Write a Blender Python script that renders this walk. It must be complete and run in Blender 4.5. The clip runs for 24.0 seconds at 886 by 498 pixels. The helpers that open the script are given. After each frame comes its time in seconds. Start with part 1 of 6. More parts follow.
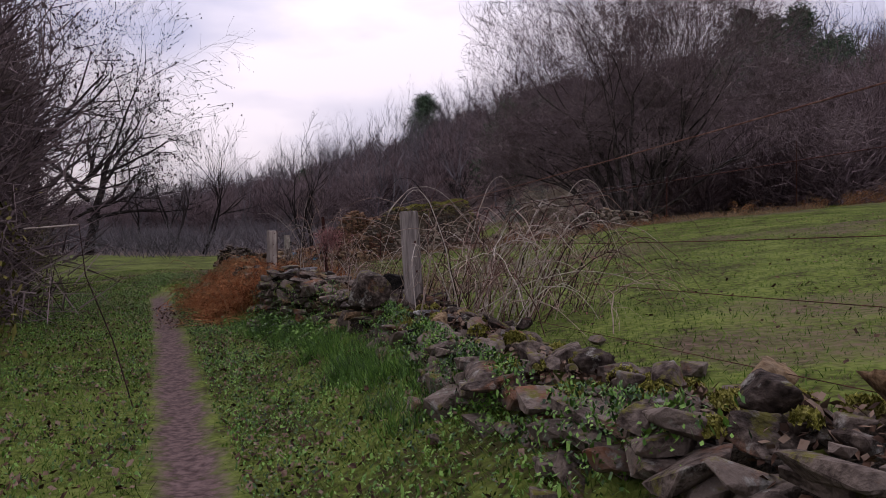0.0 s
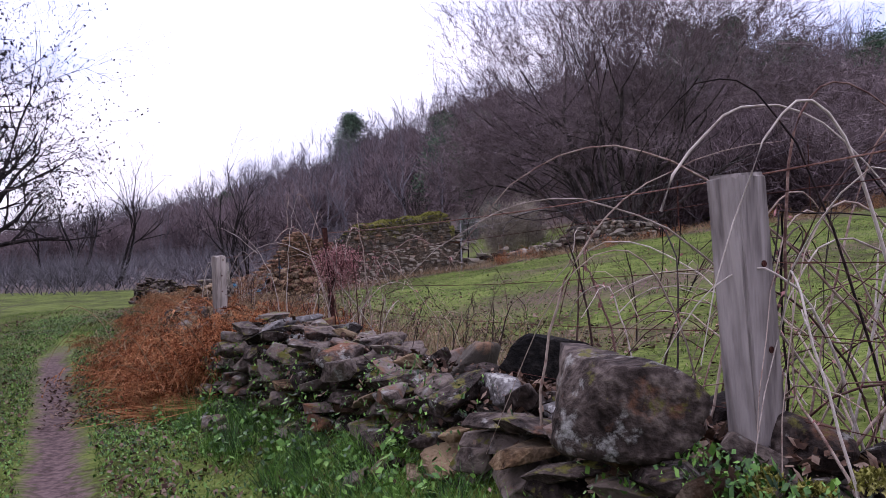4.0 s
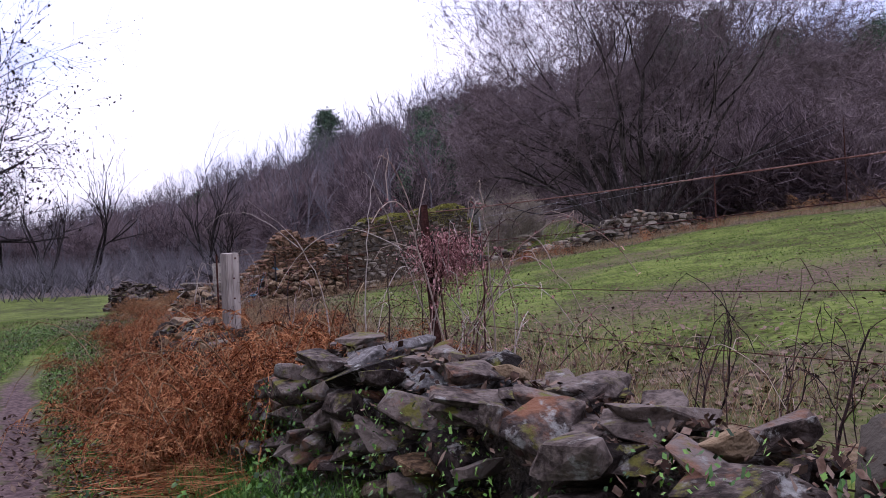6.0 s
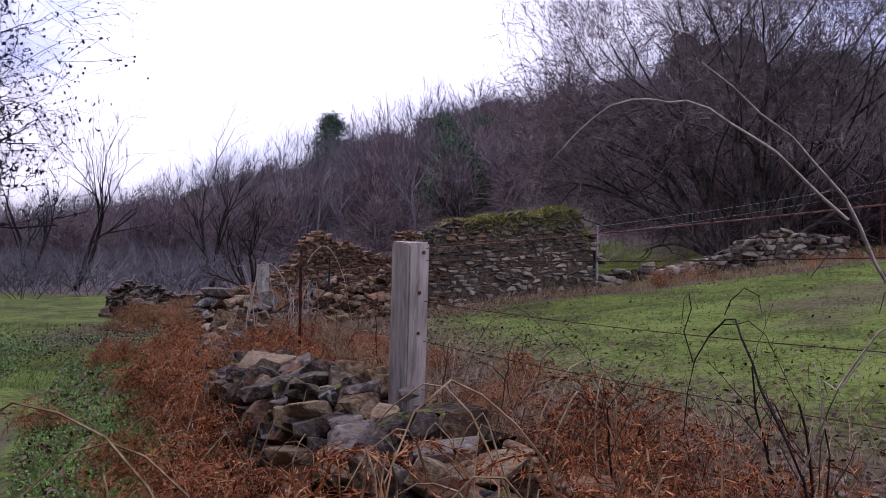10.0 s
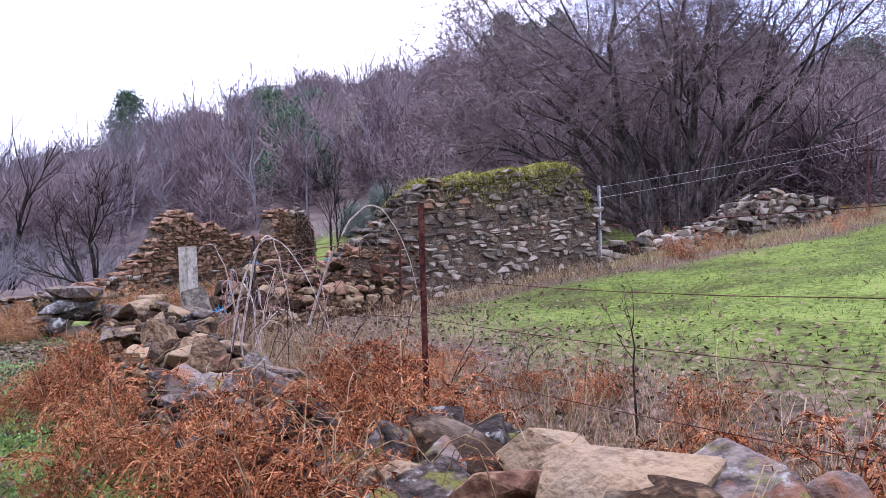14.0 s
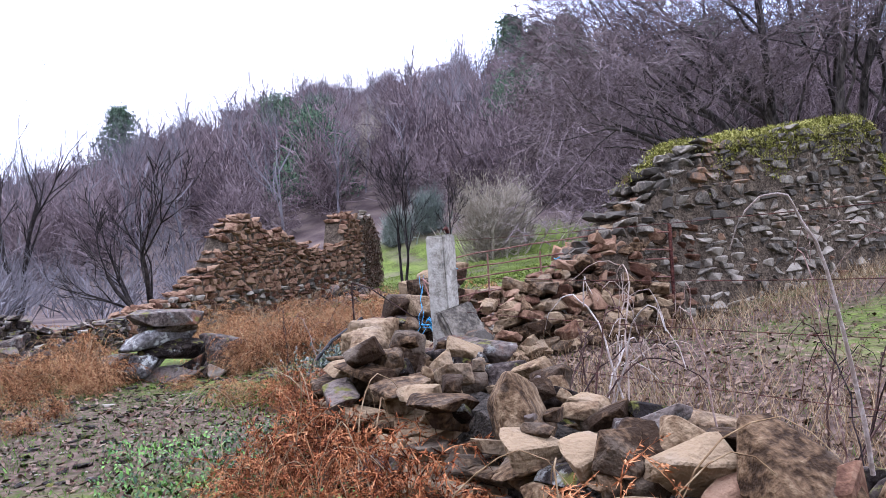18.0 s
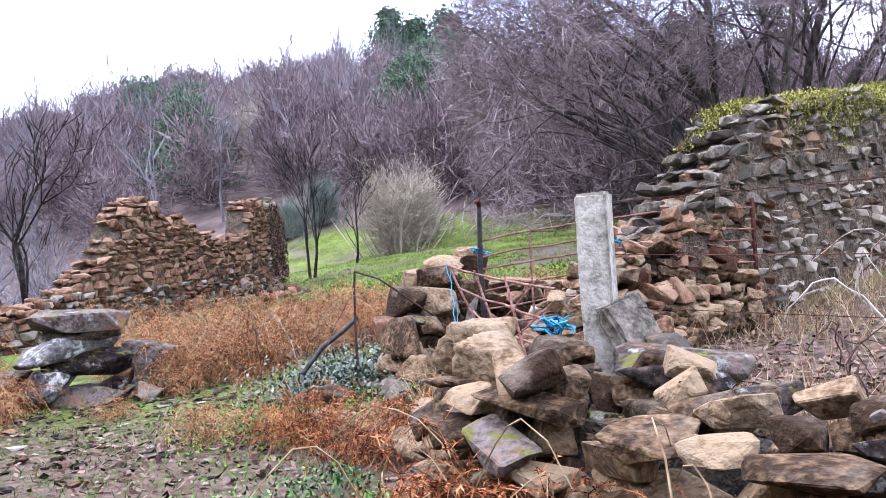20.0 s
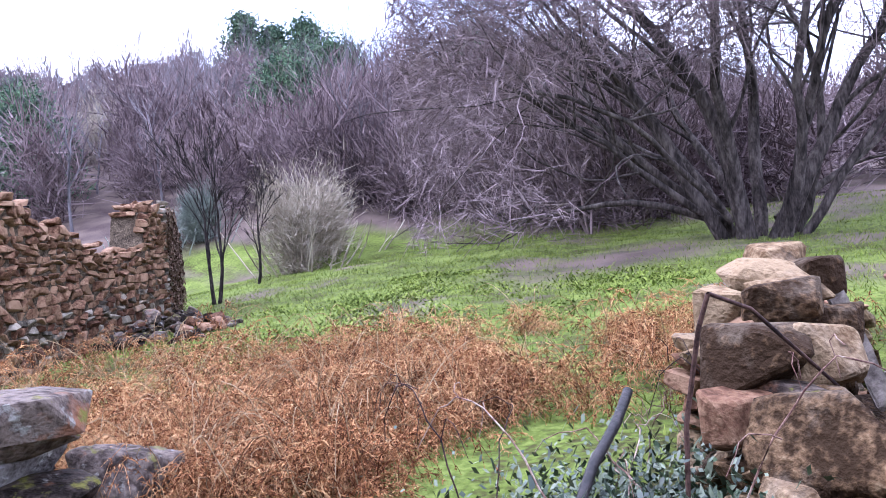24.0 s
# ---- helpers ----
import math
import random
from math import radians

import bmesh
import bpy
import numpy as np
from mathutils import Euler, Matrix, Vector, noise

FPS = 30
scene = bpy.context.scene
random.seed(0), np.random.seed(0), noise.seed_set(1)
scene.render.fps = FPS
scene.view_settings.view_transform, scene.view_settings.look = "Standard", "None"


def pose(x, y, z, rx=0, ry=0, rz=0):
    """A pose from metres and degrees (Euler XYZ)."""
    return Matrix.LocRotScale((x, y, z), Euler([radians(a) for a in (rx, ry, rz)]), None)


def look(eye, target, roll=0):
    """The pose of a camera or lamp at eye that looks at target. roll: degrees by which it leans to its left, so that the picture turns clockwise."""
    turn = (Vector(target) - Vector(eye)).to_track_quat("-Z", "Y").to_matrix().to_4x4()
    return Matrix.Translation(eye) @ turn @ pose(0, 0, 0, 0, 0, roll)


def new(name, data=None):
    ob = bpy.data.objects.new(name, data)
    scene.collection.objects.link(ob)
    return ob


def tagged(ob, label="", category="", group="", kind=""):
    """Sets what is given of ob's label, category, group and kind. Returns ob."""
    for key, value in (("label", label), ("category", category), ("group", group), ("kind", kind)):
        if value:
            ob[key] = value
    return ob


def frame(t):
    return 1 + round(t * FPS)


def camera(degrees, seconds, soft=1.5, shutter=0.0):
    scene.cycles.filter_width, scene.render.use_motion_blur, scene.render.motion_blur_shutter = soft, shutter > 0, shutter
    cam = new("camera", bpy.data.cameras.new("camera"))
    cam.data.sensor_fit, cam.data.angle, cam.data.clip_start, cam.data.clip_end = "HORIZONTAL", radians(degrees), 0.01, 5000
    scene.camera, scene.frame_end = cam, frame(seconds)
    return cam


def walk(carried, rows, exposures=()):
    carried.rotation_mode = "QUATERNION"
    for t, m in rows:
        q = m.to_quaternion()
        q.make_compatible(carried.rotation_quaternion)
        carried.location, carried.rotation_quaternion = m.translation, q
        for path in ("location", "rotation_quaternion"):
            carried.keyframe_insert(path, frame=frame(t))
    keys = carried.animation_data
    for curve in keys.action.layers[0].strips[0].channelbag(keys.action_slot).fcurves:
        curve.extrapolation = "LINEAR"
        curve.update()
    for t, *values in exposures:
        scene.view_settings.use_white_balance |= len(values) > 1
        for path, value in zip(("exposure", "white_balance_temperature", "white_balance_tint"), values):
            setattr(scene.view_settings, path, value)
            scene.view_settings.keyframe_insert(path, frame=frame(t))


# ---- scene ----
cam = camera(57.6, 24.0, soft=0.8)
METRES, EYE, TILT, LEAN, TURN = 32.0, 1.5, -0.5, 0.0, 0.0
ROWS = [
    (0.0, 0.0, 0.0, 0.0, -0.0, 0.0, 0.0),
    (0.5, -0.0068, 0.0214, 0.0014, 1.31, 0.65, -0.38),
    (1.0, -0.0124, 0.0427, 0.0013, -0.19, 1.65, 0.58),
    (1.5, -0.0205, 0.064, 0.0024, -0.88, 2.04, 1.17),
    (3.5, -0.0468, 0.1496, 0.0029, -3.57, 2.31, 1.6),
    (4.0, -0.0519, 0.1732, 0.0027, -5.55, 1.47, 1.88),
    (4.5, -0.06, 0.1942, 0.0035, -4.37, 1.37, 2.2),
    (5.0, -0.0678, 0.2176, 0.0016, -4.75, 1.12, 1.08),
    (5.5, -0.0769, 0.2391, 0.0029, -3.6, 0.96, 1.19),
    (6.0, -0.0831, 0.2607, 0.0035, -7.56, 1.39, 2.55),
    (6.5, -0.0893, 0.2824, 0.0035, -7.62, 1.74, 3.05),
    (7.0, -0.0954, 0.3023, 0.0036, -9.3, 1.74, 2.28),
    (7.5, -0.1025, 0.3249, 0.0033, -9.28, 1.2, 1.68),
    (8.0, -0.1097, 0.3476, 0.0039, -9.67, 1.37, 1.96),
    (8.5, -0.1176, 0.3676, 0.0044, -8.32, 1.39, 1.81),
    (9.0, -0.1271, 0.3897, 0.0058, -6.96, 3.74, -2.06),
    (9.5, -0.1345, 0.4098, 0.0056, -7.32, 3.21, -1.5),
    (11.5, -0.1644, 0.4842, 0.0032, -14.16, 1.54, 1.17),
    (12.0, -0.1726, 0.5044, 0.0034, -15.5, 1.63, 2.76),
    (12.5, -0.1799, 0.5245, 0.0033, -20.9, 1.75, 1.8),
    (13.0, -0.1882, 0.5436, 0.0033, -20.74, 1.56, 2.12),
    (13.5, -0.1949, 0.5624, 0.0042, -22.83, 1.12, 1.85),
    (14.0, -0.2017, 0.5824, 0.0044, -22.58, 1.42, 1.55),
    (14.5, -0.2069, 0.5995, 0.0048, -23.87, 1.18, 1.21),
    (15.0, -0.212, 0.6193, 0.0056, -26.85, 1.02, 1.04),
    (15.5, -0.219, 0.6379, 0.0061, -26.28, 1.54, 1.05),
    (16.0, -0.2243, 0.6562, 0.0061, -23.73, 1.41, 2.45),
    (16.5, -0.2326, 0.6745, 0.0063, -22.24, 1.34, 4.1),
    (17.0, -0.2362, 0.6939, 0.0054, -22.69, 2.17, 3.08),
    (17.5, -0.2403, 0.7145, 0.0051, -22.39, 2.37, 2.95),
    (19.5, -0.2563, 0.7929, 0.0047, -31.76, 1.69, 4.35),
    (20.0, -0.2583, 0.811, 0.0051, -33.1, 1.62, 3.55),
    (20.5, -0.2604, 0.8298, 0.0067, -34.67, 1.71, 3.25),
    (21.0, -0.2625, 0.8486, 0.0058, -36.73, 1.8, 4.28),
    (21.5, -0.264, 0.8689, 0.0057, -37.76, 2.41, 6.39),
    (22.0, -0.2651, 0.887, 0.0068, -40.38, 1.26, 5.14),
    (22.5, -0.2612, 0.9039, 0.0074, -42.1, 0.46, 6.5),
    (23.0, -0.2602, 0.9208, 0.0078, -43.44, 2.79, 4.82),
    (23.5, -0.254, 0.9361, 0.0082, -44.42, 2.39, 5.47),
    (24.0, -0.2479, 0.9512, 0.0103, -44.19, 2.21, 4.61),
]
walk(cam, [(t, pose(0, 0, EYE, TILT, LEAN, TURN) @ pose(METRES * x, METRES * y, METRES * z, 90 + pitch, roll, yaw)) for t, x, y, z, yaw, pitch, roll in ROWS],
     [(0.0, -1.38, 6600, 28), (1.0, -1.5, 6550, 28), (1.5, -1.5, 6500, 29), (3.5, -0.53, 6000, 32), (5.0, -0.5, 5900, 32), (7.0, -0.66, 5800, 32), (7.5, -0.5, 5800, 32), (8.0, -0.68, 5750, 32), (8.5, -0.75, 5700, 32), (9.0, -1.38, 5800, 34), (9.5, -1.15, 5800, 34), (11.5, -0.06, 5600, 33), (14.0, 0.58, 5600, 30), (15.0, 0.8, 5600, 31), (16.0, 0.6, 5500, 25), (17.0, 0.5, 5500, 23), (20.0, 1.2, 5600, 20), (22.0, 1.22, 5600, 22), (24.0, 1.16, 5350, 26)])


# ---- world, sun, exposure ----
world = bpy.data.worlds.new("overcast_sky")
scene.world = world
world.use_nodes = True
wn, wl = world.node_tree.nodes, world.node_tree.links
wn.clear()
w_out = wn.new("ShaderNodeOutputWorld")
w_bg = wn.new("ShaderNodeBackground")
w_sky = wn.new("ShaderNodeTexSky")
w_sky.sky_type, w_sky.sun_disc = "NISHITA", False
w_sky.sun_elevation, w_sky.sun_rotation = radians(32), radians(-35)
w_co = wn.new("ShaderNodeTexCoord")
w_map = wn.new("ShaderNodeMapping")
w_map.inputs["Scale"].default_value = (1.0, 1.0, 3.2)
w_noise = wn.new("ShaderNodeTexNoise")
w_noise.inputs["Scale"].default_value, w_noise.inputs["Detail"].default_value = 2.2, 7
w_ramp = wn.new("ShaderNodeValToRGB")
w_ramp.color_ramp.elements[0].position, w_ramp.color_ramp.elements[1].position = 0.36, 0.58
w_ramp.color_ramp.elements[0].color = (5.4, 6.2, 8.0, 1)
w_ramp.color_ramp.elements[1].color = (12.0, 12.0, 12.4, 1)
w_mix = wn.new("ShaderNodeMixRGB")
w_mix.inputs["Fac"].default_value = 0.86
wl.new(w_co.outputs["Generated"], w_map.inputs["Vector"])
wl.new(w_map.outputs["Vector"], w_noise.inputs["Vector"])
wl.new(w_noise.outputs["Fac"], w_ramp.inputs["Fac"])
wl.new(w_sky.outputs["Color"], w_mix.inputs["Color1"])
wl.new(w_ramp.outputs["Color"], w_mix.inputs["Color2"])
w_sep = wn.new("ShaderNodeSeparateXYZ")
w_up = wn.new("ShaderNodeMath")
w_up.operation, w_up.use_clamp = "MULTIPLY", True
w_up.inputs[1].default_value = 1.0
w_rise = wn.new("ShaderNodeMath")
w_rise.operation = "MULTIPLY_ADD"
w_rise.inputs[1].default_value, w_rise.inputs[2].default_value = 0.80, 0.50
w_over = wn.new("ShaderNodeMixRGB")
w_over.blend_type = "MULTIPLY"
w_over.inputs["Fac"].default_value = 1.0
wl.new(w_co.outputs["Generated"], w_sep.inputs[0])
wl.new(w_sep.outputs["Z"], w_up.inputs[0])
wl.new(w_up.outputs[0], w_rise.inputs[0])
wl.new(w_mix.outputs["Color"], w_over.inputs["Color1"])
wl.new(w_rise.outputs[0], w_over.inputs["Color2"])
wl.new(w_over.outputs["Color"], w_bg.inputs["Color"])
wl.new(w_bg.outputs["Background"], w_out.inputs["Surface"])
w_bg.inputs["Strength"].default_value = 0.335
sun = new("sun", bpy.data.lights.new("sun", "SUN"))
sun.data.energy, sun.data.angle, sun.data.color = 1.5, radians(14), (1.0, 0.95, 0.88)
sun.matrix_world = look((0, 0, 60), (25, -35, 28))

# ---- materials ----


def material(name, colors, scale=6.0, rough=0.9, bump=0.3, fine=60.0, island=0.0, per_object=0.0, metal=0.0, stretch=(1, 1, 1), local=False, mid=0.5, grain=0.5, wide=0.2):
    """Two or three colours mixed by coarse and fine noise, with relief; island / per_object vary the pieces."""
    m = bpy.data.materials.new(name)
    m.use_nodes = True
    nt = m.node_tree
    n, l = nt.nodes, nt.links
    b = n["Principled BSDF"]
    b.inputs["Roughness"].default_value, b.inputs["Metallic"].default_value = rough, metal
    b.inputs["Specular IOR Level"].default_value = 0.35 if rough < 0.65 else 0.06
    co = n.new("ShaderNodeTexCoord")
    mp = n.new("ShaderNodeMapping")
    mp.inputs["Scale"].default_value = stretch
    if local:
        l.new(co.outputs["Object"], mp.inputs["Vector"])
    else:
        geo = n.new("ShaderNodeNewGeometry")
        l.new(geo.outputs["Position"], mp.inputs["Vector"])
    n1 = n.new("ShaderNodeTexNoise")
    n1.inputs["Scale"].default_value, n1.inputs["Detail"].default_value, n1.inputs["Roughness"].default_value = scale, 5, 0.65
    n2 = n.new("ShaderNodeTexNoise")
    n2.inputs["Scale"].default_value, n2.inputs["Detail"].default_value = fine, 4
    l.new(mp.outputs["Vector"], n1.inputs["Vector"])
    l.new(mp.outputs["Vector"], n2.inputs["Vector"])
    mix = n.new("ShaderNodeMath")
    mix.operation = "MULTIPLY_ADD"
    mix.inputs[1].default_value = grain
    l.new(n2.outputs["Fac"], mix.inputs[0])
    n3 = n.new("ShaderNodeTexNoise")
    n3.inputs["Scale"].default_value, n3.inputs["Detail"].default_value = scale * 3.7, 6
    l.new(mp.outputs["Vector"], n3.inputs["Vector"])
    low = n.new("ShaderNodeMath")
    low.operation = "MULTIPLY_ADD"
    low.inputs[1].default_value, low.inputs[2].default_value = 0.7, -0.35 - grain / 2
    l.new(n3.outputs["Fac"], low.inputs[0])
    sub = n.new("ShaderNodeMath")
    sub.operation = "ADD"
    l.new(n1.outputs["Fac"], sub.inputs[0])
    l.new(low.outputs[0], sub.inputs[1])
    l.new(sub.outputs[0], mix.inputs[2])
    fac = mix.outputs[0]
    for amount, kind in ((island, "ShaderNodeNewGeometry"), (per_object, "ShaderNodeObjectInfo")):
        if amount:
            src = n.new(kind)
            add = n.new("ShaderNodeMath")
            add.operation = "MULTIPLY_ADD"
            add.inputs[1].default_value = amount
            l.new(src.outputs["Random Per Island" if kind == "ShaderNodeNewGeometry" else "Random"], add.inputs[0])
            shift = n.new("ShaderNodeMath")
            shift.operation = "SUBTRACT"
            shift.inputs[1].default_value = amount / 2
            l.new(fac, add.inputs[2])
            l.new(add.outputs[0], shift.inputs[0])
            fac = shift.outputs[0]
    ramp = n.new("ShaderNodeValToRGB")
    e = ramp.color_ramp.elements
    e[0].position, e[1].position = 0.5 - wide, 0.5 + wide
    colors = [tuple(0.52 * k for k in c) for c in colors]
    e[0].color, e[1].color = (*colors[0], 1), (*colors[-1], 1)
    for i, c in enumerate(colors[1:-1]):
        q = e.new(mid)
        q.color = (*c, 1)
    l.new(fac, ramp.inputs["Fac"])
    l.new(ramp.outputs["Color"], b.inputs["Base Color"])
    if bump:
        bp = n.new("ShaderNodeBump")
        bp.inputs["Strength"].default_value, bp.inputs["Distance"].default_value = bump, 0.035
        l.new(mix.outputs[0], bp.inputs["Height"])
        l.new(bp.outputs["Normal"], b.inputs["Normal"])
    return m


def overlay(m, color, scale, low, high, upward=0.0):
    """Lays patches of another growth (lichen, moss) over a material, by noise and, with upward, on faces that look up."""
    nt = m.node_tree
    n, l = nt.nodes, nt.links
    b = n["Principled BSDF"]
    old = b.inputs["Base Color"].links[0].from_socket
    geo = n.new("ShaderNodeNewGeometry")
    tex = n.new("ShaderNodeTexNoise")
    tex.inputs["Scale"].default_value, tex.inputs["Detail"].default_value, tex.inputs["Roughness"].default_value = scale, 8, 0.68
    l.new(geo.outputs["Position"], tex.inputs["Vector"])
    fac = tex.outputs["Fac"]
    if upward:
        sep = n.new("ShaderNodeSeparateXYZ")
        l.new(geo.outputs["Normal"], sep.inputs[0])
        ma = n.new("ShaderNodeMath")
        ma.operation = "MULTIPLY_ADD"
        ma.inputs[1].default_value = upward
        l.new(sep.outputs["Z"], ma.inputs[0])
        l.new(fac, ma.inputs[2])
        fac = ma.outputs[0]
    mr = n.new("ShaderNodeMapRange")
    mr.inputs["From Min"].default_value, mr.inputs["From Max"].default_value = low, high
    l.new(fac, mr.inputs["Value"])
    mx = n.new("ShaderNodeMixRGB")
    mx.inputs["Color2"].default_value = (*color, 1)
    l.new(mr.outputs["Result"], mx.inputs["Fac"])
    l.new(old, mx.inputs["Color1"])
    l.new(mx.outputs["Color"], b.inputs["Base Color"])
    return m


SLATE = overlay(overlay(overlay(material("slate_stone", [(0.014, 0.010, 0.008), (0.07, 0.052, 0.043), (0.22, 0.175, 0.145)], 5, 0.8, 0.7, 34, per_object=0.5, island=0.3, wide=0.25, grain=0.6), (0.13, 0.06, 0.032), 2.2, 0.56, 0.66), (0.18, 0.175, 0.155), 8, 0.58, 0.66), (0.085, 0.08, 0.018), 7, 0.60, 0.68, 0.07)
PALESLATE = overlay(overlay(material("lichened_slate", [(0.05, 0.045, 0.042), (0.17, 0.155, 0.145), (0.34, 0.32, 0.30)], 5, 0.8, 0.8, 34, per_object=0.3, wide=0.25, grain=0.7), (0.42, 0.42, 0.38), 6, 0.54, 0.62), (0.09, 0.085, 0.02), 6, 0.64, 0.74, 0.06)
OCHRE = overlay(material("ochre_stone", [(0.045, 0.026, 0.014), (0.187, 0.116, 0.061), (0.36, 0.255, 0.15)], 4, 0.85, 0.7, 32, per_object=0.75, island=0.35, wide=0.27, grain=0.8), (0.18, 0.145, 0.105), 3, 0.50, 0.80)
RUIN = overlay(material("ruin_stone", [(0.10, 0.086, 0.068), (0.29, 0.25, 0.195), (0.46, 0.40, 0.315)], 4, 0.85, 0.6, 40, per_object=0.5, island=0.45, wide=0.25, grain=0.55), (0.24, 0.13, 0.07), 1.6, 0.56, 0.68)
MORTAR = material("earth_mortar", [(0.05, 0.038, 0.027), (0.13, 0.098, 0.068), (0.24, 0.185, 0.13)], 9, 0.95, 1.0, 50)
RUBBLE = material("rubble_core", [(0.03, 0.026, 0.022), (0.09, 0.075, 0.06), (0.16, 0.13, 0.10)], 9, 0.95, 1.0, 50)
REDSTONE = material("red_clay_stone", [(0.09, 0.043, 0.026), (0.22, 0.118, 0.07), (0.36, 0.225, 0.14)], 4, 0.9, 0.6, 40, per_object=0.4, island=0.3)
MOSS = material("moss", [(0.10, 0.095, 0.018), (0.33, 0.32, 0.06), (0.58, 0.54, 0.19)], 5, 1.0, 1.0, 70, island=0.3)
GRASS = material("grass_blades", [(0.026, 0.07, 0.008), (0.095, 0.195, 0.025), (0.215, 0.33, 0.06)], 1.1, 0.75, 0, 30, island=0.35)
WEED = material("weed_leaves", [(0.010, 0.045, 0.005), (0.075, 0.22, 0.02), (0.22, 0.44, 0.06)], 1.5, 0.6, 0, 30, island=0.45)
IVY = material("ivy_leaves", [(0.014, 0.032, 0.014), (0.045, 0.08, 0.034), (0.17, 0.205, 0.12)], 3, 0.4, 0, 30, island=0.5)
LITTER = material("dead_leaves", [(0.05, 0.027, 0.018), (0.15, 0.085, 0.055), (0.31, 0.22, 0.16)], 4, 0.8, 0, 40, island=0.6)
BRACKEN = material("dead_bracken", [(0.06, 0.015, 0.006), (0.40, 0.125, 0.043), (0.74, 0.36, 0.16)], 5, 0.85, 0, 40, island=0.35, per_object=0.2)
BRACKEN_PALE = material("pale_dead_bracken", [(0.09, 0.03, 0.012), (0.42, 0.18, 0.07), (0.74, 0.45, 0.22)], 5, 0.85, 0, 40, island=0.35, per_object=0.2)
STRAW = material("dry_straw", [(0.20, 0.12, 0.06), (0.38, 0.25, 0.13), (0.55, 0.42, 0.26)], 4, 0.85, 0, 40, island=0.5)
CANE = material("bramble_cane", [(0.12, 0.06, 0.05), (0.30, 0.185, 0.145), (0.52, 0.41, 0.33)], 9, 0.7, 0.2, 90, per_object=0.6)
CANE_PALE = material("pale_bramble_cane", [(0.32, 0.24, 0.19), (0.52, 0.43, 0.36), (0.68, 0.60, 0.51)], 12, 0.6, 0.2, 90, per_object=0.3)
CANE_DARK = material("dark_bramble_cane", [(0.02, 0.014, 0.014), (0.06, 0.035, 0.03), (0.13, 0.075, 0.06)], 9, 0.7, 0.2, 90, per_object=0.4)
REDLEAF = material("withered_red_leaves", [(0.20, 0.075, 0.075), (0.47, 0.21, 0.20), (0.68, 0.38, 0.35)], 5, 0.8, 0, 40, island=0.5)
BARK = material("willow_bark", [(0.028, 0.023, 0.022), (0.085, 0.07, 0.064), (0.19, 0.16, 0.145)], 3, 0.95, 1.0, 22, stretch=(1, 1, 0.3))
TWIG = material("willow_twigs", [(0.115, 0.083, 0.088), (0.265, 0.2, 0.206), (0.43, 0.34, 0.335)], 1.0, 0.9, 0, 20, island=0.4)
DARKBARK = material("dark_bark", [(0.012, 0.010, 0.010), (0.035, 0.028, 0.026), (0.08, 0.065, 0.058)], 3, 0.95, 0.6, 22)
# twig colour with distance haze mixed in: lighter and blue-grey
WOODTWIG = material("hazed_woodland_twigs", [(0.145, 0.135, 0.146), (0.21, 0.193, 0.205), (0.29, 0.268, 0.275)], 0.12, 0.95, 0, 6, island=0.5)
REDTWIG = material("reddish_scrub_twigs", [(0.10, 0.07, 0.076), (0.23, 0.172, 0.178), (0.36, 0.28, 0.275)], 0.2, 0.95, 0, 6, island=0.5)
PALETWIG = material("pale_shrub_twigs", [(0.30, 0.25, 0.19), (0.50, 0.43, 0.335), (0.66, 0.58, 0.45)], 0.5, 0.95, 0, 8, island=0.4)
SAGE = material("grey_green_shrub", [(0.16, 0.19, 0.165), (0.28, 0.32, 0.27), (0.42, 0.46, 0.39)], 0.5, 0.95, 0, 8, island=0.4)
# needle green paled and blued, so the far pines carry haze in their colour
PINE = material("hazed_pine_needles", [(0.045, 0.085, 0.055), (0.105, 0.18, 0.105), (0.19, 0.29, 0.16)], 0.5, 0.8, 0, 8, island=0.5)
MEADOW = material("meadow_weeds", [(0.08, 0.115, 0.02), (0.19, 0.26, 0.04), (0.32, 0.38, 0.085)], 1.1, 0.75, 0, 30, island=0.35)
HEDGE = material("hedge_leaves", [(0.06, 0.05, 0.015), (0.13, 0.13, 0.03), (0.24, 0.21, 0.06)], 1.5, 0.8, 0, 20, island=0.5)
TIMBER = material("weathered_timber", [(0.19, 0.155, 0.132), (0.47, 0.40, 0.345), (0.68, 0.60, 0.52)], 4, 0.85, 0.5, 40, stretch=(1, 1, 0.12))
CONCRETE = material("weathered_concrete", [(0.26, 0.235, 0.19), (0.52, 0.475, 0.39), (0.70, 0.65, 0.55)], 5, 0.9, 0.4, 60)
TIMBER_DARK = material("rotting_timber", [(0.05, 0.041, 0.034), (0.15, 0.125, 0.105), (0.27, 0.23, 0.195)], 4, 0.9, 0.6, 40, stretch=(0.12, 1, 1))
TIMBER_OLD = material("old_grey_timber", [(0.12, 0.10, 0.092), (0.33, 0.285, 0.262), (0.52, 0.46, 0.42)], 4, 0.85, 0.6, 40, stretch=(1, 1, 0.12))
RUST = material("rusted_iron", [(0.035, 0.013, 0.012), (0.095, 0.034, 0.026), (0.18, 0.072, 0.05)], 10, 0.85, 0.4, 60)
RUST_DARK = material("dark_rusted_iron", [(0.028, 0.012, 0.010), (0.07, 0.028, 0.022), (0.13, 0.055, 0.04)], 10, 0.85, 0.4, 60)
RUSTBAR = material("light_rusted_bar", [(0.14, 0.06, 0.045), (0.28, 0.14, 0.105), (0.40, 0.25, 0.20)], 10, 0.8, 0.3, 60)
BLACKIRON = material("black_iron", [(0.010, 0.009, 0.009), (0.024, 0.02, 0.02), (0.05, 0.04, 0.038)], 10, 0.6, 0.2, 60, metal=0.3)
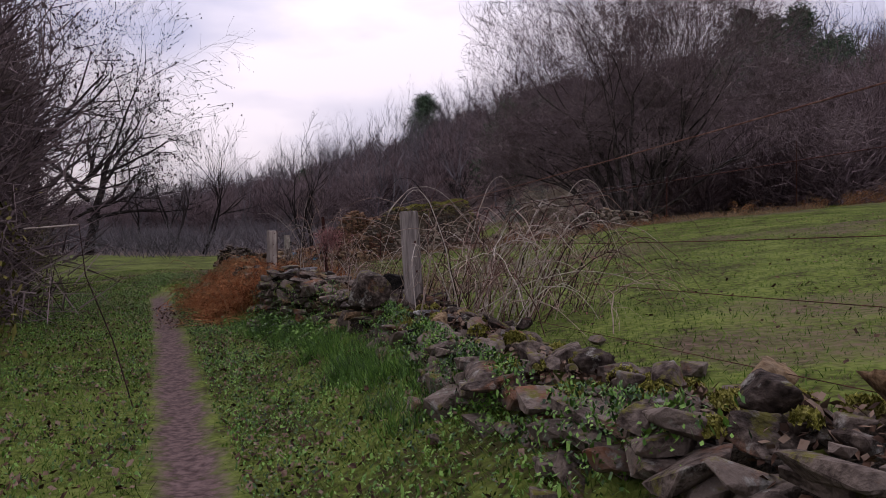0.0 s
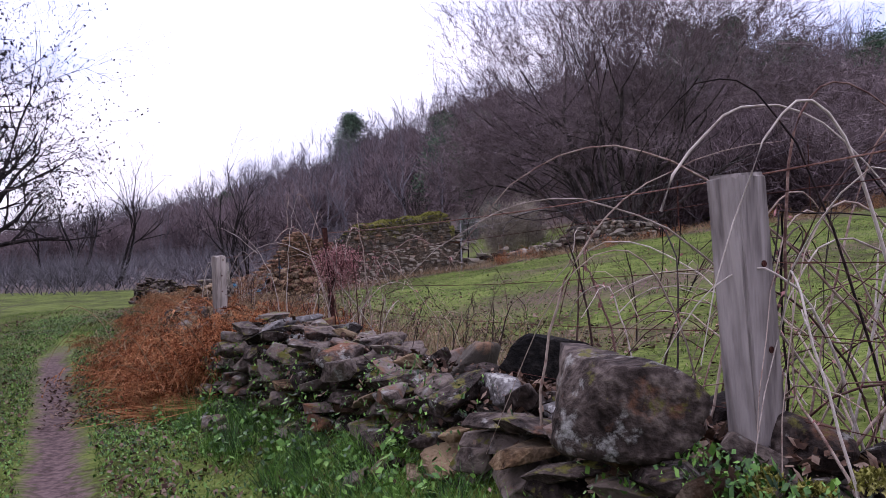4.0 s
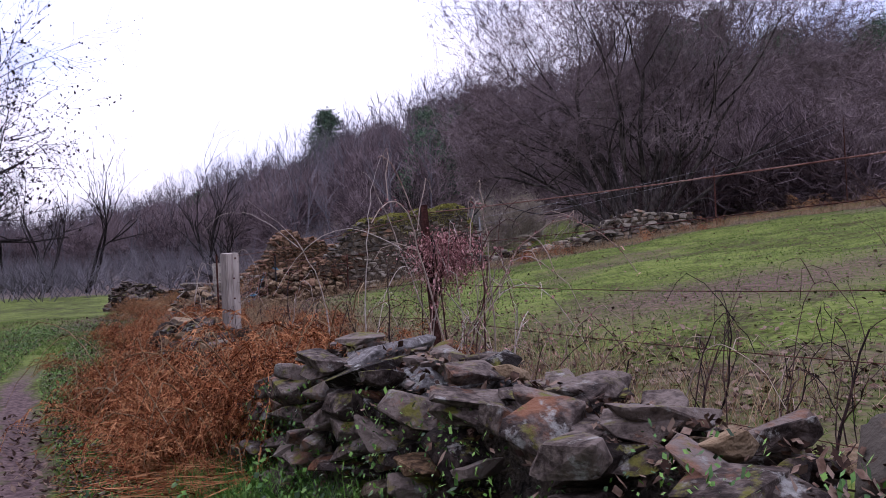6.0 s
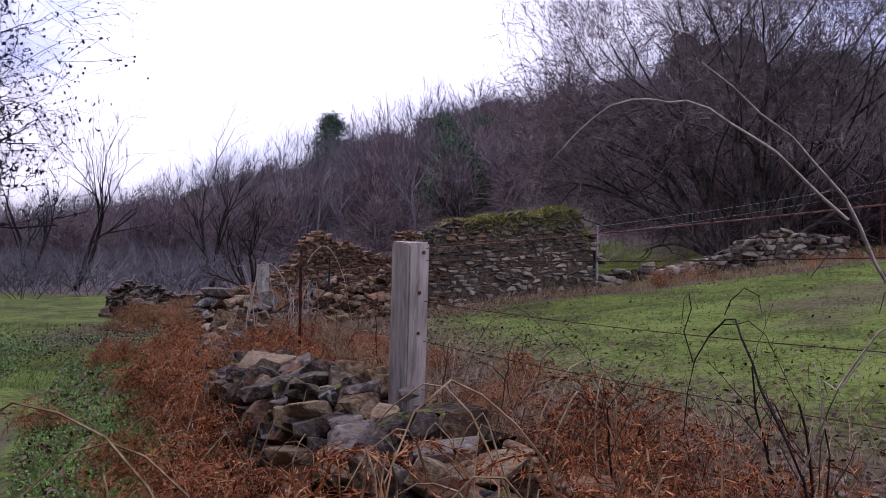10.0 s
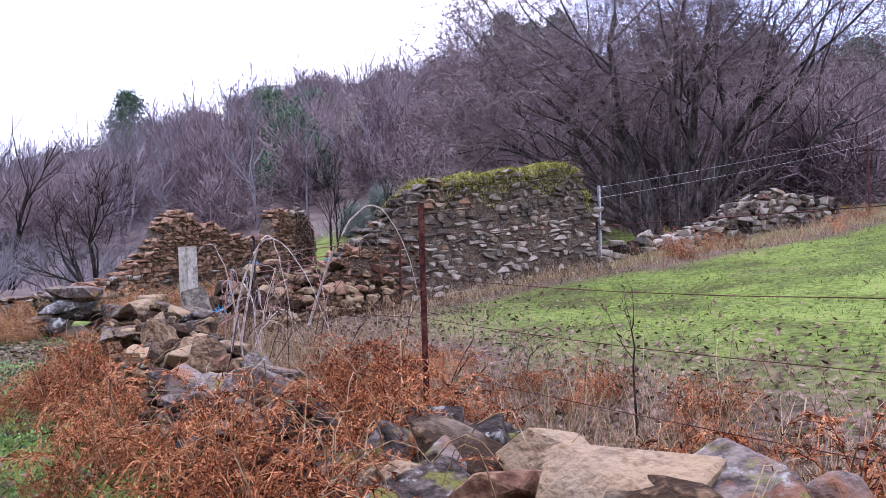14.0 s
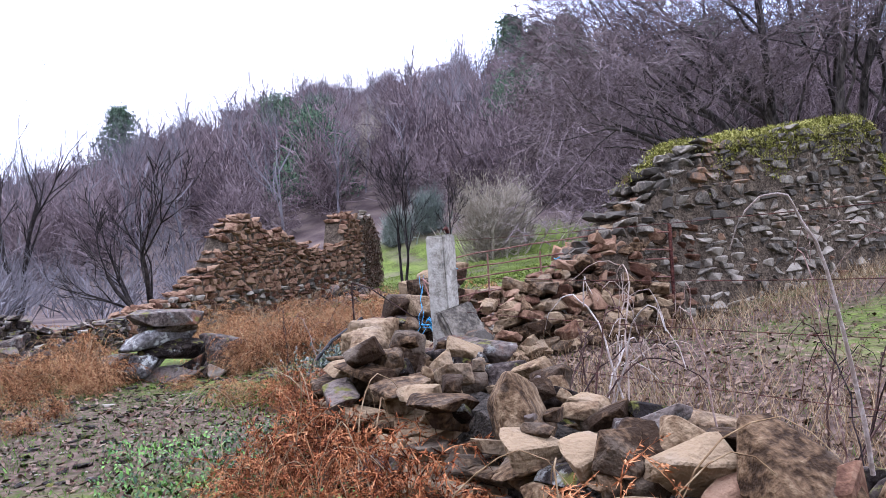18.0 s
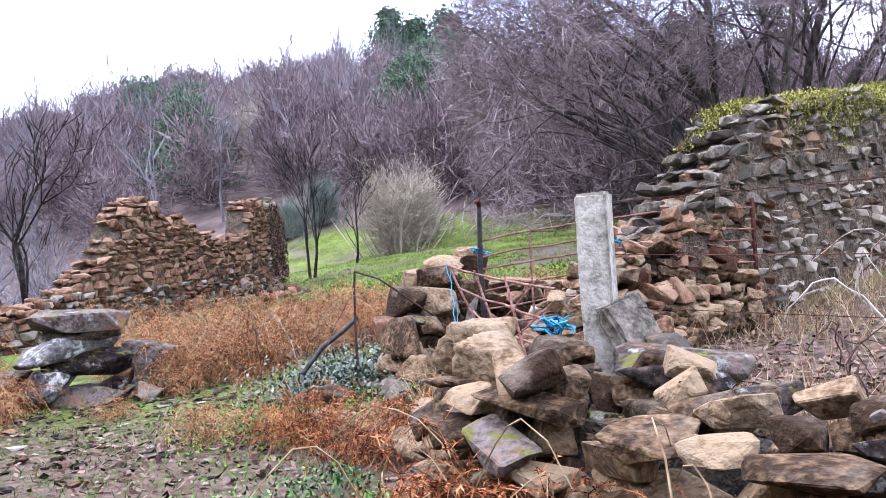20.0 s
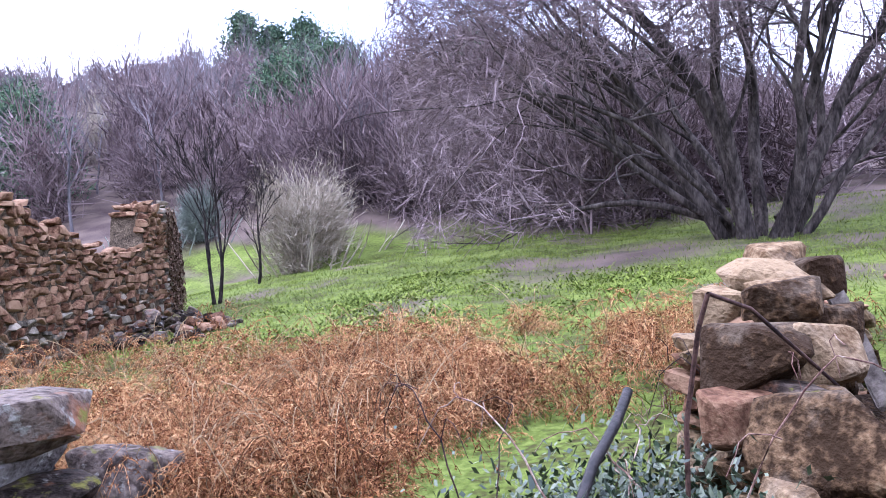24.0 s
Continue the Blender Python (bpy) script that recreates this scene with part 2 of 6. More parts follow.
GALVA = material("galvanised_wire", [(0.22, 0.21, 0.21), (0.42, 0.40, 0.40), (0.62, 0.60, 0.60)], 20, 0.5, 0, 60, metal=0.6)
ROPE = material("blue_plastic_rope", [(0.0, 0.14, 0.30), (0.01, 0.32, 0.55), (0.10, 0.52, 0.75)], 30, 0.5, 0.3, 120)
ROT = material("rotten_black_wood", [(0.004, 0.004, 0.004), (0.010, 0.009, 0.008), (0.03, 0.026, 0.022)], 6, 0.9, 0.8, 50)

# ---- ground ----
WALL_Y = [-10, -6, 1.5, 3.9, 8.2, 11, 13.2, 15.5, 18.7, 21.3, 25, 28.7, 32, 60]
WALL_X = [5.6, 4.2, 1.7, 0.9, -0.2, -1.3, -2.45, -3.3, -4.3, -5.0, -5.65, -6.0, -5.8, -5.8]
PATH_Y = [-10, 0, 4.85, 10.2, 12.3, 20.5, 26, 31, 40]
PATH_X = [2.5, 0.1, -1.5, -3.4, -4.15, -7.2, -8.4, -8.0, -6.0]


def smooth(a, b, v):
    t = np.clip((v - a) / (b - a), 0, 1)
    return t * t * (3 - 2 * t)


def wobble(x, y):
    return (np.sin(1.9 * x + 0.7 * y) + np.sin(1.3 * y - 0.8 * x + 1) + 0.6 * np.sin(3.7 * x - 2.9 * y) + 0.5 * np.sin(5.3 * y + 4.1 * x + 2)) / 3


def height(x, y):
    """Ground height: the lane, its bank, the field above the wall, the meadow and the wooded hill."""
    x, y = np.asarray(x, float), np.asarray(y, float)
    u = x - np.interp(y, WALL_Y, WALL_X)
    lane = np.interp(y, [0, 10, 20, 31, 36, 45], [0, 0.0, 0.05, 0.3, 0.45, 0.7])
    lane = lane - 0.05 * np.exp(-((x - np.interp(y, PATH_Y, PATH_X)) / 0.28) ** 2) * (y < 26)
    hedge = -0.46 * y - 2.2
    lane = lane + 0.35 * smooth(0.5, -1.5, x - hedge) * (y < 45)
    xc = np.clip(x, -8, 40)
    field = 0.41 + 0.0243 * np.minimum(y, 31) + 0.13 * np.minimum(xc, 9) + 0.085 * np.maximum(np.minimum(xc, 30) - 9, 0)
    meadow = 0.83 + 0.087 * (xc + 2.9) + 0.04 * (np.minimum(y, 60) - 37)
    field = field + (np.minimum(meadow, field) - field) * smooth(30.9, 32.4, y) * smooth(16, 11, x)
    w = np.interp(y, [2, 6, 12, 15, 28.5, 34], [1.5, 1.7, 1.3, 0.9, 0.9, 3.2])
    inner = np.interp(y, [8, 14, 30, 34], [-0.25, 0.1, 0.3, 1.3])
    z = lane + (field - lane) * smooth(0, 1, (u + w) / (w + inner))
    z = z + 0.035 * wobble(x, y) * (1 + 0.8 * smooth(0.5, 3, u))
    s = 0.6 * x + 0.8 * y - 46
    s = np.clip(s, 0, None)
    s = np.where(s > 72, 72 + (s - 72) * 0.1, s)
    way = np.degrees(np.arctan2(x + 6, y - 18))
    far = np.hypot(x, y)
    hill = 0.27 * s * np.interp(way, [-60, -30, -16, -9, 4, 12, 18, 30, 42, 60, 120, 170], [0.1, 0.35, 0.40, 0.58, 1.04, 1.12, 1.12, 1.08, 0.98, 0.62, 0.45, 0.1])
    hill = hill * (1 - smooth(500, 1600, far))
    return z * (1 - 0.6 * smooth(60, 200, far)) + hill + 0.9 * wobble(x / 17, y / 17) * smooth(60, 120, far)


def mesh_of(name, v, f, smooth_shade=False):
    """A mesh from arrays of places and triangles or quads."""
    me = bpy.data.meshes.new(name)
    v, f = np.ascontiguousarray(v, np.float32), np.ascontiguousarray(f, np.int32)
    k = f.shape[1]
    me.vertices.add(len(v))
    me.vertices.foreach_set("co", v.ravel())
    me.loops.add(f.size)
    me.loops.foreach_set("vertex_index", f.ravel())
    me.polygons.add(len(f))
    me.polygons.foreach_set("loop_start", np.arange(0, f.size, k, dtype=np.int32))
    me.polygons.foreach_set("use_smooth", np.full(len(f), smooth_shade))
    me.update(calc_edges=True)
    return me


def put(name, me, mat, parent=None, label="", m=None):
    if not me.materials:
        me.materials.append(mat)
    ob = new(name, me)
    if parent:
        ob.parent = parent
    if m is not None:
        ob.matrix_basis = m
    return tagged(ob, label) if label else ob


def part(name, bm, mat, parent, label=""):
    """Links a bmesh as one mesh object under a thing or a part."""
    me = bpy.data.meshes.new(name)
    bm.to_mesh(me)
    bm.free()
    return put(name, me, mat, parent, label)


def thing(name, x, y, z, label, category, group="", kind="", turn=0.0):
    e = new(name)
    e.matrix_basis = pose(x, y, z, 0, 0, turn)
    e.empty_display_size = 0.2
    return tagged(e, label, category, group, kind)


def axis(dense_a, dense_b, step, far):
    d = np.arange(dense_a, dense_b + 1e-6, step)
    g = step * np.cumsum(1.18 ** np.arange(1, 60))
    g = g[g < far]
    return np.concatenate([dense_a - g[::-1], d, dense_b + g])


gx, gy = axis(-13, 12, 0.16, 2500), axis(-2, 42, 0.16, 2500)
X, Y = np.meshgrid(gx, gy)
Z = height(X, Y)
idx = np.arange(X.size).reshape(X.shape)
quads = np.stack([idx[:-1, :-1], idx[:-1, 1:], idx[1:, 1:], idx[1:, :-1]], -1).reshape(-1, 4)
ground_mesh = mesh_of("ground", np.stack([X, Y, Z], -1).reshape(-1, 3), quads, True)
U = X - np.interp(Y, WALL_Y, WALL_X)
path_mask = np.exp(-((X - np.interp(Y, PATH_Y, PATH_X) + 0.1 * wobble(X * 2, Y * 2)) / 0.24) ** 4) * (1 - smooth(19, 25, Y)) * smooth(-12, -8, Y)
litter_mask = np.exp(-((U - 1.4) / np.interp(Y, [16, 20, 28], [1.1, 1.9, 2.2])) ** 2) * 0.9 * (Y < 31) + 0.5 * np.exp(-((Y - 30) / 1.4) ** 2) * (U > 0.5)
litter_mask = litter_mask * smooth(11, 16, Y)
litter_mask = np.maximum(litter_mask, smooth(27.6, 29.6, Y) * smooth(35, 31.5, Y) * smooth(-5, -3.5, U) * (U < 0.6) * 0.74)
wood_and_shade_mask = smooth(0, 5, 0.6 * X + 0.8 * Y - 47 + 2 * wobble(X / 3, Y / 3))
wood_and_shade_mask = np.maximum(wood_and_shade_mask, smooth(31.5, 34, Y) * smooth(11, 15, X) * 0.8)
wood_and_shade_mask = np.maximum(wood_and_shade_mask, smooth(-0.5, -2.5, X + 0.46 * Y + 3) * (Y < 60) * (X < 0))
wood_and_shade_mask = np.maximum(wood_and_shade_mask, smooth(40, 44, Y + 0.3 * X) * smooth(-1, -5, X))
wood_and_shade_mask = np.maximum(wood_and_shade_mask, 0.7 * smooth(0.1, 0.7, wobble(X * 0.55, Y * 0.75)) * smooth(32, 35, Y) * smooth(-4, -1, X) * (X < 13))
litter_mask = np.maximum(litter_mask, 0.55 * smooth(0.15, 0.7, wobble(X * 0.35 + 2, Y * 0.5)) * (U > 1) * (Y < 30))
litter_mask = np.maximum(litter_mask, 0.8 * np.exp(-((X - 2.0) / 3.0) ** 2 - ((Y - 17.2) / 2.0) ** 2))
litter_mask = np.maximum(litter_mask, 0.85 * smooth(0.2, 0.8, U) * smooth(3.6, 2.4, U) * smooth(23.5, 25.5, Y) * (Y < 31))
litter_mask = np.maximum(litter_mask, 0.85 * np.exp(-((Y - 29.6) / 0.8) ** 2) * (U > 1.5) * (X < 14))
# brown patch painted for the shade under the willow's crown
wood_and_shade_mask = np.maximum(wood_and_shade_mask, 0.85 * np.exp(-((X - 5.5) / 4.0) ** 2 - ((Y - 39.2) / 1.8) ** 2))
col = np.stack([path_mask, np.clip(litter_mask, 0, 1), np.clip(wood_and_shade_mask, 0, 1), np.ones_like(X)], -1).astype(np.float32)
attr = ground_mesh.color_attributes.new("cover", "FLOAT_COLOR", "POINT")
attr.data.foreach_set("color", col.ravel())


def ground_material():
    """Meadow turf with bare earth on the path, leaf litter by the wall, brown wood floor and painted willow shade, by
    the cover attribute.
    """
    m = material("meadow_turf", [(0.068, 0.066, 0.022), (0.125, 0.168, 0.03), (0.20, 0.25, 0.056)], 0.5, 0.95, 0.7, 16, grain=1.0)
    nt = m.node_tree
    n, l = nt.nodes, nt.links
    b = n["Principled BSDF"]
    at = n.new("ShaderNodeVertexColor")
    at.layer_name = "cover"
    sep = n.new("ShaderNodeSeparateColor")
    l.new(at.outputs["Color"], sep.inputs["Color"])
    geo = n.new("ShaderNodeNewGeometry")
    for channel, c1, c2, sc in (("Blue", (0.045, 0.031, 0.03), (0.105, 0.079, 0.066), 0.7), ("Green", (0.036, 0.023, 0.018), (0.11, 0.074, 0.057), 12.0), ("Red", (0.045, 0.029, 0.027), (0.12, 0.082, 0.076), 17.0)):
        t = n.new("ShaderNodeTexNoise")
        t.inputs["Scale"].default_value, t.inputs["Detail"].default_value = sc, 8
        l.new(geo.outputs["Position"], t.inputs["Vector"])
        r = n.new("ShaderNodeValToRGB")
        r.color_ramp.elements[0].position, r.color_ramp.elements[1].position = 0.35, 0.65
        r.color_ramp.elements[0].color, r.color_ramp.elements[1].color = (*c1, 1), (*c2, 1)
        l.new(t.outputs["Fac"], r.inputs["Fac"])
        fac = n.new("ShaderNodeMath")
        fac.operation = "MULTIPLY_ADD"
        fac.inputs[1].default_value, fac.inputs[2].default_value = 1.6, -0.8
        l.new(t.outputs["Fac"], fac.inputs[0])
        edge = n.new("ShaderNodeMath")
        edge.operation = "MULTIPLY_ADD"
        edge.inputs[1].default_value = 1.7
        edge.use_clamp = True
        l.new(sep.outputs[channel], edge.inputs[0])
        low = n.new("ShaderNodeMath")
        low.operation = "SUBTRACT"
        low.inputs[1].default_value = 0.35
        l.new(fac.outputs[0], low.inputs[0])
        l.new(low.outputs[0], edge.inputs[2])
        mx = n.new("ShaderNodeMixRGB")
        l.new(edge.outputs[0], mx.inputs["Fac"])
        l.new(b.inputs["Base Color"].links[0].from_socket, mx.inputs["Color1"])
        l.new(r.outputs["Color"], mx.inputs["Color2"])
        l.new(mx.outputs["Color"], b.inputs["Base Color"])
    return m


tagged(put("ground", ground_mesh, ground_material()), "grassy meadow ground with a trodden earth path and leaf litter", "ground", kind="structure")

# ---- builders for stones, branches and leaves ----
rng = np.random.default_rng(7)


def stone_mesh(seed):
    """One irregular split stone, a hull of random points in a unit box."""
    r = random.Random(seed)
    bm = bmesh.new()
    for i in range(17):
        q = Vector([r.gauss(0, 1) for k in range(3)]).normalized()
        q = Vector([math.copysign(abs(k) ** 0.68, k) for k in q])
        q *= 0.5 / max(abs(k) for k in q) * r.uniform(0.72, 1.0)
        q.z = max(-0.5 * r.uniform(0.8, 1), min(0.5 * r.uniform(0.55, 1), q.z * 1.25))
        bm.verts.new(q)
    bmesh.ops.convex_hull(bm, input=bm.verts)
    junk = [v for v in bm.verts if not v.link_faces]
    bmesh.ops.delete(bm, geom=junk, context="VERTS")
    bmesh.ops.dissolve_limit(bm, angle_limit=0.32, verts=bm.verts, edges=bm.edges)
    bmesh.ops.bevel(bm, geom=list(bm.edges), offset=0.035, segments=1, affect="EDGES", clamp_overlap=True)
    bmesh.ops.triangulate(bm, faces=bm.faces)
    bmesh.ops.recalc_face_normals(bm, faces=bm.faces)
    me = bpy.data.meshes.new("stone")
    bm.to_mesh(me)
    bm.free()
    return me


def stone_pool(mat, n, seed):
    pool = [stone_mesh(seed + i) for i in range(n)]
    for me in pool:
        me.materials.append(mat)
    return pool


def rock_mesh(seed, mat, soft=70.0):
    """A worn boulder: a body cut by random planes whose edges are rounded, in a unit box."""
    r = np.random.default_rng(seed)
    bm = bmesh.new()
    bmesh.ops.create_icosphere(bm, subdivisions=4, radius=1.0)
    k = r.normal(0, 1, (11, 3))
    k /= np.linalg.norm(k, axis=1)[:, None]
    k = np.concatenate([k, [[0, 0, 1], [0, 0, -1]]])
    h = r.uniform(0.5, 1.0, 13)
    phase = r.uniform(0, 6.28, 6)
    d = np.array([q.co[:] for q in bm.verts])
    d /= np.linalg.norm(d, axis=1)[:, None]
    inv = (np.maximum(d @ k.T, 1e-2) / h) ** soft
    p = d * (inv.sum(1) ** (-1 / soft))[:, None]
    rough = 0.03 * np.sin(5 * p[:, 0] + phase[0]) * np.sin(6 * p[:, 1] + phase[1]) + 0.018 * np.sin(13 * p[:, 2] + phase[2] + 3 * p[:, 0]) * np.sin(11 * p[:, 1] + phase[3]) + r.normal(0, 0.006, len(p))
    p = p * (1 + rough)[:, None]
    p = (p - (p.max(0) + p.min(0)) / 2) / (p.max(0) - p.min(0))
    for q, c in zip(bm.verts, p):
        q.co = c
        q.normal_update()
    for f in bm.faces:
        f.smooth = True
    me = bpy.data.meshes.new("stone")
    bm.to_mesh(me)
    bm.free()
    me.materials.append(mat)
    return me


ROCKS = {m.name: [rock_mesh(700 + 31 * i + 7 * j, m) for j in range(7)] for i, m in enumerate((SLATE, OCHRE, RUIN, REDSTONE, PALESLATE, ROT))}
SLATES, OCHRES, RUINS, REDS = stone_pool(SLATE, 14, 100), stone_pool(OCHRE, 14, 200), stone_pool(RUIN, 14, 300), stone_pool(REDSTONE, 12, 400)


class Stones:
    """Collects stones for one thing: the first ones as parts, the rest joined."""

    def __init__(self, parent, mat, limit=300):
        self.parent, self.mat, self.limit, self.count = parent, mat, limit, 0
        self.v, self.f, self.n = [], [], 0
        self.inv = parent.matrix_basis.inverted()

    def add(self, pool, m):
        me = random.choice(pool)
        local = self.inv @ m
        if self.count < self.limit:
            put("stone", me, self.mat, self.parent, m=local)
            self.count += 1
            return
        a = np.empty(len(me.vertices) * 3, np.float32)
        me.vertices.foreach_get("co", a)
        w = np.array(local)
        self.v.append(a.reshape(-1, 3) @ w[:3, :3].T + w[:3, 3])
        self.f += [[i + self.n for i in p.vertices] for p in me.polygons]
        self.n += len(me.vertices)

    def close(self, name="more_stones"):
        if self.v:
            me = mesh_of(name, np.concatenate(self.v), np.array(self.f))
            tagged(put(name, me, self.mat, self.parent), kind="stuff")


def stone_pose(x, y, z, turn, sx, sy, sz, tip=8.0):
    return pose(x, y, z, random.gauss(0, tip), random.gauss(0, tip), turn + random.gauss(0, 12)) @ Matrix.Diagonal((sx, sy, sz, 1))


def tubes(paths, sides=5):
    """Joined tapered tubes: paths is a list of (places, radii)."""
    vs, fs, n = [], [], 0
    a = np.arange(sides) * 2 * np.pi / sides
    ring = np.stack([np.cos(a), np.sin(a)], -1)
    for p, r in paths:
        p, r = np.asarray(p, float), np.asarray(r, float)
        d = np.gradient(p, axis=0)
        d /= np.linalg.norm(d, axis=1)[:, None] + 1e-9
        ref = np.where(np.abs(d[:, 2:3]) > 0.9, [[1.0, 0, 0]], [[0, 0, 1.0]])
        s = np.cross(d, ref)
        s /= np.linalg.norm(s, axis=1)[:, None] + 1e-9
        t = np.cross(s, d)
        v = p[:, None] + r[:, None, None] * (ring[None, :, :1] * s[:, None] + ring[None, :, 1:] * t[:, None])
        k = len(p)
        i = np.arange(k - 1)[:, None] * sides + np.arange(sides)[None]
        j = np.arange(k - 1)[:, None] * sides + (np.arange(sides)[None] + 1) % sides
        q = np.stack([i, j, j + sides, i + sides], -1).reshape(-1, 4)
        vs.append(v.reshape(-1, 3))
        fs.append(q + n)
        n += k * sides
    return np.concatenate(vs), np.concatenate(fs)


def ribbons(paths, rr):
    """Fine twigs: flat tapering ribbons along paths, each turned its own way."""
    by = {}
    for p, r in paths:
        by.setdefault(len(p), []).append((p, r))
    vs, fs, n = [], [], 0
    for k, group in by.items():
        p = np.array([q[0] for q in group])
        r = np.array([q[1] for q in group])
        side = np.cross(p[:, -1] - p[:, 0], rr.normal(0, 1, (len(p), 3)))
        side /= np.linalg.norm(side, axis=1)[:, None] + 1e-9
        off = side[:, None] * r[:, :, None]
        v = np.stack([p - off, p + off], 2).reshape(-1, 3)
        base = np.arange(len(p))[:, None] * 2 * k + 2 * np.arange(k - 1)[None]
        q = base.ravel()
        fs.append(np.stack([q, q + 1, q + 3, q + 2], -1) + n)
        vs.append(v)
        n += len(v)
    return np.concatenate(vs), np.concatenate(fs)


def slivers(c, d, w, rr):
    """Three-cornered slivers from c along d, w wide at the root."""
    side = np.cross(d, rr.normal(0, 1, d.shape))
    side *= (w / (np.linalg.norm(side, axis=1) + 1e-9))[:, None] / 2
    v = np.stack([c - side, c + side, c + d], 1).reshape(-1, 3)
    return v, np.arange(len(c) * 3).reshape(-1, 3)


def merge(*sets):
    """Joins sets of arrays; all faces come out as triangles."""
    vs, fs, n = [], [], 0
    for v, f in sets:
        if f.shape[1] == 4:
            f = np.concatenate([f[:, [0, 1, 2]], f[:, [0, 2, 3]]])
        vs.append(v)
        fs.append(f + n)
        n += len(v)
    return np.concatenate(vs), np.concatenate(fs)


def quads_at(c, a, b):
    """Kite-shaped leaves at c with half axes a (long) and b (wide)."""
    v = np.stack([c - a, c + b * 0.9 - a * 0.1, c + a, c - b * 0.9 - a * 0.1], 1).reshape(-1, 3)
    f = np.arange(len(c) * 4).reshape(-1, 4)
    return v, f


def blades(x, y, h, w, lean=0.5, z0=None):
    """Grass blades, three-cornered, standing on the ground."""
    n = len(x)
    z = height(x, y) - 0.01 if z0 is None else z0
    a = rng.uniform(0, 2 * np.pi, n)
    side = np.stack([np.cos(a), np.sin(a), 0 * a], -1) * (w / 2)[:, None]
    b = rng.uniform(0, 2 * np.pi, n)
    k = rng.uniform(0.1, lean, n) * h
    base = np.stack([x, y, z], -1)
    tip = base + np.stack([k * np.cos(b), k * np.sin(b), h * rng.uniform(0.7, 1, n)], -1)
    v = np.stack([base - side, base + side, tip], 1).reshape(-1, 3)
    return v, np.arange(3 * n).reshape(-1, 3)


def leaves(x, y, z, size, tilt=0.6):
    """Small flat leaves lying about."""
    n = len(x)
    a = rng.uniform(0, 2 * np.pi, n)
    t1, t2 = rng.normal(0, tilt, n), rng.normal(0, tilt, n)
    long_ = np.stack([np.cos(a), np.sin(a), t1], -1) * size[:, None]
    wide = np.stack([-np.sin(a), np.cos(a), t2], -1) * (size * rng.uniform(0.5, 0.8, n))[:, None]
    return quads_at(np.stack([x, y, z], -1), long_, wide)


def grow(r, start, way, length, radius, depth, out, spread=0.6, droop=0.0, kids=4, shrink=0.62, up=0.25, wig=0.12, thin=0.62, seg=5):
    """Recursive bare branches into out[depth]."""
    p = [np.array(start, float)]
    d = np.array(way, float)
    d /= np.linalg.norm(d)
    step = length / seg
    for i in range(seg):
        d = d + r.normal(0, wig, 3) + np.array([0, 0, up * 0.3 - droop * (i / seg)])
        d /= np.linalg.norm(d)
        p.append(p[-1] + d * step)
    p = np.array(p)
    rr = np.linspace(radius, radius * (0.45 if depth else 0.25), seg + 1)
    out.setdefault(depth, []).append((p, rr))
    if depth == 0:
        return
    for k in range(kids):
        f = r.uniform(0.3, 1.0) if k else 1.0
        i = min(int(f * seg), seg - 1)
        q = p[i] + (p[i + 1] - p[i]) * (f * seg - i)
        t = p[i + 1] - p[i]
        t /= np.linalg.norm(t)
        side = np.cross(t, r.normal(0, 1, 3))
        side /= np.linalg.norm(side) + 1e-9
        w = t * np.cos(spread) + side * np.sin(spread) * r.uniform(0.6, 1.3)
        grow(r, q, w, length * shrink * r.uniform(0.75, 1.2), np.interp(f, [0, 1], [radius, radius * 0.45]) * thin, depth - 1, out, spread, droop, kids, shrink, up, wig, thin, max(2, seg - 1))


def bare_tree(seed, tall=9.0, stems=1, fan=0.15, kids=4, depth=4, radius=0.13, spread=0.5, droop=0.0, up=0.25, shrink=0.6):
    r = np.random.default_rng(seed)
    out = {}
    for k in range(stems):
        a = r.uniform(0, 6.28)
        grow(r, (0.1 * k * np.cos(a), 0.1 * k * np.sin(a), -0.1), (fan * np.cos(a), fan * np.sin(a), 1), tall * 0.55 * r.uniform(0.85, 1.1), radius, depth, out, spread, droop, kids, shrink, up, 0.09)
    return out


# ---- hill woods ----


def scatter(n, test, x0, x1, y0, y1, seed):
    r = np.random.default_rng(seed)
    pts = []
    while len(pts) < n:
        x, y = r.uniform(x0, x1), r.uniform(y0, y1)
        if r.random() < test(x, y):
            pts.append((x, y, r.uniform(0, 6.28), r.uniform(0.75, 1.25)))
    return pts


def join_copies(templates, places, seed):
    """Many turned and scaled copies of templates (v, f), as one pair of arrays."""
    r = np.random.default_rng(seed)
    vs, fs, n = [], [], 0
    for x, y, a, s in places:
        v, f = templates[r.integers(len(templates))]
        c, k = np.cos(a) * s, np.sin(a) * s
        w = np.stack([v[:, 0] * c - v[:, 1] * k, v[:, 0] * k + v[:, 1] * c, v[:, 2] * s * r.uniform(0.9, 1.1)], -1)
        vs.append(w + [x, y, float(height(x, y))])
        fs.append(f + n)
        n += len(v)
    return np.concatenate(vs), np.concatenate(fs)


def all_tubes(out, fine=1, width=1.0):
    """Wood as tubes, the last orders of twigs as ribbons."""
    rr = np.random.default_rng(3)
    wood = tubes([b for d in out if d > fine for b in out[d]], 3)
    return merge(wood, ribbons([(p, r * width) for d in out if d <= fine for p, r in out[d]], rr))


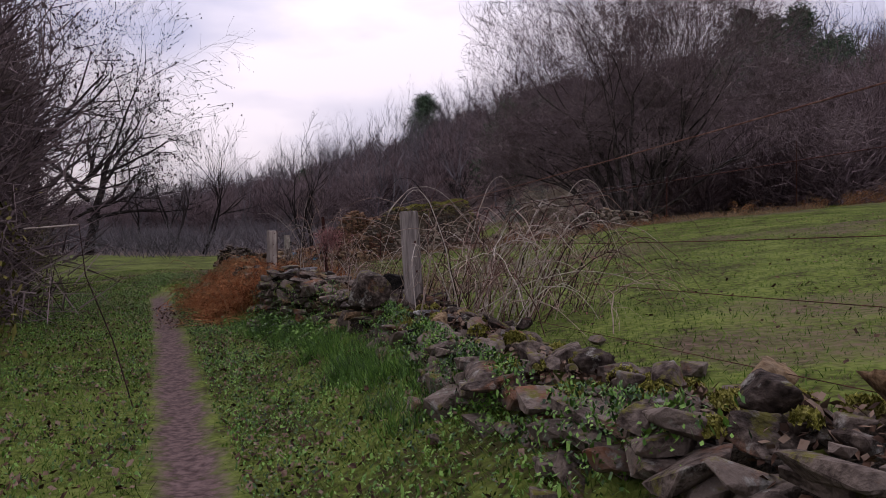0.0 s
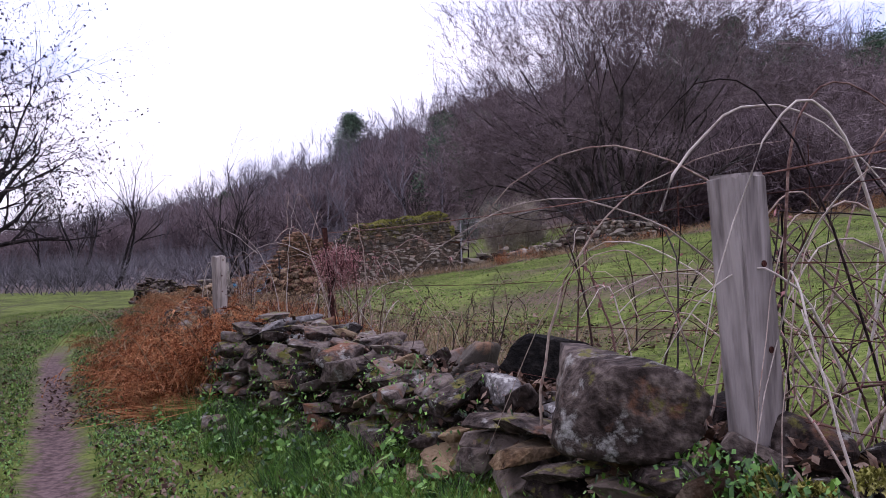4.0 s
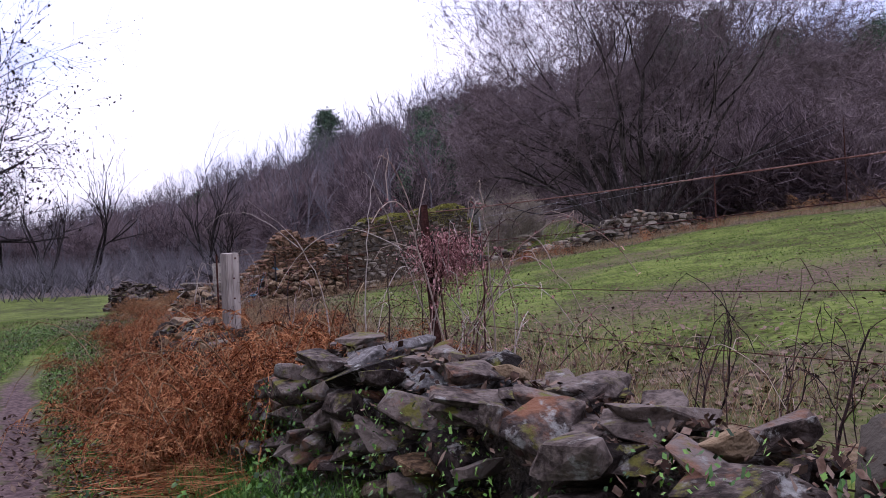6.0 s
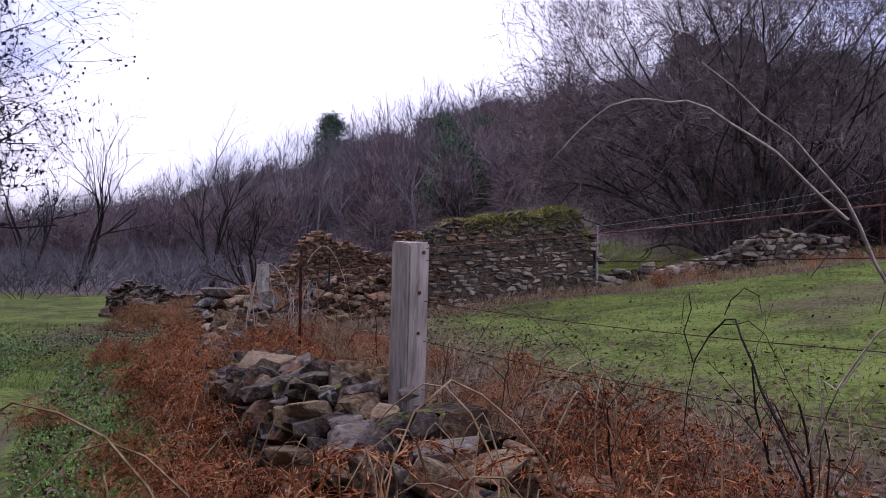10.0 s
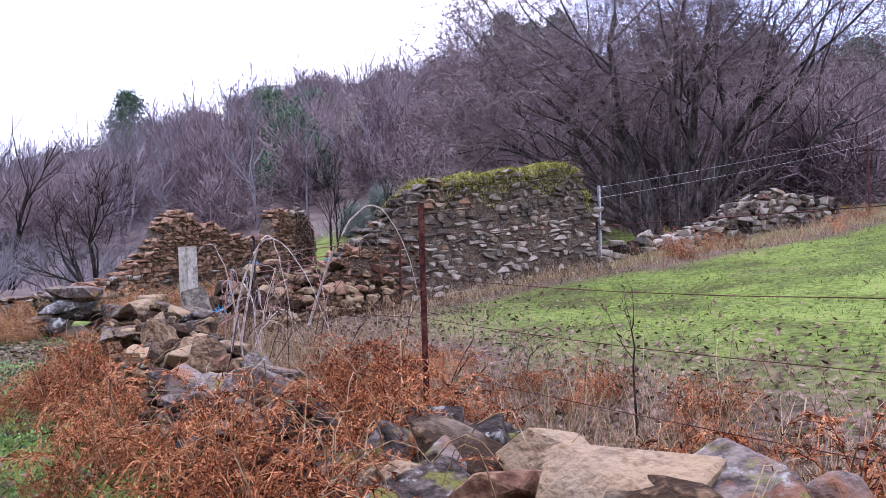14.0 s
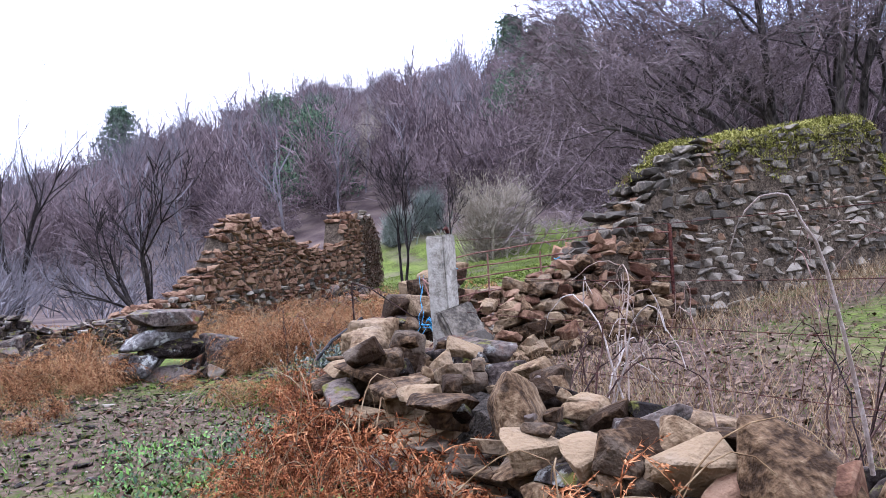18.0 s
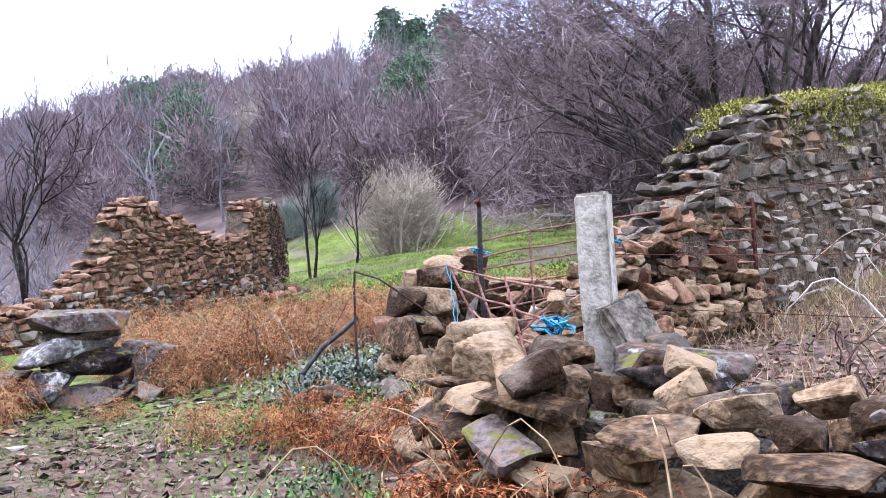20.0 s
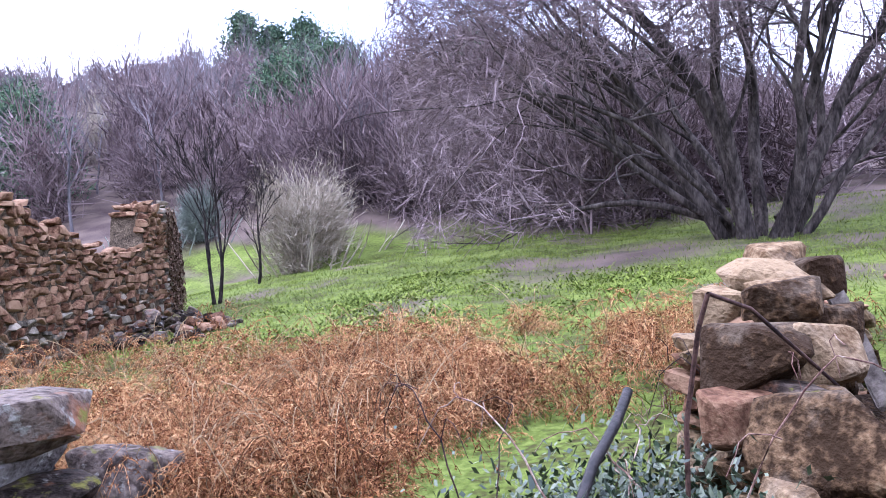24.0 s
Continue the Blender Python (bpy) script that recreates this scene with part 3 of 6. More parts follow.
def dome(seed, n, wide, tall, length, w):
    """A rounded bush of fine twigs that rise and spread from its foot, with an uneven outline."""
    r = np.random.default_rng(seed)
    lobes = r.normal(0, 0.35, (7, 3)) * [1, 1, 0.4] + [0, 0, 0.55]
    p = lobes[r.integers(7, size=n)] + r.normal(0, 0.26, (n, 3))
    p[:, 2] = np.abs(p[:, 2])
    d = p * [1.0, 1.0, 0.9] + r.normal(0, 0.5, (n, 3)) + [0, 0, 0.12]
    d /= np.linalg.norm(d, axis=1)[:, None]
    p = p * [wide, wide, tall]
    d = d * (length * r.uniform(0.5, 1.3, n))[:, None]
    return slivers(p - d * 0.4, d, np.full(n, w) * r.uniform(0.6, 1.4, n), r)


def slope(x, y):
    return 0.6 * x + 0.8 * y - 46


WOOD_TREES = [all_tubes(bare_tree(20 + i, 6.8, 1, 0.1, 4, 4, 0.085, 0.5, 0, 0.3, 0.64), 2, 2.3) for i in range(5)]
SCRUB = [all_tubes(bare_tree(40 + i, 5.0, 5, 0.5, 4, 3, 0.04, 0.6, 0, 0.12), 2, 2.6) for i in range(4)]
HAZE = [dome(30 + i, 900, 2.0, 3.6, 1.1, 0.045) for i in range(5)]
SHRUB = [all_tubes(bare_tree(60 + i, 2.6, 8, 0.8, 4, 2, 0.022, 0.5, 0.1, 0.15), 1, 2.2) for i in range(3)]


def wood_density(x, y):
    s = slope(x, y)
    if math.degrees(math.atan2(x + 6, y - 18)) > 45 and s < 34:
        return 0.0
    return 1.0 if s > 6 and abs(x) < 30 + 0.75 * y and not (x > 7 and y < 44) else 0.0


v, f = join_copies(WOOD_TREES, scatter(760, lambda x, y: wood_density(x, y) * (1.0 if slope(x, y) < 95 else 0.5), -95, 110, 40, 215, 3), 1)
v2, f2 = join_copies(WOOD_TREES, [(x, y, t, s * 1.35) for x, y, t, s in scatter(170, lambda x, y: wood_density(x, y) * (1.0 if 60 < slope(x, y) < 84 else 0.0), -95, 110, 60, 215, 13)], 11)
v, f = np.concatenate([v, v2]), np.concatenate([f, f2 + len(v)])
tagged(put("woodland", mesh_of("woodland", v, f), WOODTWIG), "leafless brown woodland covering the hillside", "woods", kind="stuff")
v, f = join_copies(HAZE, scatter(1150, lambda x, y: wood_density(x, y) * (1.0 if slope(x, y) < 40 else 0.5), -80, 95, 36, 170, 5), 2)
tagged(put("scrub", mesh_of("scrub", v, f), REDTWIG), "reddish brown leafless scrub at the foot of the hill", "scrub", kind="stuff")


def thicket(x, y):
    edge = (y > 43 and x > 12 or y > 33 and x > 19) and x < 60 and y < 60
    east = math.degrees(math.atan2(x + 6, y - 18))
    return (1.0 if east < 48 else 0.12) if edge else 0.0


v, f = join_copies(HAZE + SCRUB[:1], scatter(260, thicket, 10, 55, 32, 60, 6), 3)
tagged(put("thicket", mesh_of("thicket", v, f), REDTWIG), "dense dark leafless thicket along the upper field edge", "thicket", kind="stuff")

# low grey scrub on the valley floor
v, f = join_copies(SHRUB, scatter(330, lambda x, y: 1.0 if y > 41 + 0.5 * x and x < -2 and slope(x, y) < 25 and x > -0.75 * y else 0.0, -70, 0, 42, 90, 8), 4)
tagged(put("valley_scrub", mesh_of("valley_scrub", v, f), WOODTWIG), "pale grey low scrub on the valley floor", "scrub", kind="stuff")


def needle_mesh(seed, tall, wide, low=0.25, n=5200, spray=0.75):
    """Pine foliage: sprays of narrow blades round uneven whorls."""
    r = np.random.default_rng(seed)
    c = []
    for k in range(70):
        h = low + (1 - low) * r.random() ** 0.8
        rad = wide * (1 - (h - low) / (1.04 - low)) ** 0.9 * r.uniform(0.5, 1.05)
        a = r.uniform(0, 6.28)
        c.append((rad * np.cos(a) * 0.75, rad * np.sin(a) * 0.75, h * tall))
    c = np.array(c)
    p = c[r.integers(len(c), size=n)] + r.normal(0, 1, (n, 3)) * [0.42, 0.42, 0.3] * (wide / 2.6)
    d = r.normal(0, 1, (n, 3))
    d[:, 2] = np.abs(d[:, 2]) * 0.7 + 0.1
    d *= spray * 0.5 / np.linalg.norm(d, axis=1)[:, None]
    b = np.cross(d, r.normal(0, 1, (n, 3)))
    b *= 0.13 * spray / (np.linalg.norm(b, axis=1)[:, None] + 1e-9)
    return quads_at(p, d, b)


def pine(x, y, tall, wide, seed, label, low=0.3):
    e = thing("pine_tree", x, y, float(height(x, y)), label, "tree", "pines on the hillside")
    r = np.random.default_rng(seed)
    p = np.array([[0, 0, -0.3], [0.1, 0, tall * 0.35], [0.15, 0.1, tall * 0.7], [0.1, 0.1, tall * 0.96]])
    put("trunk", mesh_of("trunk", *tubes([(p, [0.26, 0.2, 0.12, 0.03])], 7), True), DARKBARK, e)
    limbs = []
    for k in range(14):
        h, a = r.uniform(low * 0.8, 0.9), r.uniform(0, 6.28)
        L = wide * (1.05 - h)
        limbs.append(([[0.1, 0.05, h * tall], [L * 0.5 * np.cos(a), L * 0.5 * np.sin(a), h * tall + 0.3], [L * np.cos(a), L * np.sin(a), h * tall + 0.8]], [0.06, 0.04, 0.015]))
    for q in limbs:
        put("limb", mesh_of("limb", *tubes([q], 4)), DARKBARK, e)
    put("crown", mesh_of("crown", *needle_mesh(seed, tall, wide, low, 5200 if y > 100 else 12000, 0.75 if y > 100 else 0.36)), PINE, e)


pine(-3.1, 148, 9.6, 5.6, 1, "tall dark green pine standing out above the wood", 0.1)
pine(5.0, 72.0, 5.4, 3.4, 16, "soft green pine on the slope", 0.1)
pine(7.3, 92, 5.5, 3.8, 2, "dark green pine among bare trees", 0.1)
pine(11.5, 93, 4.5, 3.4, 3, "dark green pine among bare trees", 0.1)
pine(41.6, 111.5, 9.5, 4.4, 4, "dark green pine on the ridge", 0.1)
pine(47.5, 107.6, 9.5, 4.6, 5, "dark green pine on the ridge", 0.1)
pine(44.5, 110, 8, 4.2, 6, "dark green pine on the ridge", 0.1)
pine(40.2, 100.4, 5.5, 4.2, 7, "bright green pine below the ridge", 0.1)
pine(33, 68, 6.5, 5.0, 8, "broad dark pine behind the thicket", 0.1)
pine(40, 66, 6.5, 5.0, 9, "broad dark pine behind the thicket", 0.1)
pine(46, 62, 6, 5.0, 10, "broad dark pine behind the thicket", 0.1)
pine(27, 76, 6, 4.6, 11, "broad dark pine behind the thicket", 0.1)
pine(20.1, 71.8, 5.0, 4.0, 15, "bright green pine below the ridge", 0.08)
pine(-22, 130, 5, 3, 14, "dark green pine on the far slope", 0.1)


# ---- big willow ----


def willow(x, y):
    z = float(height(x, y))
    e = thing("willow_tree", x, y, z, "large leafless many-stemmed willow with drooping limbs", "tree")
    r = np.random.default_rng(5)
    out = {}
    turn = lambda side, near: (-0.42 * side - 0.9 * near, 0.9 * side - 0.42 * near)
    stems = [(0.62, 0.1, 5.8, 0.16), (0.36, -0.2, 6.4, 0.17), (0.08, 0.15, 6.8, 0.2), (-0.18, -0.3, 6.6, 0.16), (-0.62, 0.1, 6.6, 0.17), (0.1, -0.75, 5.8, 0.13), (-0.4, 0.25, 6.8, 0.13), (0.22, 0.3, 7.0, 0.14), (-0.9, -0.3, 6.0, 0.12), (-0.75, 0.5, 6.6, 0.12), (-1.1, 0.2, 6.2, 0.1)]
    for side, near, L, rad in stems:
        dx, dy = turn(side, near)
        grow(r, (dx * 0.8, dy * 0.8, -0.2), (dx, dy, 1.0), L, rad * 1.05, 5, out, 0.6, 0.0, 5, 0.66, 0.2, 0.13, 0.44, seg=8)
    for side, near, up, L, rad in ((1.0, 0.15, 0.62, 5.6, 0.09), (1.0, -0.35, 0.6, 5.6, 0.08), (1.0, 0.3, 0.6, 6.2, 0.09), (0.9, -0.1, 0.8, 6.4, 0.10), (0.8, 0.7, 0.7, 5.6, 0.08), (-1.0, -0.2, 0.5, 5.4, 0.09)):
        dx, dy = turn(side, near)
        grow(r, (dx * 0.5, dy * 0.5, 0.35), (dx, dy, up), L, rad, 5, out, 0.6, 0.06, 5, 0.66, 0.06, 0.17, 0.46, seg=8)

    for b, _ in list(out[5]):
        for k in range(2):
            i, a = int(r.integers(5, 8)), r.uniform(0, 6.28)
            grow(r, b[i], (np.cos(a), np.sin(a), r.uniform(0.1, 0.8)), r.uniform(1.6, 2.8), 0.03, 4, out, 0.6, 0.03, 4, 0.66, 0.06, 0.17, 0.5, seg=5)

    def clear(q):
        t = q[0][-1]
        if 0.69 * t[1] - 0.72 * t[0] > 7.4 or 0.353 * t[1] - 0.935 * t[0] > 7.8:
            return False
        left = -0.42 * t[0] + 0.9 * t[1]
        return t[2] > (0.35 if left > 2.5 else 3.2) and int(997 * abs(t[0] + t[1] + t[2])) % 10 < (5 if left > 1.5 else 7)

    for b in out[5]:
        put("stem", mesh_of("stem", *tubes([b], 8), True), BARK, e)
    tagged(put("limb", mesh_of("limb", *tubes(out[4], 6), True), BARK, e), kind="stuff")
    tagged(put("branch", mesh_of("branch", *tubes([q for q in out[3] if clear(q)], 4)), TWIG, e), kind="stuff")
    tagged(put("twig", mesh_of("twig", *ribbons([(p, np.maximum(q * 1.2, 0.004)) for d in (2, 1, 0) for p, q in out[d] if clear((p, q))], r)), TWIG, e), kind="stuff")
    ends = np.array([(b[0][0], b[0][-1]) for b in out[0] + out[1] if clear(b)])
    p = ends[:, 0] + (ends[:, 1] - ends[:, 0]) * r.random((len(ends), 1))
    d = (ends[:, 1] - ends[:, 0]) * 0.6 + r.normal(0, 0.16, p.shape) - [0, 0, 0.05]
    low = ends[:, 1, 2] < 6.4
    p2 = np.concatenate([p, p[low], ends[low, 1]])
    d2 = np.concatenate([d, d[low] + r.normal(0, 0.2, d[low].shape), d[low] * 0.7 + r.normal(0, 0.22, d[low].shape)])
    tagged(put("spray", mesh_of("spray", *slivers(p2, d2, np.full(len(p2), 0.019), r)), TWIG, e), kind="stuff")
    tips = ends[:, 1]
    p = tips[r.integers(len(tips), size=26000)]
    d = r.normal(0, 0.05, (26000, 3)) - [0, 0, 0.03]
    tagged(put("leaf", mesh_of("leaf", *slivers(p, d, np.full(26000, 0.022), r)), TWIG, e), kind="stuff")


willow(8.8, 38.1)


def small_tree(x, y, seed, tall, label, mat=DARKBARK, stems=1, fan=0.25, radius=0.09, depth=4, kids=4, group="", droop=0.0, spread=0.5):
    e = thing("bare_tree", x, y, float(height(x, y)), label, "tree", group)
    out = bare_tree(seed, tall, stems, fan, kids, depth, radius, spread, droop)
    top = max(out)
    put("trunk", mesh_of("trunk", *tubes(out[top], 7), True), mat, e)
    put("limb", mesh_of("limb", *tubes(out[top - 1], 5)), mat, e)
    rest = [b for d in out if d < top - 1 for b in out[d]]
    tagged(put("twig", mesh_of("twig", *ribbons([(p, np.maximum(q * 1.6, 0.006)) for p, q in rest], np.random.default_rng(seed))), mat if mat is DARKBARK else TWIG, e), kind="stuff")
    return e


small_tree(1.05, 47.1, 71, 3.9, "slender dark bare tree with forked trunk", stems=2, fan=0.16, radius=0.05, spread=0.36, group="young trees in the meadow")
small_tree(4.1, 50.2, 72, 3.9, "slender dark bare tree in the meadow", radius=0.05, spread=0.36, fan=0.05, group="young trees in the meadow")
small_tree(-6.57, 41.85, 73, 3.5, "dark bare tree with crooked forked trunk", stems=2, fan=0.45, radius=0.075, group="bare trees of the valley")
small_tree(-15.5, 52, 74, 7, "dark bare tree with crooked trunk", stems=2, fan=0.5, radius=0.11, group="bare trees of the valley")
small_tree(-20, 60, 75, 8, "dark bare tree with crooked trunk", stems=2, fan=0.4, radius=0.12, group="bare trees of the valley")
small_tree(-10.5, 60, 76, 8, "dark bare tree with crooked trunk", stems=2, fan=0.4, radius=0.12, group="bare trees of the valley")
small_tree(-25, 66, 77, 8, "dark bare tree with crooked trunk", stems=1, fan=0.4, radius=0.12, group="bare trees of the valley")


def shrub(x, y, seed, tall, mat, label):
    e = thing("shrub", x, y, float(height(x, y)), label, "shrub")
    out = bare_tree(seed, tall, 24, 0.75, 4, 1, 0.03, 0.5, 0.05, 0.2, 0.6)
    tagged(put("stem", mesh_of("stem", *tubes(out[1], 4)), mat, e), kind="stuff")
    tagged(put("twig", mesh_of("twig", *dome(seed, 5500, tall * 0.42, tall * 0.78, 0.55, 0.022)), mat, e), kind="stuff")


shrub(11.5, 79.5, 81, 4.6, PALETWIG, "rounded pale bare shrub on the slope")
shrub(6.4, 51.5, 82, 3.3, PALETWIG, "rounded pale bare shrub beside the willow")
shrub(7.8, 52.5, 86, 2.9, PALETWIG, "rounded pale bare shrub beside the willow")
shrub(6.8, 58.5, 83, 2.0, SAGE, "grey-green bushy shrub in the meadow")
shrub(5.2, 58.5, 84, 1.7, SAGE, "grey-green bushy shrub in the meadow")


# ---- left hedge and oak ----


def oak(x, y, seed, tall, label, leafy=24000):
    e = thing("oak_tree", x, y, float(height(x, y)), label, "tree", "oaks along the hedge")
    r = np.random.default_rng(seed)
    out = {}
    grow(r, (0, 0, -0.2), (0.05, 0, 1), tall * 0.5, 0.32, 5, out, 0.62, 0.02, 4, 0.68, 0.1, 0.12, seg=6)
    for k in range(5):
        a = k * 1.3
        grow(r, (0, 0, tall * (0.16 + 0.05 * k)), (np.cos(a), np.sin(a), 0.45), tall * 0.36, 0.15, 4, out, 0.62, 0.02, 4, 0.66, 0.08, 0.14, seg=5)
    for k in range(5):
        out[k] = [b for b in out[k] if b[0][-1][2] > 2.7 and b[0][:, 2].min() > 1.6]
    put("trunk", mesh_of("trunk", *tubes(out[5], 9), True), DARKBARK, e)
    tagged(put("limb", mesh_of("limb", *tubes(out[4] + out[3], 6)), DARKBARK, e), kind="stuff")
    tagged(put("twig", mesh_of("twig", *ribbons(out[2] + [(p, np.maximum(q * 2.0, 0.006)) for p, q in out[1] + out[0]], r)), DARKBARK, e), kind="stuff")
    tips = np.array([b[0][-1] for b in out[0]])
    p = tips[r.integers(len(tips), size=leafy)] + r.normal(0, 0.02, (leafy, 3))
    v, f = leaves(p[:, 0], p[:, 1], p[:, 2], r.uniform(0.014, 0.034, leafy), 1.0)
    tagged(put("leaf", mesh_of("leaf", v, f), DARKBARK, e), kind="stuff")


oak(-18.0, 35, 91, 12.4, "dark oak with bare spreading branches")
oak(-14.6, 23, 92, 10, "dark oak with bare spreading branches above the hedge", 20000)
oak(-22, 50, 93, 13, "dark oak with bare spreading branches", 5000)


def hedge_places(n, seed):
    r = np.random.default_rng(seed)
    y = r.uniform(7.5, 40, n)
    return [(-0.46 * b - 4.7 - 0.8 * abs(r.normal(0, 0.9)), b, r.uniform(0, 6.28), r.uniform(0.7, 1.45)) for b in y]


r9 = np.random.default_rng(99)
tall = [(-8.7 + r9.normal(0, 0.4), 13.8 + r9.normal(0, 1.0), r9.uniform(0, 6.28), r9.uniform(1.2, 1.9)) for k in range(17)]
v, f = join_copies([dome(46 + i, 1300, 1.3, 2.9, 0.9, 0.013) for i in range(4)], hedge_places(120, 9), 5)
tagged(put("hedgerow", mesh_of("hedgerow", v, f), REDTWIG), "tangled dark reddish leafless hedgerow beside the lane", "hedge", kind="stuff")
v, f = join_copies([dome(36 + i, 1700, 1.0, 3.6, 0.8, 0.016) for i in range(3)], tall, 55)
tagged(put("hedge_thicket", mesh_of("hedge_thicket", v, f), REDTWIG), "tall dark thicket of fine bare twigs in the hedgerow", "hedge", kind="stuff")
n = 15000
hy = rng.uniform(6, 38, n)
hx = -0.46 * hy - 2.0 + rng.normal(0, 0.55, n)
hz = height(hx, hy) + rng.random(n) ** 1.5 * 2.2
v, f = leaves(hx, hy, hz, rng.uniform(0.02, 0.05, n), 1.0)
tagged(put("hedge_foliage", mesh_of("hedge_foliage", v, f), HEDGE), "yellow-green leaves hanging in the hedgerow", "hedge", kind="stuff")

# ---- dry stone field wall ----
TOP_Y = [-8, -4, 1.5, 2.7, 3.9, 6.0, 8.2, 11, 12.4, 13.4, 14.2, 15.5, 17.0, 18.7, 20, 21.5, 23, 25, 27, 28.4, 29.0]
TOP_Z = [1.0, 1.0, 1.0, 1.0, 0.86, 0.88, 0.93, 0.95, 1.05, 1.13, 0.8, 0.55, 0.75, 0.95, 0.85, 0.72, 0.68, 0.72, 0.92, 1.08, 1.0]


def wall_frame(y):
    """Point and heading (degrees) of the wall at y."""
    x = float(np.interp(y, WALL_Y, WALL_X))
    x2 = float(np.interp(y + 0.4, WALL_Y, WALL_X))
    return x, math.degrees(math.atan2(0.4, x2 - x))


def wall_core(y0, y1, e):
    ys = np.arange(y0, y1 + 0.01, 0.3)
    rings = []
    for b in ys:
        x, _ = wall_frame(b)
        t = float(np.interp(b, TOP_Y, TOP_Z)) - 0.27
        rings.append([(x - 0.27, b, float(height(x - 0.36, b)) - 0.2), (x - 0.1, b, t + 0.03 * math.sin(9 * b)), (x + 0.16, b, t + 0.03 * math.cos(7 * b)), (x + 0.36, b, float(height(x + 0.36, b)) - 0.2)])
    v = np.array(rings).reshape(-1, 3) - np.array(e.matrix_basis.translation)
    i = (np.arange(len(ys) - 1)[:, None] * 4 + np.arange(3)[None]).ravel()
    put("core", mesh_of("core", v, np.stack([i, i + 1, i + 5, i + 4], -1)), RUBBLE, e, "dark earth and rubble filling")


def field_wall(y0, y1, pools, label, seed, first):
    """A dry stone wall that follows the lane, with coursed faces and big loose cap stones."""
    random.seed(seed)
    x, _ = wall_frame((y0 + y1) / 2)
    e = thing("stone_wall", x, (y0 + y1) / 2, float(height(x, (y0 + y1) / 2)), label, "wall", "dry stone field walls")
    wall_core(y0, y1, e)
    st = Stones(e, SLATE)
    todo = []
    for side in (-1, 1):
        h = 0.0
        while h < 1.25:
            ch = random.uniform(0.07, 0.15)
            b = y0
            while b < y1:
                L = random.uniform(0.13, 0.4)
                x, turn = wall_frame(b + L / 2)
                t = float(np.interp(b + L / 2, TOP_Y, TOP_Z))
                off = side * (0.42 - 0.16 * min(1, h / 0.9)) + random.gauss(0, 0.055)
                g = float(height(x + off, b))
                z = min(g, t - 0.3) + h + ch / 2 - 0.05
                if z < t - 0.1 and random.random() < 0.95:
                    nx = math.sin(math.radians(turn))
                    todo.append((b, stone_pose(x + off * nx, b + L / 2, z, turn, L * 1.12, random.uniform(0.24, 0.4), ch * 1.12, 11)))
                b += L
            h += ch
    b = y0
    while b < y1:
        for k in range(7 if b < 7 else 5 if b < 15 else 4):
            L = random.choice((0.1, 0.13, 0.16, 0.19, 0.22, 0.26, 0.3, 0.34, 0.4)) * random.uniform(0.85, 1.2) * (0.72 if b < 7 else 1.0 if b < 15 else 1.4 if b < 26 else 0.75)
            x, turn = wall_frame(b)
            t = float(np.interp(b, TOP_Y, TOP_Z))
            off = random.uniform(-0.34, 0.34)
            todo.append((b, stone_pose(x + off, b + random.uniform(-0.1, 0.1), t - 0.12 + random.uniform(-0.05, 0.09) - 0.25 * abs(off) ** 1.5, random.uniform(0, 180), L, L * random.uniform(0.5, 0.85), L * (random.uniform(0.14, 0.34) if 10.5 < b < 14.2 else random.uniform(0.4, 0.75) if b > 24 else random.uniform(0.22, 0.6)), 11 if 10.5 < b < 14.2 else 19)))
        b += 0.27
    # stones fallen at the foot of the wall
    for k in range(int((y1 - y0) * 3)):
        b = random.uniform(y0, y1)
        x, turn = wall_frame(b)
        off = random.choice((-1, -1, 1)) * random.uniform(0.45, 0.8)
        L = random.uniform(0.12, 0.4)
        todo.append((b, stone_pose(x + off, b, float(height(x + off, b)) + 0.05, random.uniform(0, 180), L, L * 0.7, L * random.uniform(0.3, 0.6), 16)))
    todo.sort(key=lambda q: abs(q[0] - first))
    for b, m in todo:
        st.add(pools[0] if random.random() < (pools[2] if b < 25.5 else 0.2) else REDS if 15 < b < 26 and random.random() < 0.2 else pools[1], m)
    st.close()
    return e


field_wall(-7.5, 14.6, (SLATES, OCHRES, 0.9), "low dry stone wall of mossy lichened grey slate", 11, 9.5)
field_wall(15.0, 21.9, (SLATES, OCHRES, 0.55), "tumbled dry stone wall of grey and brown slabs", 12, 19.5)
field_wall(22.0, 29.0, (SLATES, OCHRES, 0.55), "collapsed dry stone wall of ochre and grey blocks", 13, 27.0)

# ---- ruins ----


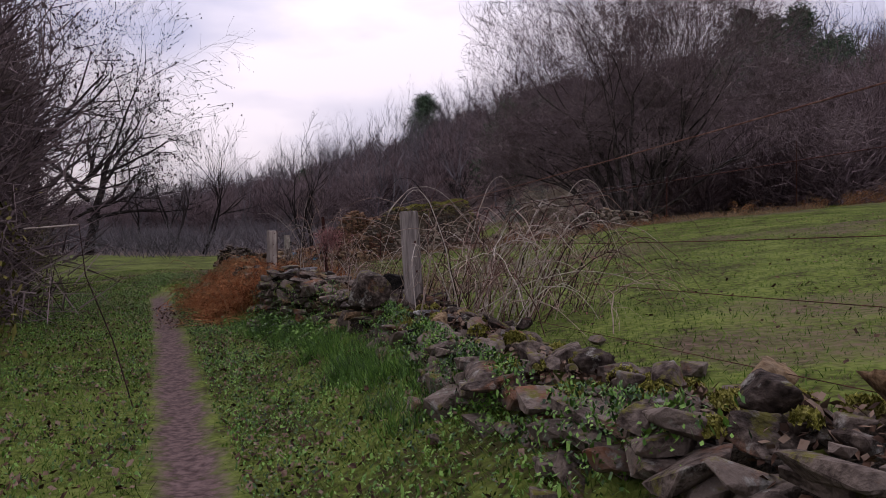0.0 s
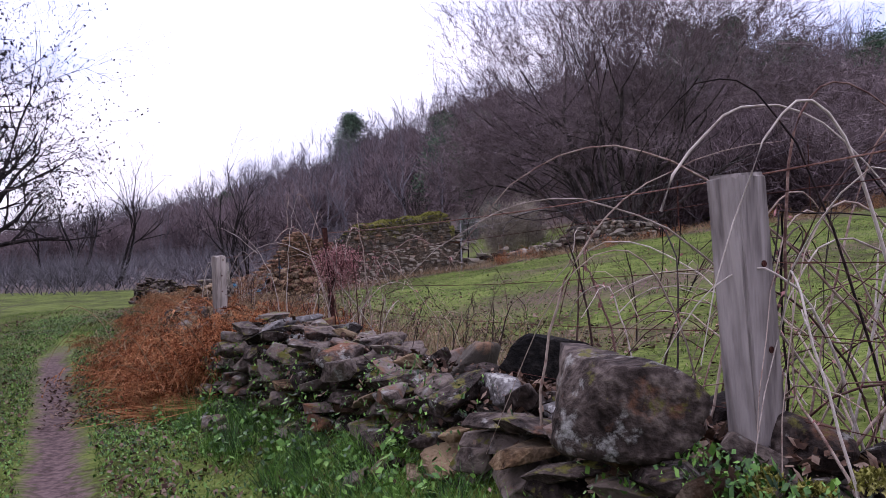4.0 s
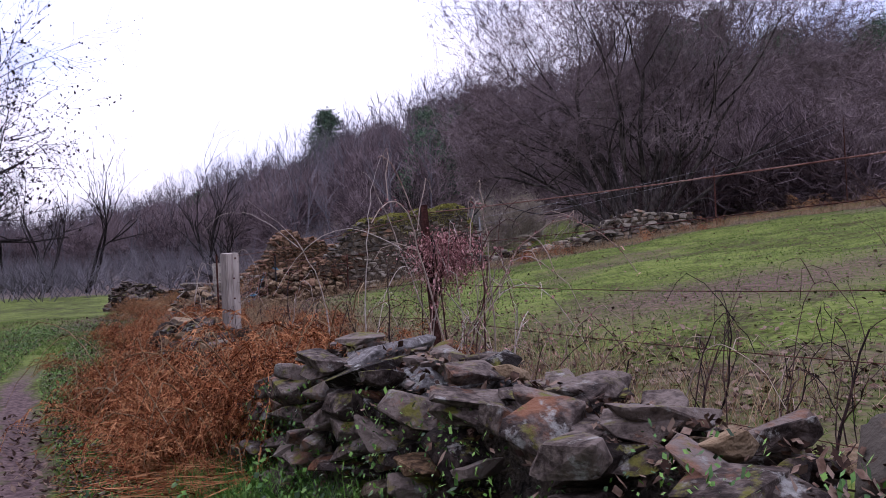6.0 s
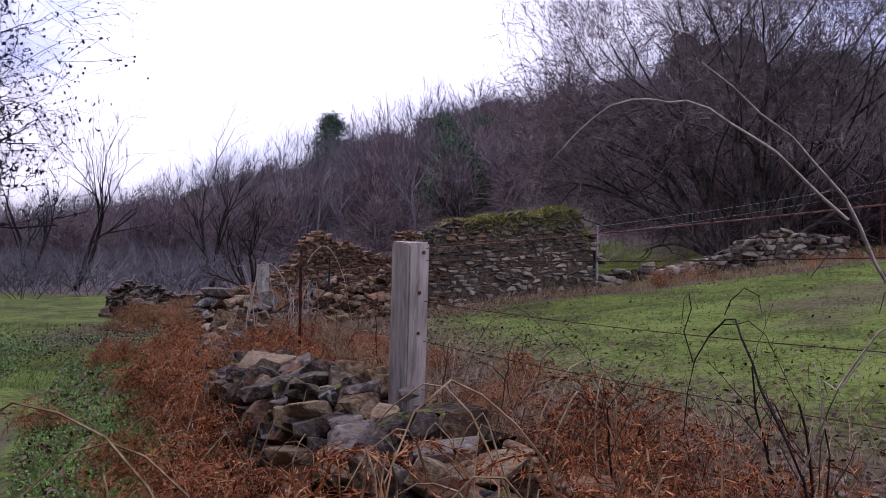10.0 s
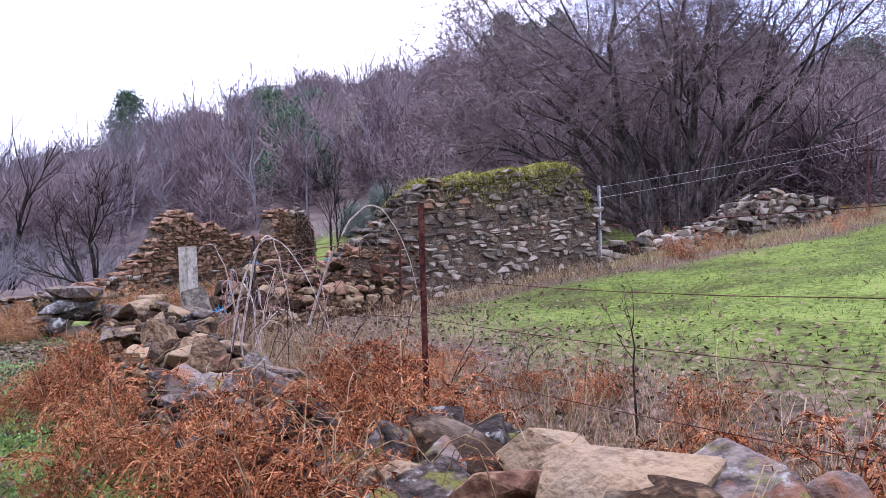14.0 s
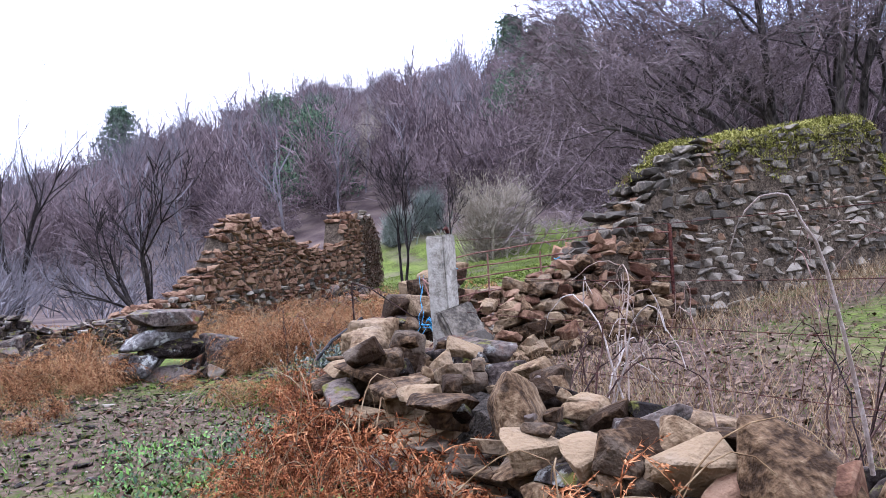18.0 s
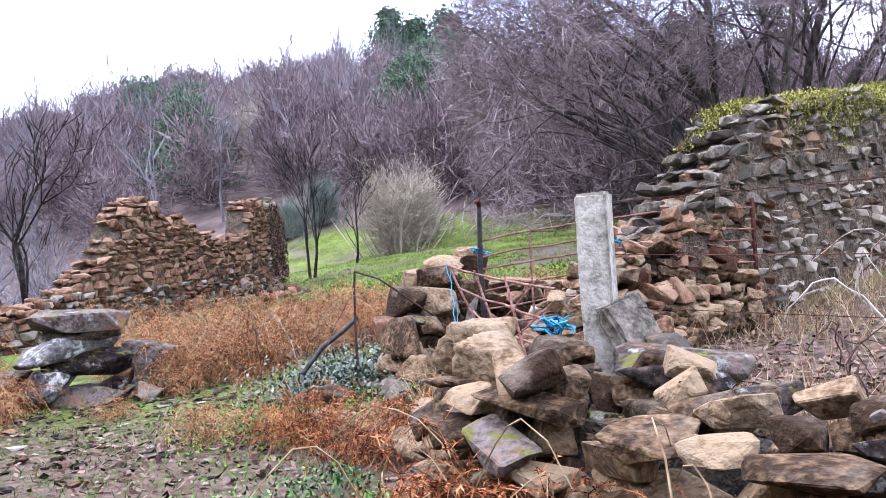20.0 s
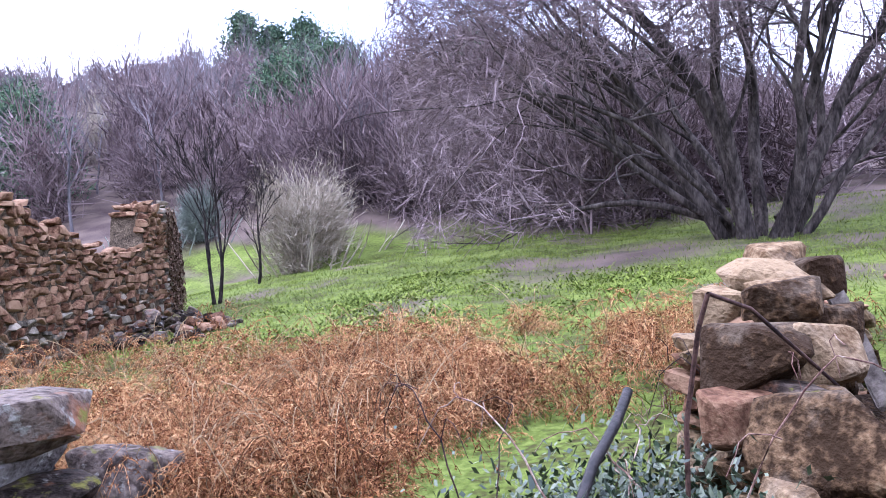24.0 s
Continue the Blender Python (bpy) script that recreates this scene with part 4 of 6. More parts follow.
def masonry(e, st, pools, x0, x1, top, base, front, thick, stone=(0.08, 0.24), course=(0.035, 0.08), share=0.8, inset=-0.05, fat=1.0, red_before=-1e9):
    """Rubble masonry in the thing's own axes: runs along x, faces -y at front."""
    m = e.matrix_basis
    inv = st.inv
    todo = []
    h = 0.0
    hmax = max(top(x0 + (x1 - x0) * i / 40) for i in range(41))
    while h < hmax + 0.3:
        ch = random.uniform(*course)
        x = x0
        while x < x1:
            L = random.uniform(*stone)
            z = base(x + L / 2) + h + ch / 2
            t = top(x + L / 2)
            if z < t + random.gauss(0, 0.04):
                local = pose(x + L / 2, front + random.gauss(0, 0.014), z, random.gauss(0, 4), random.gauss(0, 6), random.gauss(0, 5)) @ Matrix.Diagonal((L * 1.04 * fat, random.uniform(0.2, 0.3) + max(inset, 0) * 2, ch * 1.14 * fat, 1))
                todo.append(m @ local)
            x += L
        h += ch
    for i in range(int((x1 - x0) / 0.16)):
        x = x0 + i * 0.16
        for yy in (front + 0.16, front + thick * 0.6, front + thick - 0.12):
            local = pose(x, yy, top(x) - 0.06, random.gauss(0, 10), random.gauss(0, 10), random.uniform(0, 180)) @ Matrix.Diagonal((random.uniform(0.18, 0.34), random.uniform(0.16, 0.26), random.uniform(0.06, 0.14), 1))
            todo.append(m @ local)
    for side, xx in ((-1, x0), (1, x1)):
        h = 0.05
        while h < top(xx + 0.02 * -side) - base(xx):
            for yy in (front + 0.16, front + thick * 0.55, front + thick * 0.9):
                local = pose(xx, yy, base(xx) + h, random.gauss(0, 5), random.gauss(0, 5), random.gauss(0, 9)) @ Matrix.Diagonal((0.26, 0.24, 0.12, 1))
                todo.append(m @ local)
            h += 0.1
    for q in todo:
        st.add(pools[0] if random.random() < (0.3 if q.translation.x < red_before else share) else pools[1], q)
    n = 40
    v = []
    for i in range(n + 1):
        x = x0 + 0.05 + (x1 - x0 - 0.1) * i / n
        t, b = top(x) - 0.1 - abs(inset) * 0.4, base(x) - 0.3
        v += [(x, front + inset, b), (x, front + inset + 0.02, t), (x, front + thick, t), (x, front + thick, b)]
    i = (np.arange(n)[:, None] * 4 + np.arange(3)[None]).ravel()
    f = np.concatenate([np.stack([i, i + 4, i + 5, i + 1], -1), [[0, 1, 2, 3], [4 * n, 4 * n + 3, 4 * n + 2, 4 * n + 1]]])
    put("core", mesh_of("core", np.array(v), f), MORTAR, e, "earth mortar and rubble core")


random.seed(21)
ruin = thing("ruined_wall", 0, 30.55, 0, "tall ruined rubble stone wall with a mossy top", "ruin")
RUIN_X = [-4.4, -3.9, -3.3, -2.8, -2.4, -2.0, -1.2, 0.0, 0.7, 0.95, 1.02, 1.3]
RUIN_T = [1.3, 1.4, 1.6, 1.95, 2.35, 2.68, 2.8, 2.95, 3.08, 2.95, 2.6, 2.5]
ruin_top = lambda x: float(np.interp(x, RUIN_X, RUIN_T)) + 0.03 * math.sin(11 * x)
ruin_base = lambda x: 1.08 + 0.13 * x
rs = Stones(ruin, RUIN, 300)
masonry(ruin, rs, (RUINS, REDS), -3.2, 1.3, ruin_top, ruin_base, -0.15, 0.65, (0.07, 0.3), (0.04, 0.13), share=0.93, inset=-0.085, red_before=-1.9)
rs.close()
n = 80000
mx = rng.uniform(-2.8, 1.15, n)
my = rng.uniform(-0.2, 0.6, n)
drop = rng.random(n) ** 2.0 * 0.55 * (my < 0.0) * (0.4 + 0.6 * np.sin(3.1 * mx + 0.5) ** 2)
mt = np.interp(mx, RUIN_X, RUIN_T)
mz = mt - drop + rng.uniform(-0.03, 0.07, n) + 0.07 * np.sin(4.3 * mx) ** 2 * rng.random(n)
my = np.where(drop > 0.02, -0.17 - rng.random(n) * 0.10, my)
keep = rng.random(n) < smooth(-2.3, -1.1, mx + 0.4 * np.sin(9 * my + 3 * mx))
mx, my, mz = mx[keep], my[keep], mz[keep]
n = len(mx)
v, f = leaves(mx, my, mz, rng.uniform(0.005, 0.013, n), 1.1)
tagged(put("moss", mesh_of("moss", v, f), MOSS, ruin, "yellow-green moss cushions"), kind="stuff")


def wall_run(name, x0, y0, x1, y1, xs, tops, label, pool, seed, limit=300, thick=0.6, share=0.85, stone=(0.12, 0.32), course=(0.05, 0.11), inset=-0.05, fat=1.0):
    """A free-standing ruined wall from one place to another; tops are heights above the ground."""
    random.seed(seed)
    L = math.hypot(x1 - x0, y1 - y0)
    a = math.degrees(math.atan2(y1 - y0, x1 - x0))
    e = thing(name, x0, y0, 0, label, "ruin", turn=a)
    c, s = (x1 - x0) / L, (y1 - y0) / L
    base = lambda d: float(height(x0 + c * d, y0 + s * d)) - 0.1
    top = lambda d: base(d) + 0.1 + float(np.interp(d / L, xs, tops)) + 0.05 * math.sin(17 * d)
    st = Stones(e, pool[0][0].materials[0], limit)
    masonry(e, st, pool, 0, L, top, base, 0, thick, stone, course, share, inset, fat)
    st.close()
    return e


GABLE_X = [0, 0.1, 0.19, 0.28, 0.33, 0.36, 0.4, 0.46, 0.5, 0.54, 0.6, 0.68, 0.78, 0.895, 0.905, 0.94, 0.97, 1.0]
GABLE_T = [0.4, 0.7, 0.85, 1.35, 1.6, 2.1, 2.45, 2.55, 2.3, 2.05, 2.15, 1.7, 1.45, 1.35, 2.25, 2.4, 2.35, 2.2]
wall_run("ruined_wall", -7.5, 39.6, -0.72, 45.92, GABLE_X, GABLE_T, "crumbled gable wall of reddish clay and slate stones", (REDS, RUINS), 31, share=0.72, stone=(0.08, 0.42), course=(0.05, 0.17), fat=1.05)
side_wall = wall_run("ruined_wall", -0.64, 46.02, 0.45, 47.72, [0, 0.1, 0.5, 0.8, 1.0], [2.3, 2.3, 2.25, 1.9, 1.2], "side wall of the ruined gable hung with dry creeper", (RUINS, REDS), 36, share=0.6, stone=(0.1, 0.3), course=(0.05, 0.1))
n = 2600
lx, lz = rng.random(n) * 2.0, rng.random(n) ** 0.8
lz = 0.95 + lz * (np.interp(lx / 2.02, [0, 0.5, 0.8, 1.0], [2.35, 2.3, 1.95, 1.25]) + 0.05)
v, f = leaves(lx, -0.12 - 0.1 * rng.random(n), lz, rng.uniform(0.015, 0.035, n), 1.1)
tagged(put("creeper", mesh_of("creeper", v, f), LITTER, side_wall, "dry olive-brown creeper"), kind="stuff")
wall_run("stone_wall", 1.6, 30.9, 8.5, 31.6, [0, 0.15, 0.3, 0.45, 0.55, 0.65, 0.8, 0.95, 1.0], [0.25, 0.2, 0.3, 0.45, 0.75, 0.9, 0.85, 0.8, 0.3], "half fallen dry stone wall with pale cap stones", (RUINS, SLATES), 32, share=0.6, stone=(0.18, 0.42), course=(0.08, 0.16), fat=1.08)
wall_run("stone_wall", -10.0, 36.0, -8.3, 36.2, [0, 0.2, 0.7, 1], [0.5, 0.8, 0.75, 0.4], "dark slate wall stump overgrown with moss", (SLATES, RUINS), 33, share=0.95)
wall_run("stone_wall", -8.4, 36.3, -7.3, 39.9, [0, 0.2, 0.5, 0.8, 1], [0.45, 0.5, 0.45, 0.5, 0.5], "low broken slate wall leading to the ruin", (SLATES, RUINS), 35, share=0.9)


def stone_heap(x, y, rad, tall, n, pools, share, label, seed, big=(0.18, 0.5)):
    random.seed(seed)
    g = float(height(x, y))
    e = thing("stone_heap", x, y, g, label, "stones")
    st = Stones(e, pools[0][0].materials[0])
    for k in range(n):
        a, q = random.uniform(0, 6.28), math.sqrt(random.random())
        px, py = x + rad * q * math.cos(a), y + rad * q * math.sin(a)
        L = random.uniform(*big)
        hz = float(height(px, py)) + tall * (1 - q ** 1.3) * random.uniform(0.35, 1) + 0.03
        st.add(pools[0] if random.random() < share else pools[1], stone_pose(px, py, hz, random.uniform(0, 180), L, L * random.uniform(0.55, 0.9), L * random.uniform(0.3, 0.65), 14))
    st.close()
    return e


wall_run("stone_wall", -3.95, 32.05, -2.3, 32.5, [0, 0.25, 0.6, 1], [0.55, 0.6, 0.55, 0.5], "low dry laid wall of squared ochre stones behind the gate", (OCHRES, REDS), 46, share=0.7, stone=(0.16, 0.36), course=(0.08, 0.15), inset=0.1, fat=1.1)
wall_end = thing("stone_wall", -4.5, 31.9, 0.5, "broken wall end piled up of big ochre boulders", "wall", "dry stone field walls")
for k, (x, y, z, w, h, d, turn, tip) in enumerate((
        (-3.95, 32.15, 1.54, 0.3, 0.13, 0.26, -60, 6), (-4.22, 32.1, 1.46, 0.44, 0.15, 0.3, -66, 5), (-4.04, 31.94, 1.45, 0.26, 0.19, 0.28, -40, 8), (-4.26, 31.94, 1.38, 0.42, 0.14, 0.3, -70, -9),
        (-4.43, 31.94, 1.32, 0.36, 0.2, 0.34, -64, -7), (-4.46, 32.2, 1.3, 0.26, 0.25, 0.28, -80, 10), (-4.52, 32.11, 1.22, 0.18, 0.14, 0.26, -50, 0), (-4.72, 31.95, 1.13, 0.42, 0.3, 0.36, -66, 4),
        (-4.56, 31.74, 1.13, 0.32, 0.3, 0.36, -85, -6), (-4.78, 31.78, 0.98, 0.36, 0.13, 0.34, -62, 7), (-4.9, 31.95, 0.9, 0.28, 0.3, 0.34, -75, 3), (-5.03, 31.58, 0.88, 0.52, 0.31, 0.36, -68, -5),
        (-5.1, 31.6, 0.7, 0.34, 0.15, 0.3, -60, 4), (-4.7, 31.65, 0.96, 0.2, 0.14, 0.24, -30, 6), (-4.2, 31.9, 1.2, 0.4, 0.24, 0.36, -66, 0), (-4.15, 32.1, 1.28, 0.42, 0.2, 0.36, -50, 3),
        (-4.5, 31.95, 0.95, 0.5, 0.3, 0.42, -60, 0), (-4.25, 32.0, 1.0, 0.5, 0.3, 0.4, -80, 2), (-4.65, 31.85, 0.72, 0.55, 0.26, 0.5, -50, 0), (-4.3, 31.9, 0.76, 0.55, 0.3, 0.5, -70, 0), (-4.85, 31.7, 0.66, 0.45, 0.22, 0.4, -66, 2))):
    mat = REDSTONE if k in (6, 10) else SLATE if k == 9 else OCHRE
    put("stone", {OCHRE: OCHRES, SLATE: SLATES, REDSTONE: REDS}[mat][(5 * k + 2) % 12] if k != 11 else ROCKS[OCHRE.name][4], mat, wall_end, m=pose(x + 4.5, y - 31.9, z - 0.5, tip * 0.6, tip, turn) @ Matrix.Diagonal((w * 1.08, d, h * 1.12, 1)))
stone_heap(-4.7, 31.75, 0.6, 0.35, 45, (OCHRES, REDS), 0.75, "ochre stones fallen from the wall end", 41, (0.15, 0.42))
stone_heap(-5.8, 28.3, 0.75, 0.35, 90, (OCHRES, SLATES), 0.92, "tumbled heap of ochre blocks round the gate post", 42, (0.14, 0.4))
stone_heap(-2.2, 42.8, 1.1, 0.4, 80, (SLATES, REDS), 0.8, "low heap of dark fallen stones", 43, (0.15, 0.4))
stone_heap(-9.1, 36.0, 1.0, 0.7, 70, (SLATES, RUINS), 0.9, "dark mound of fallen slate slabs", 47, (0.2, 0.6))
stone_heap(-6.3, 34.3, 0.4, 0.2, 16, (SLATES, RUINS), 0.7, "few grey boulders beside the opening", 44, (0.15, 0.4))
random.seed(48)
spill = thing("stone_heap", -3.2, 30.3, float(height(-3.2, 30.3)), "ochre rubble spilling from the broken end of the ruined wall", "stones")
st = Stones(spill, OCHRE)
for k in range(240):
    px, q, u = random.uniform(-4.4, -2.35), random.random(), random.random() ** 0.45
    py = 30.66 - 0.62 * q
    g = float(height(px, py))
    crest = max(ruin_top(px) - 0.05, g + 0.12)
    L = random.uniform(0.13, 0.36)
    face = crest - smooth(0.25, 1.0, q) * (crest - g) * 0.85
    st.add(OCHRES if random.random() < 0.8 else REDS, stone_pose(px, py, g + 0.03 + u * max(face - g - 0.05, 0.0), random.uniform(0, 180), L, L * random.uniform(0.55, 0.9), L * random.uniform(0.3, 0.6), 16))
st.close()
stone_heap(-3.4, 31.2, 0.9, 0.55, 110, (REDS, RUINS), 0.6, "fallen reddish stones behind the old gate", 45, (0.14, 0.36))

# ---- fence posts, wires and gate ----


def squared_post(name, x, y, z0, z1, w, d, turn, lean_x, lean_y, mat, label, category, holes=()):
    """A sawn or cast post with worn edges, a chipped top and bolt holes."""
    random.seed(int(1000 * abs(x)))
    e = thing(name, x, y, z0, label, category)
    e.matrix_basis = pose(x, y, z0, lean_x, lean_y, turn)
    bm = bmesh.new()
    bmesh.ops.create_cube(bm, size=1.0)
    for q in bm.verts:
        q.co = Vector((q.co.x * w, q.co.y * d, (q.co.z + 0.5) * (z1 - z0)))
    bmesh.ops.bevel(bm, geom=list(bm.edges), offset=0.012, segments=2, affect="EDGES")
    bmesh.ops.subdivide_edges(bm, edges=[k for k in bm.edges if abs(k.verts[0].co.z - k.verts[1].co.z) > 0.1], cuts=7)
    for q in bm.verts:
        q.co += Vector((random.gauss(0, 0.0016), random.gauss(0, 0.0016), random.gauss(0, 0.004)))
    shaft = part("shaft", bm, mat, e)
    for hx, hz in holes:
        b2 = bmesh.new()
        bmesh.ops.create_cone(b2, cap_ends=True, segments=10, radius1=0.012, radius2=0.012, depth=0.012, matrix=pose(hx, -d / 2, hz, 90))
        part("bolt", b2, RUST, shaft, "rusted bolt head")
    return e


squared_post("fence_post", -0.27, 8.3, 0.5, 1.82, 0.16, 0.14, 25, 0, -4, TIMBER_OLD, "weathered grey timber fence post overgrown with brambles", "post", ((0.02, 1.0), (0.02, 0.7)))
squared_post("fence_post", -3.98, 18.78, 0.4, 1.76, 0.18, 0.165, 38, 3, -2, TIMBER, "square weathered grey timber fence post with bolts", "post", ((0.03, 1.3), (0.0, 1.05), (0.0, 0.8)))
squared_post("gate_post", -5.53, 28.78, 0.4, 1.74, 0.17, 0.15, 35, 0, -2, CONCRETE, "pale concrete gate post leaning among stones", "post")


def iron_post(x, y, z0, z1, label, name="iron_post", mat=RUST, lean=(0, 0), turn=20, size=0.05):
    """An angle-iron post."""
    e = thing(name, x, y, z0, label, "post")
    e.matrix_basis = pose(x, y, z0, lean[0], lean[1], turn)
    bm = bmesh.new()
    t, H = 0.006, z1 - z0
    pr = [(0, 0), (size, 0), (size, t), (t, t), (t, size), (0, size)]
    lo, hi = [bm.verts.new((a, b, 0)) for a, b in pr], [bm.verts.new((a, b, H)) for a, b in pr]
    for i in range(6):
        j = (i + 1) % 6
        bm.faces.new((lo[i], lo[j], hi[j], hi[i]))
    bm.faces.new(hi)
    bm.faces.new(lo[::-1])
    part("angle_bar", bm, mat, e)
    return e


iron_post(-1.97, 13.8, 0.4, 1.93, "dark rusted iron fence post hung with withered vine", lean=(0, -4), mat=RUST_DARK, size=0.045)
iron_post(-4.76, 23.05, 0.4, 1.83, "dark red rusted iron fence post", turn=-30, lean=(0, -0.4), size=0.036)
iron_post(1.32, 30.3, 1.1, 2.73, "thin galvanised iron stake at the wall end", name="iron_stake", mat=GALVA, size=0.04)
iron_post(14.9, 34.0, 2.6, 5.95, "tall thin iron stake at the field edge", name="iron_stake", mat=RUST, size=0.028)
iron_post(8.6, 31.0, 1.9, 4.0, "thin iron stake at the field edge", name="iron_stake", mat=RUST, size=0.03)


def sag(a, b, n, s):
    a, b = np.array(a, float), np.array(b, float)
    t = np.linspace(0, 1, n)[:, None]
    p = a + (b - a) * t
    p[:, 2] -= 4 * s * (t * (1 - t))[:, 0]
    return p


fence = thing("wire_fence", -2, 14, 0.5, "slack rusty wire strands strung between the posts", "fence")
stops = [(2.6, -1.5, 0.75), (-0.2, 8.3, 0.6), (-2.0, 13.83, 0.5), (-3.95, 18.85, 0.5), (-4.72, 23.1, 0.5), (-5.48, 28.85, 0.55)]
for a, b in zip(stops[:-1], stops[1:]):
    for k, h in enumerate((0.35, 0.65, 0.9, 1.15)):
        p = sag((a[0], a[1], a[2] + h), (b[0], b[1], b[2] + h), 9, 0.03 + 0.02 * (k % 3)) - np.array([-2, 14, 0.5])
        put("wire", mesh_of("wire", *tubes([(p, [0.0018] * 9)], 4)), RUST, fence)
tops = [(2.6, -1.5, 2.2), (-0.22, 8.28, 1.82), (-2.0, 13.83, 1.88), (-3.95, 18.85, 1.72)]
for a, b in zip(tops[:-1], tops[1:]):
    put("top_wire", mesh_of("top_wire", *tubes([(sag(a, b, 11, 0.03) - np.array([-2, 14, 0.5]), [0.0034] * 11)], 5)), RUSTBAR, fence)
mesh_fence = thing("mesh_fence", 5, 30.3, 1.6, "thin wire stock fence along the fallen wall", "fence")
O = np.array([5, 30.3, 1.6])
E0, E1, E2 = np.array([1.34, 30.32, 0]), np.array([8.6, 31.0, 0]), np.array([14.9, 34.0, 0])
for k in range(7):
    h = 0.18 * k
    p = np.concatenate([sag(E0 + [0, 0, 1.62 + h], E1 + [0, 0, 2.75 + 1.15 * h], 8, 0.05), sag(E1 + [0, 0, 2.75 + 1.15 * h], E2 + [0, 0, 4.2 + 1.5 * h], 8, 0.05)[1:]])
    put("wire", mesh_of("wire", *tubes([(p - O, [0.0045 if k > 4 else 0.0018] * 15)], 3)), GALVA if k > 4 else RUST, mesh_fence)
verts = []
for k in range(16):
    q = k / 16
    p = E0 + (E1 - E0) * q
    verts.append(([p + [0, 0, 1.62 + 1.13 * q] - O, p + [0, 0, 2.7 + 1.3 * q] - O], [0.0013, 0.0013]))
tagged(put("upright_wire", mesh_of("upright_wire", *tubes(verts, 3)), GALVA, mesh_fence), kind="stuff")

# old iron gate tied with rope
gate = thing("iron_gate", -4.85, 30.2, 0.8, "bent rusty iron bar gate tied up with blue rope", "gate")
A, B = np.array([-4.33, 31.4, 0.0]), np.array([-2.35, 30.2, 0.0])
O = np.array([-4.85, 30.2, 0.8])
for k, (za, zb) in enumerate(((1.62, 1.78), (1.5, 1.6), (1.38, 1.5), (1.22, 1.32), (1.05, 1.12), (0.92, 0.96))):
    p = sag(A + [0, 0, za], B + [0, 0, zb], 9, -0.06) + rng.normal(0, 0.006, (9, 3))
    put("bar", mesh_of("bar", *tubes([(p - O, [0.009] * 9)], 6), True), RUSTBAR, gate)
for t in (0.18, 0.42, 0.68, 0.86):
    p = A + (B - A) * t
    put("upright", mesh_of("upright", *tubes([([p + [0, 0, 0.8] - O, p + [0, 0, 1.66] - O], [0.010, 0.010])], 6)), RUSTBAR, gate)
p = B + [0.0, 0.0, 0.0]
put("end_upright", mesh_of("end_upright", *tubes([([p + [0, 0, 0.85] - O, p + [0, 0, 1.86] - O], [0.02, 0.02])], 6)), RUST, gate)
corner, foot, far_top, far_foot = (np.array(q) for q in ((-4.62, 31.46, 1.44), (-4.5, 31.05, 0.68), (-5.05, 29.65, 1.27), (-5.3, 29.3, 0.5)))
for q in (0.0, 0.24, 0.5, 0.74, 0.95):
    p = sag(corner + (foot - corner) * q, far_top + (far_foot - far_top) * q, 7, 0.03) + rng.normal(0, 0.008, (7, 3))
    put("loose_bar", mesh_of("loose_bar", *tubes([(p - O, [0.009] * 7)], 6), True), RUSTBAR, gate)
for q in (0.0, 0.3, 0.6):
    p = sag(corner + (far_top - corner) * q, foot + (far_foot - foot) * (q + 0.04), 7, 0.02)
    put("panel_upright", mesh_of("panel_upright", *tubes([(p - O, [0.010] * 7)], 6), True), RUSTBAR, gate)
for p1, p2 in (((-4.8, 31.05, 0.7), (-4.4, 30.6, 1.3)), ((-5.0, 30.8, 0.6), (-4.5, 30.3, 1.15))):
    put("loose_bar", mesh_of("loose_bar", *tubes([(sag(p1, p2, 5, 0.02) - O, [0.008] * 5)], 6), True), RUSTBAR, gate)
rod_thing = thing("gate_rod", -4.34, 31.4, 0.6, "black iron rod holding the old gate", "post")
rod = put("rod", mesh_of("rod", *tubes([([[0.03, 0, -0.1], [0, 0, 0.8], [0.0, -0.03, 1.34]], [0.026, 0.024, 0.02])], 8), True), BLACKIRON, rod_thing)
put("knob", mesh_of("knob", *tubes([([[0.0, -0.03, 1.31], [-0.03, -0.06, 1.36], [-0.06, -0.06, 1.34]], [0.02, 0.022, 0.012])], 8), True), RUST, rod)


def rope(x, y, z, seed, n=5, size=0.09):
    r = np.random.default_rng(seed)
    e = thing("blue_rope", x, y, z, "knotted bright blue plastic rope", "rope", "blue ropes on the gate")
    for k in range(n):
        p = np.cumsum(r.normal(0, size * 0.5, (8, 3)), 0) * [1, 1, 0.8]
        put("strand", mesh_of("strand", *tubes([(p - p.mean(0), [0.006] * 8)], 5), True), ROPE, e)


rope(-5.4, 29.27, 1.08, 1, 9, 0.08)
rope(-4.34, 31.42, 1.55, 2, 5, 0.06)
rope(-3.3, 30.8, 1.55, 3, 3, 0.05)
rope(-4.95, 31.0, 0.85, 4, 4, 0.07)
rope(-5.1, 30.85, 0.6, 5, 4, 0.07)


tie = thing("blue_rope", -4.5, 31.35, 1.0, "long blue rope strand hanging down the gate panel", "rope", "blue ropes on the gate")
for k in range(2):
    p = sag((-0.15 + 0.03 * k, 0.08, 0.46), (-0.45 + 0.04 * k, -0.5, -0.25 - 0.05 * k), 12, 0.06) + rng.normal(0, 0.012, (12, 3))
    put("strand", mesh_of("strand", *tubes([(p, [0.003] * 12)], 5), True), ROPE, tie)


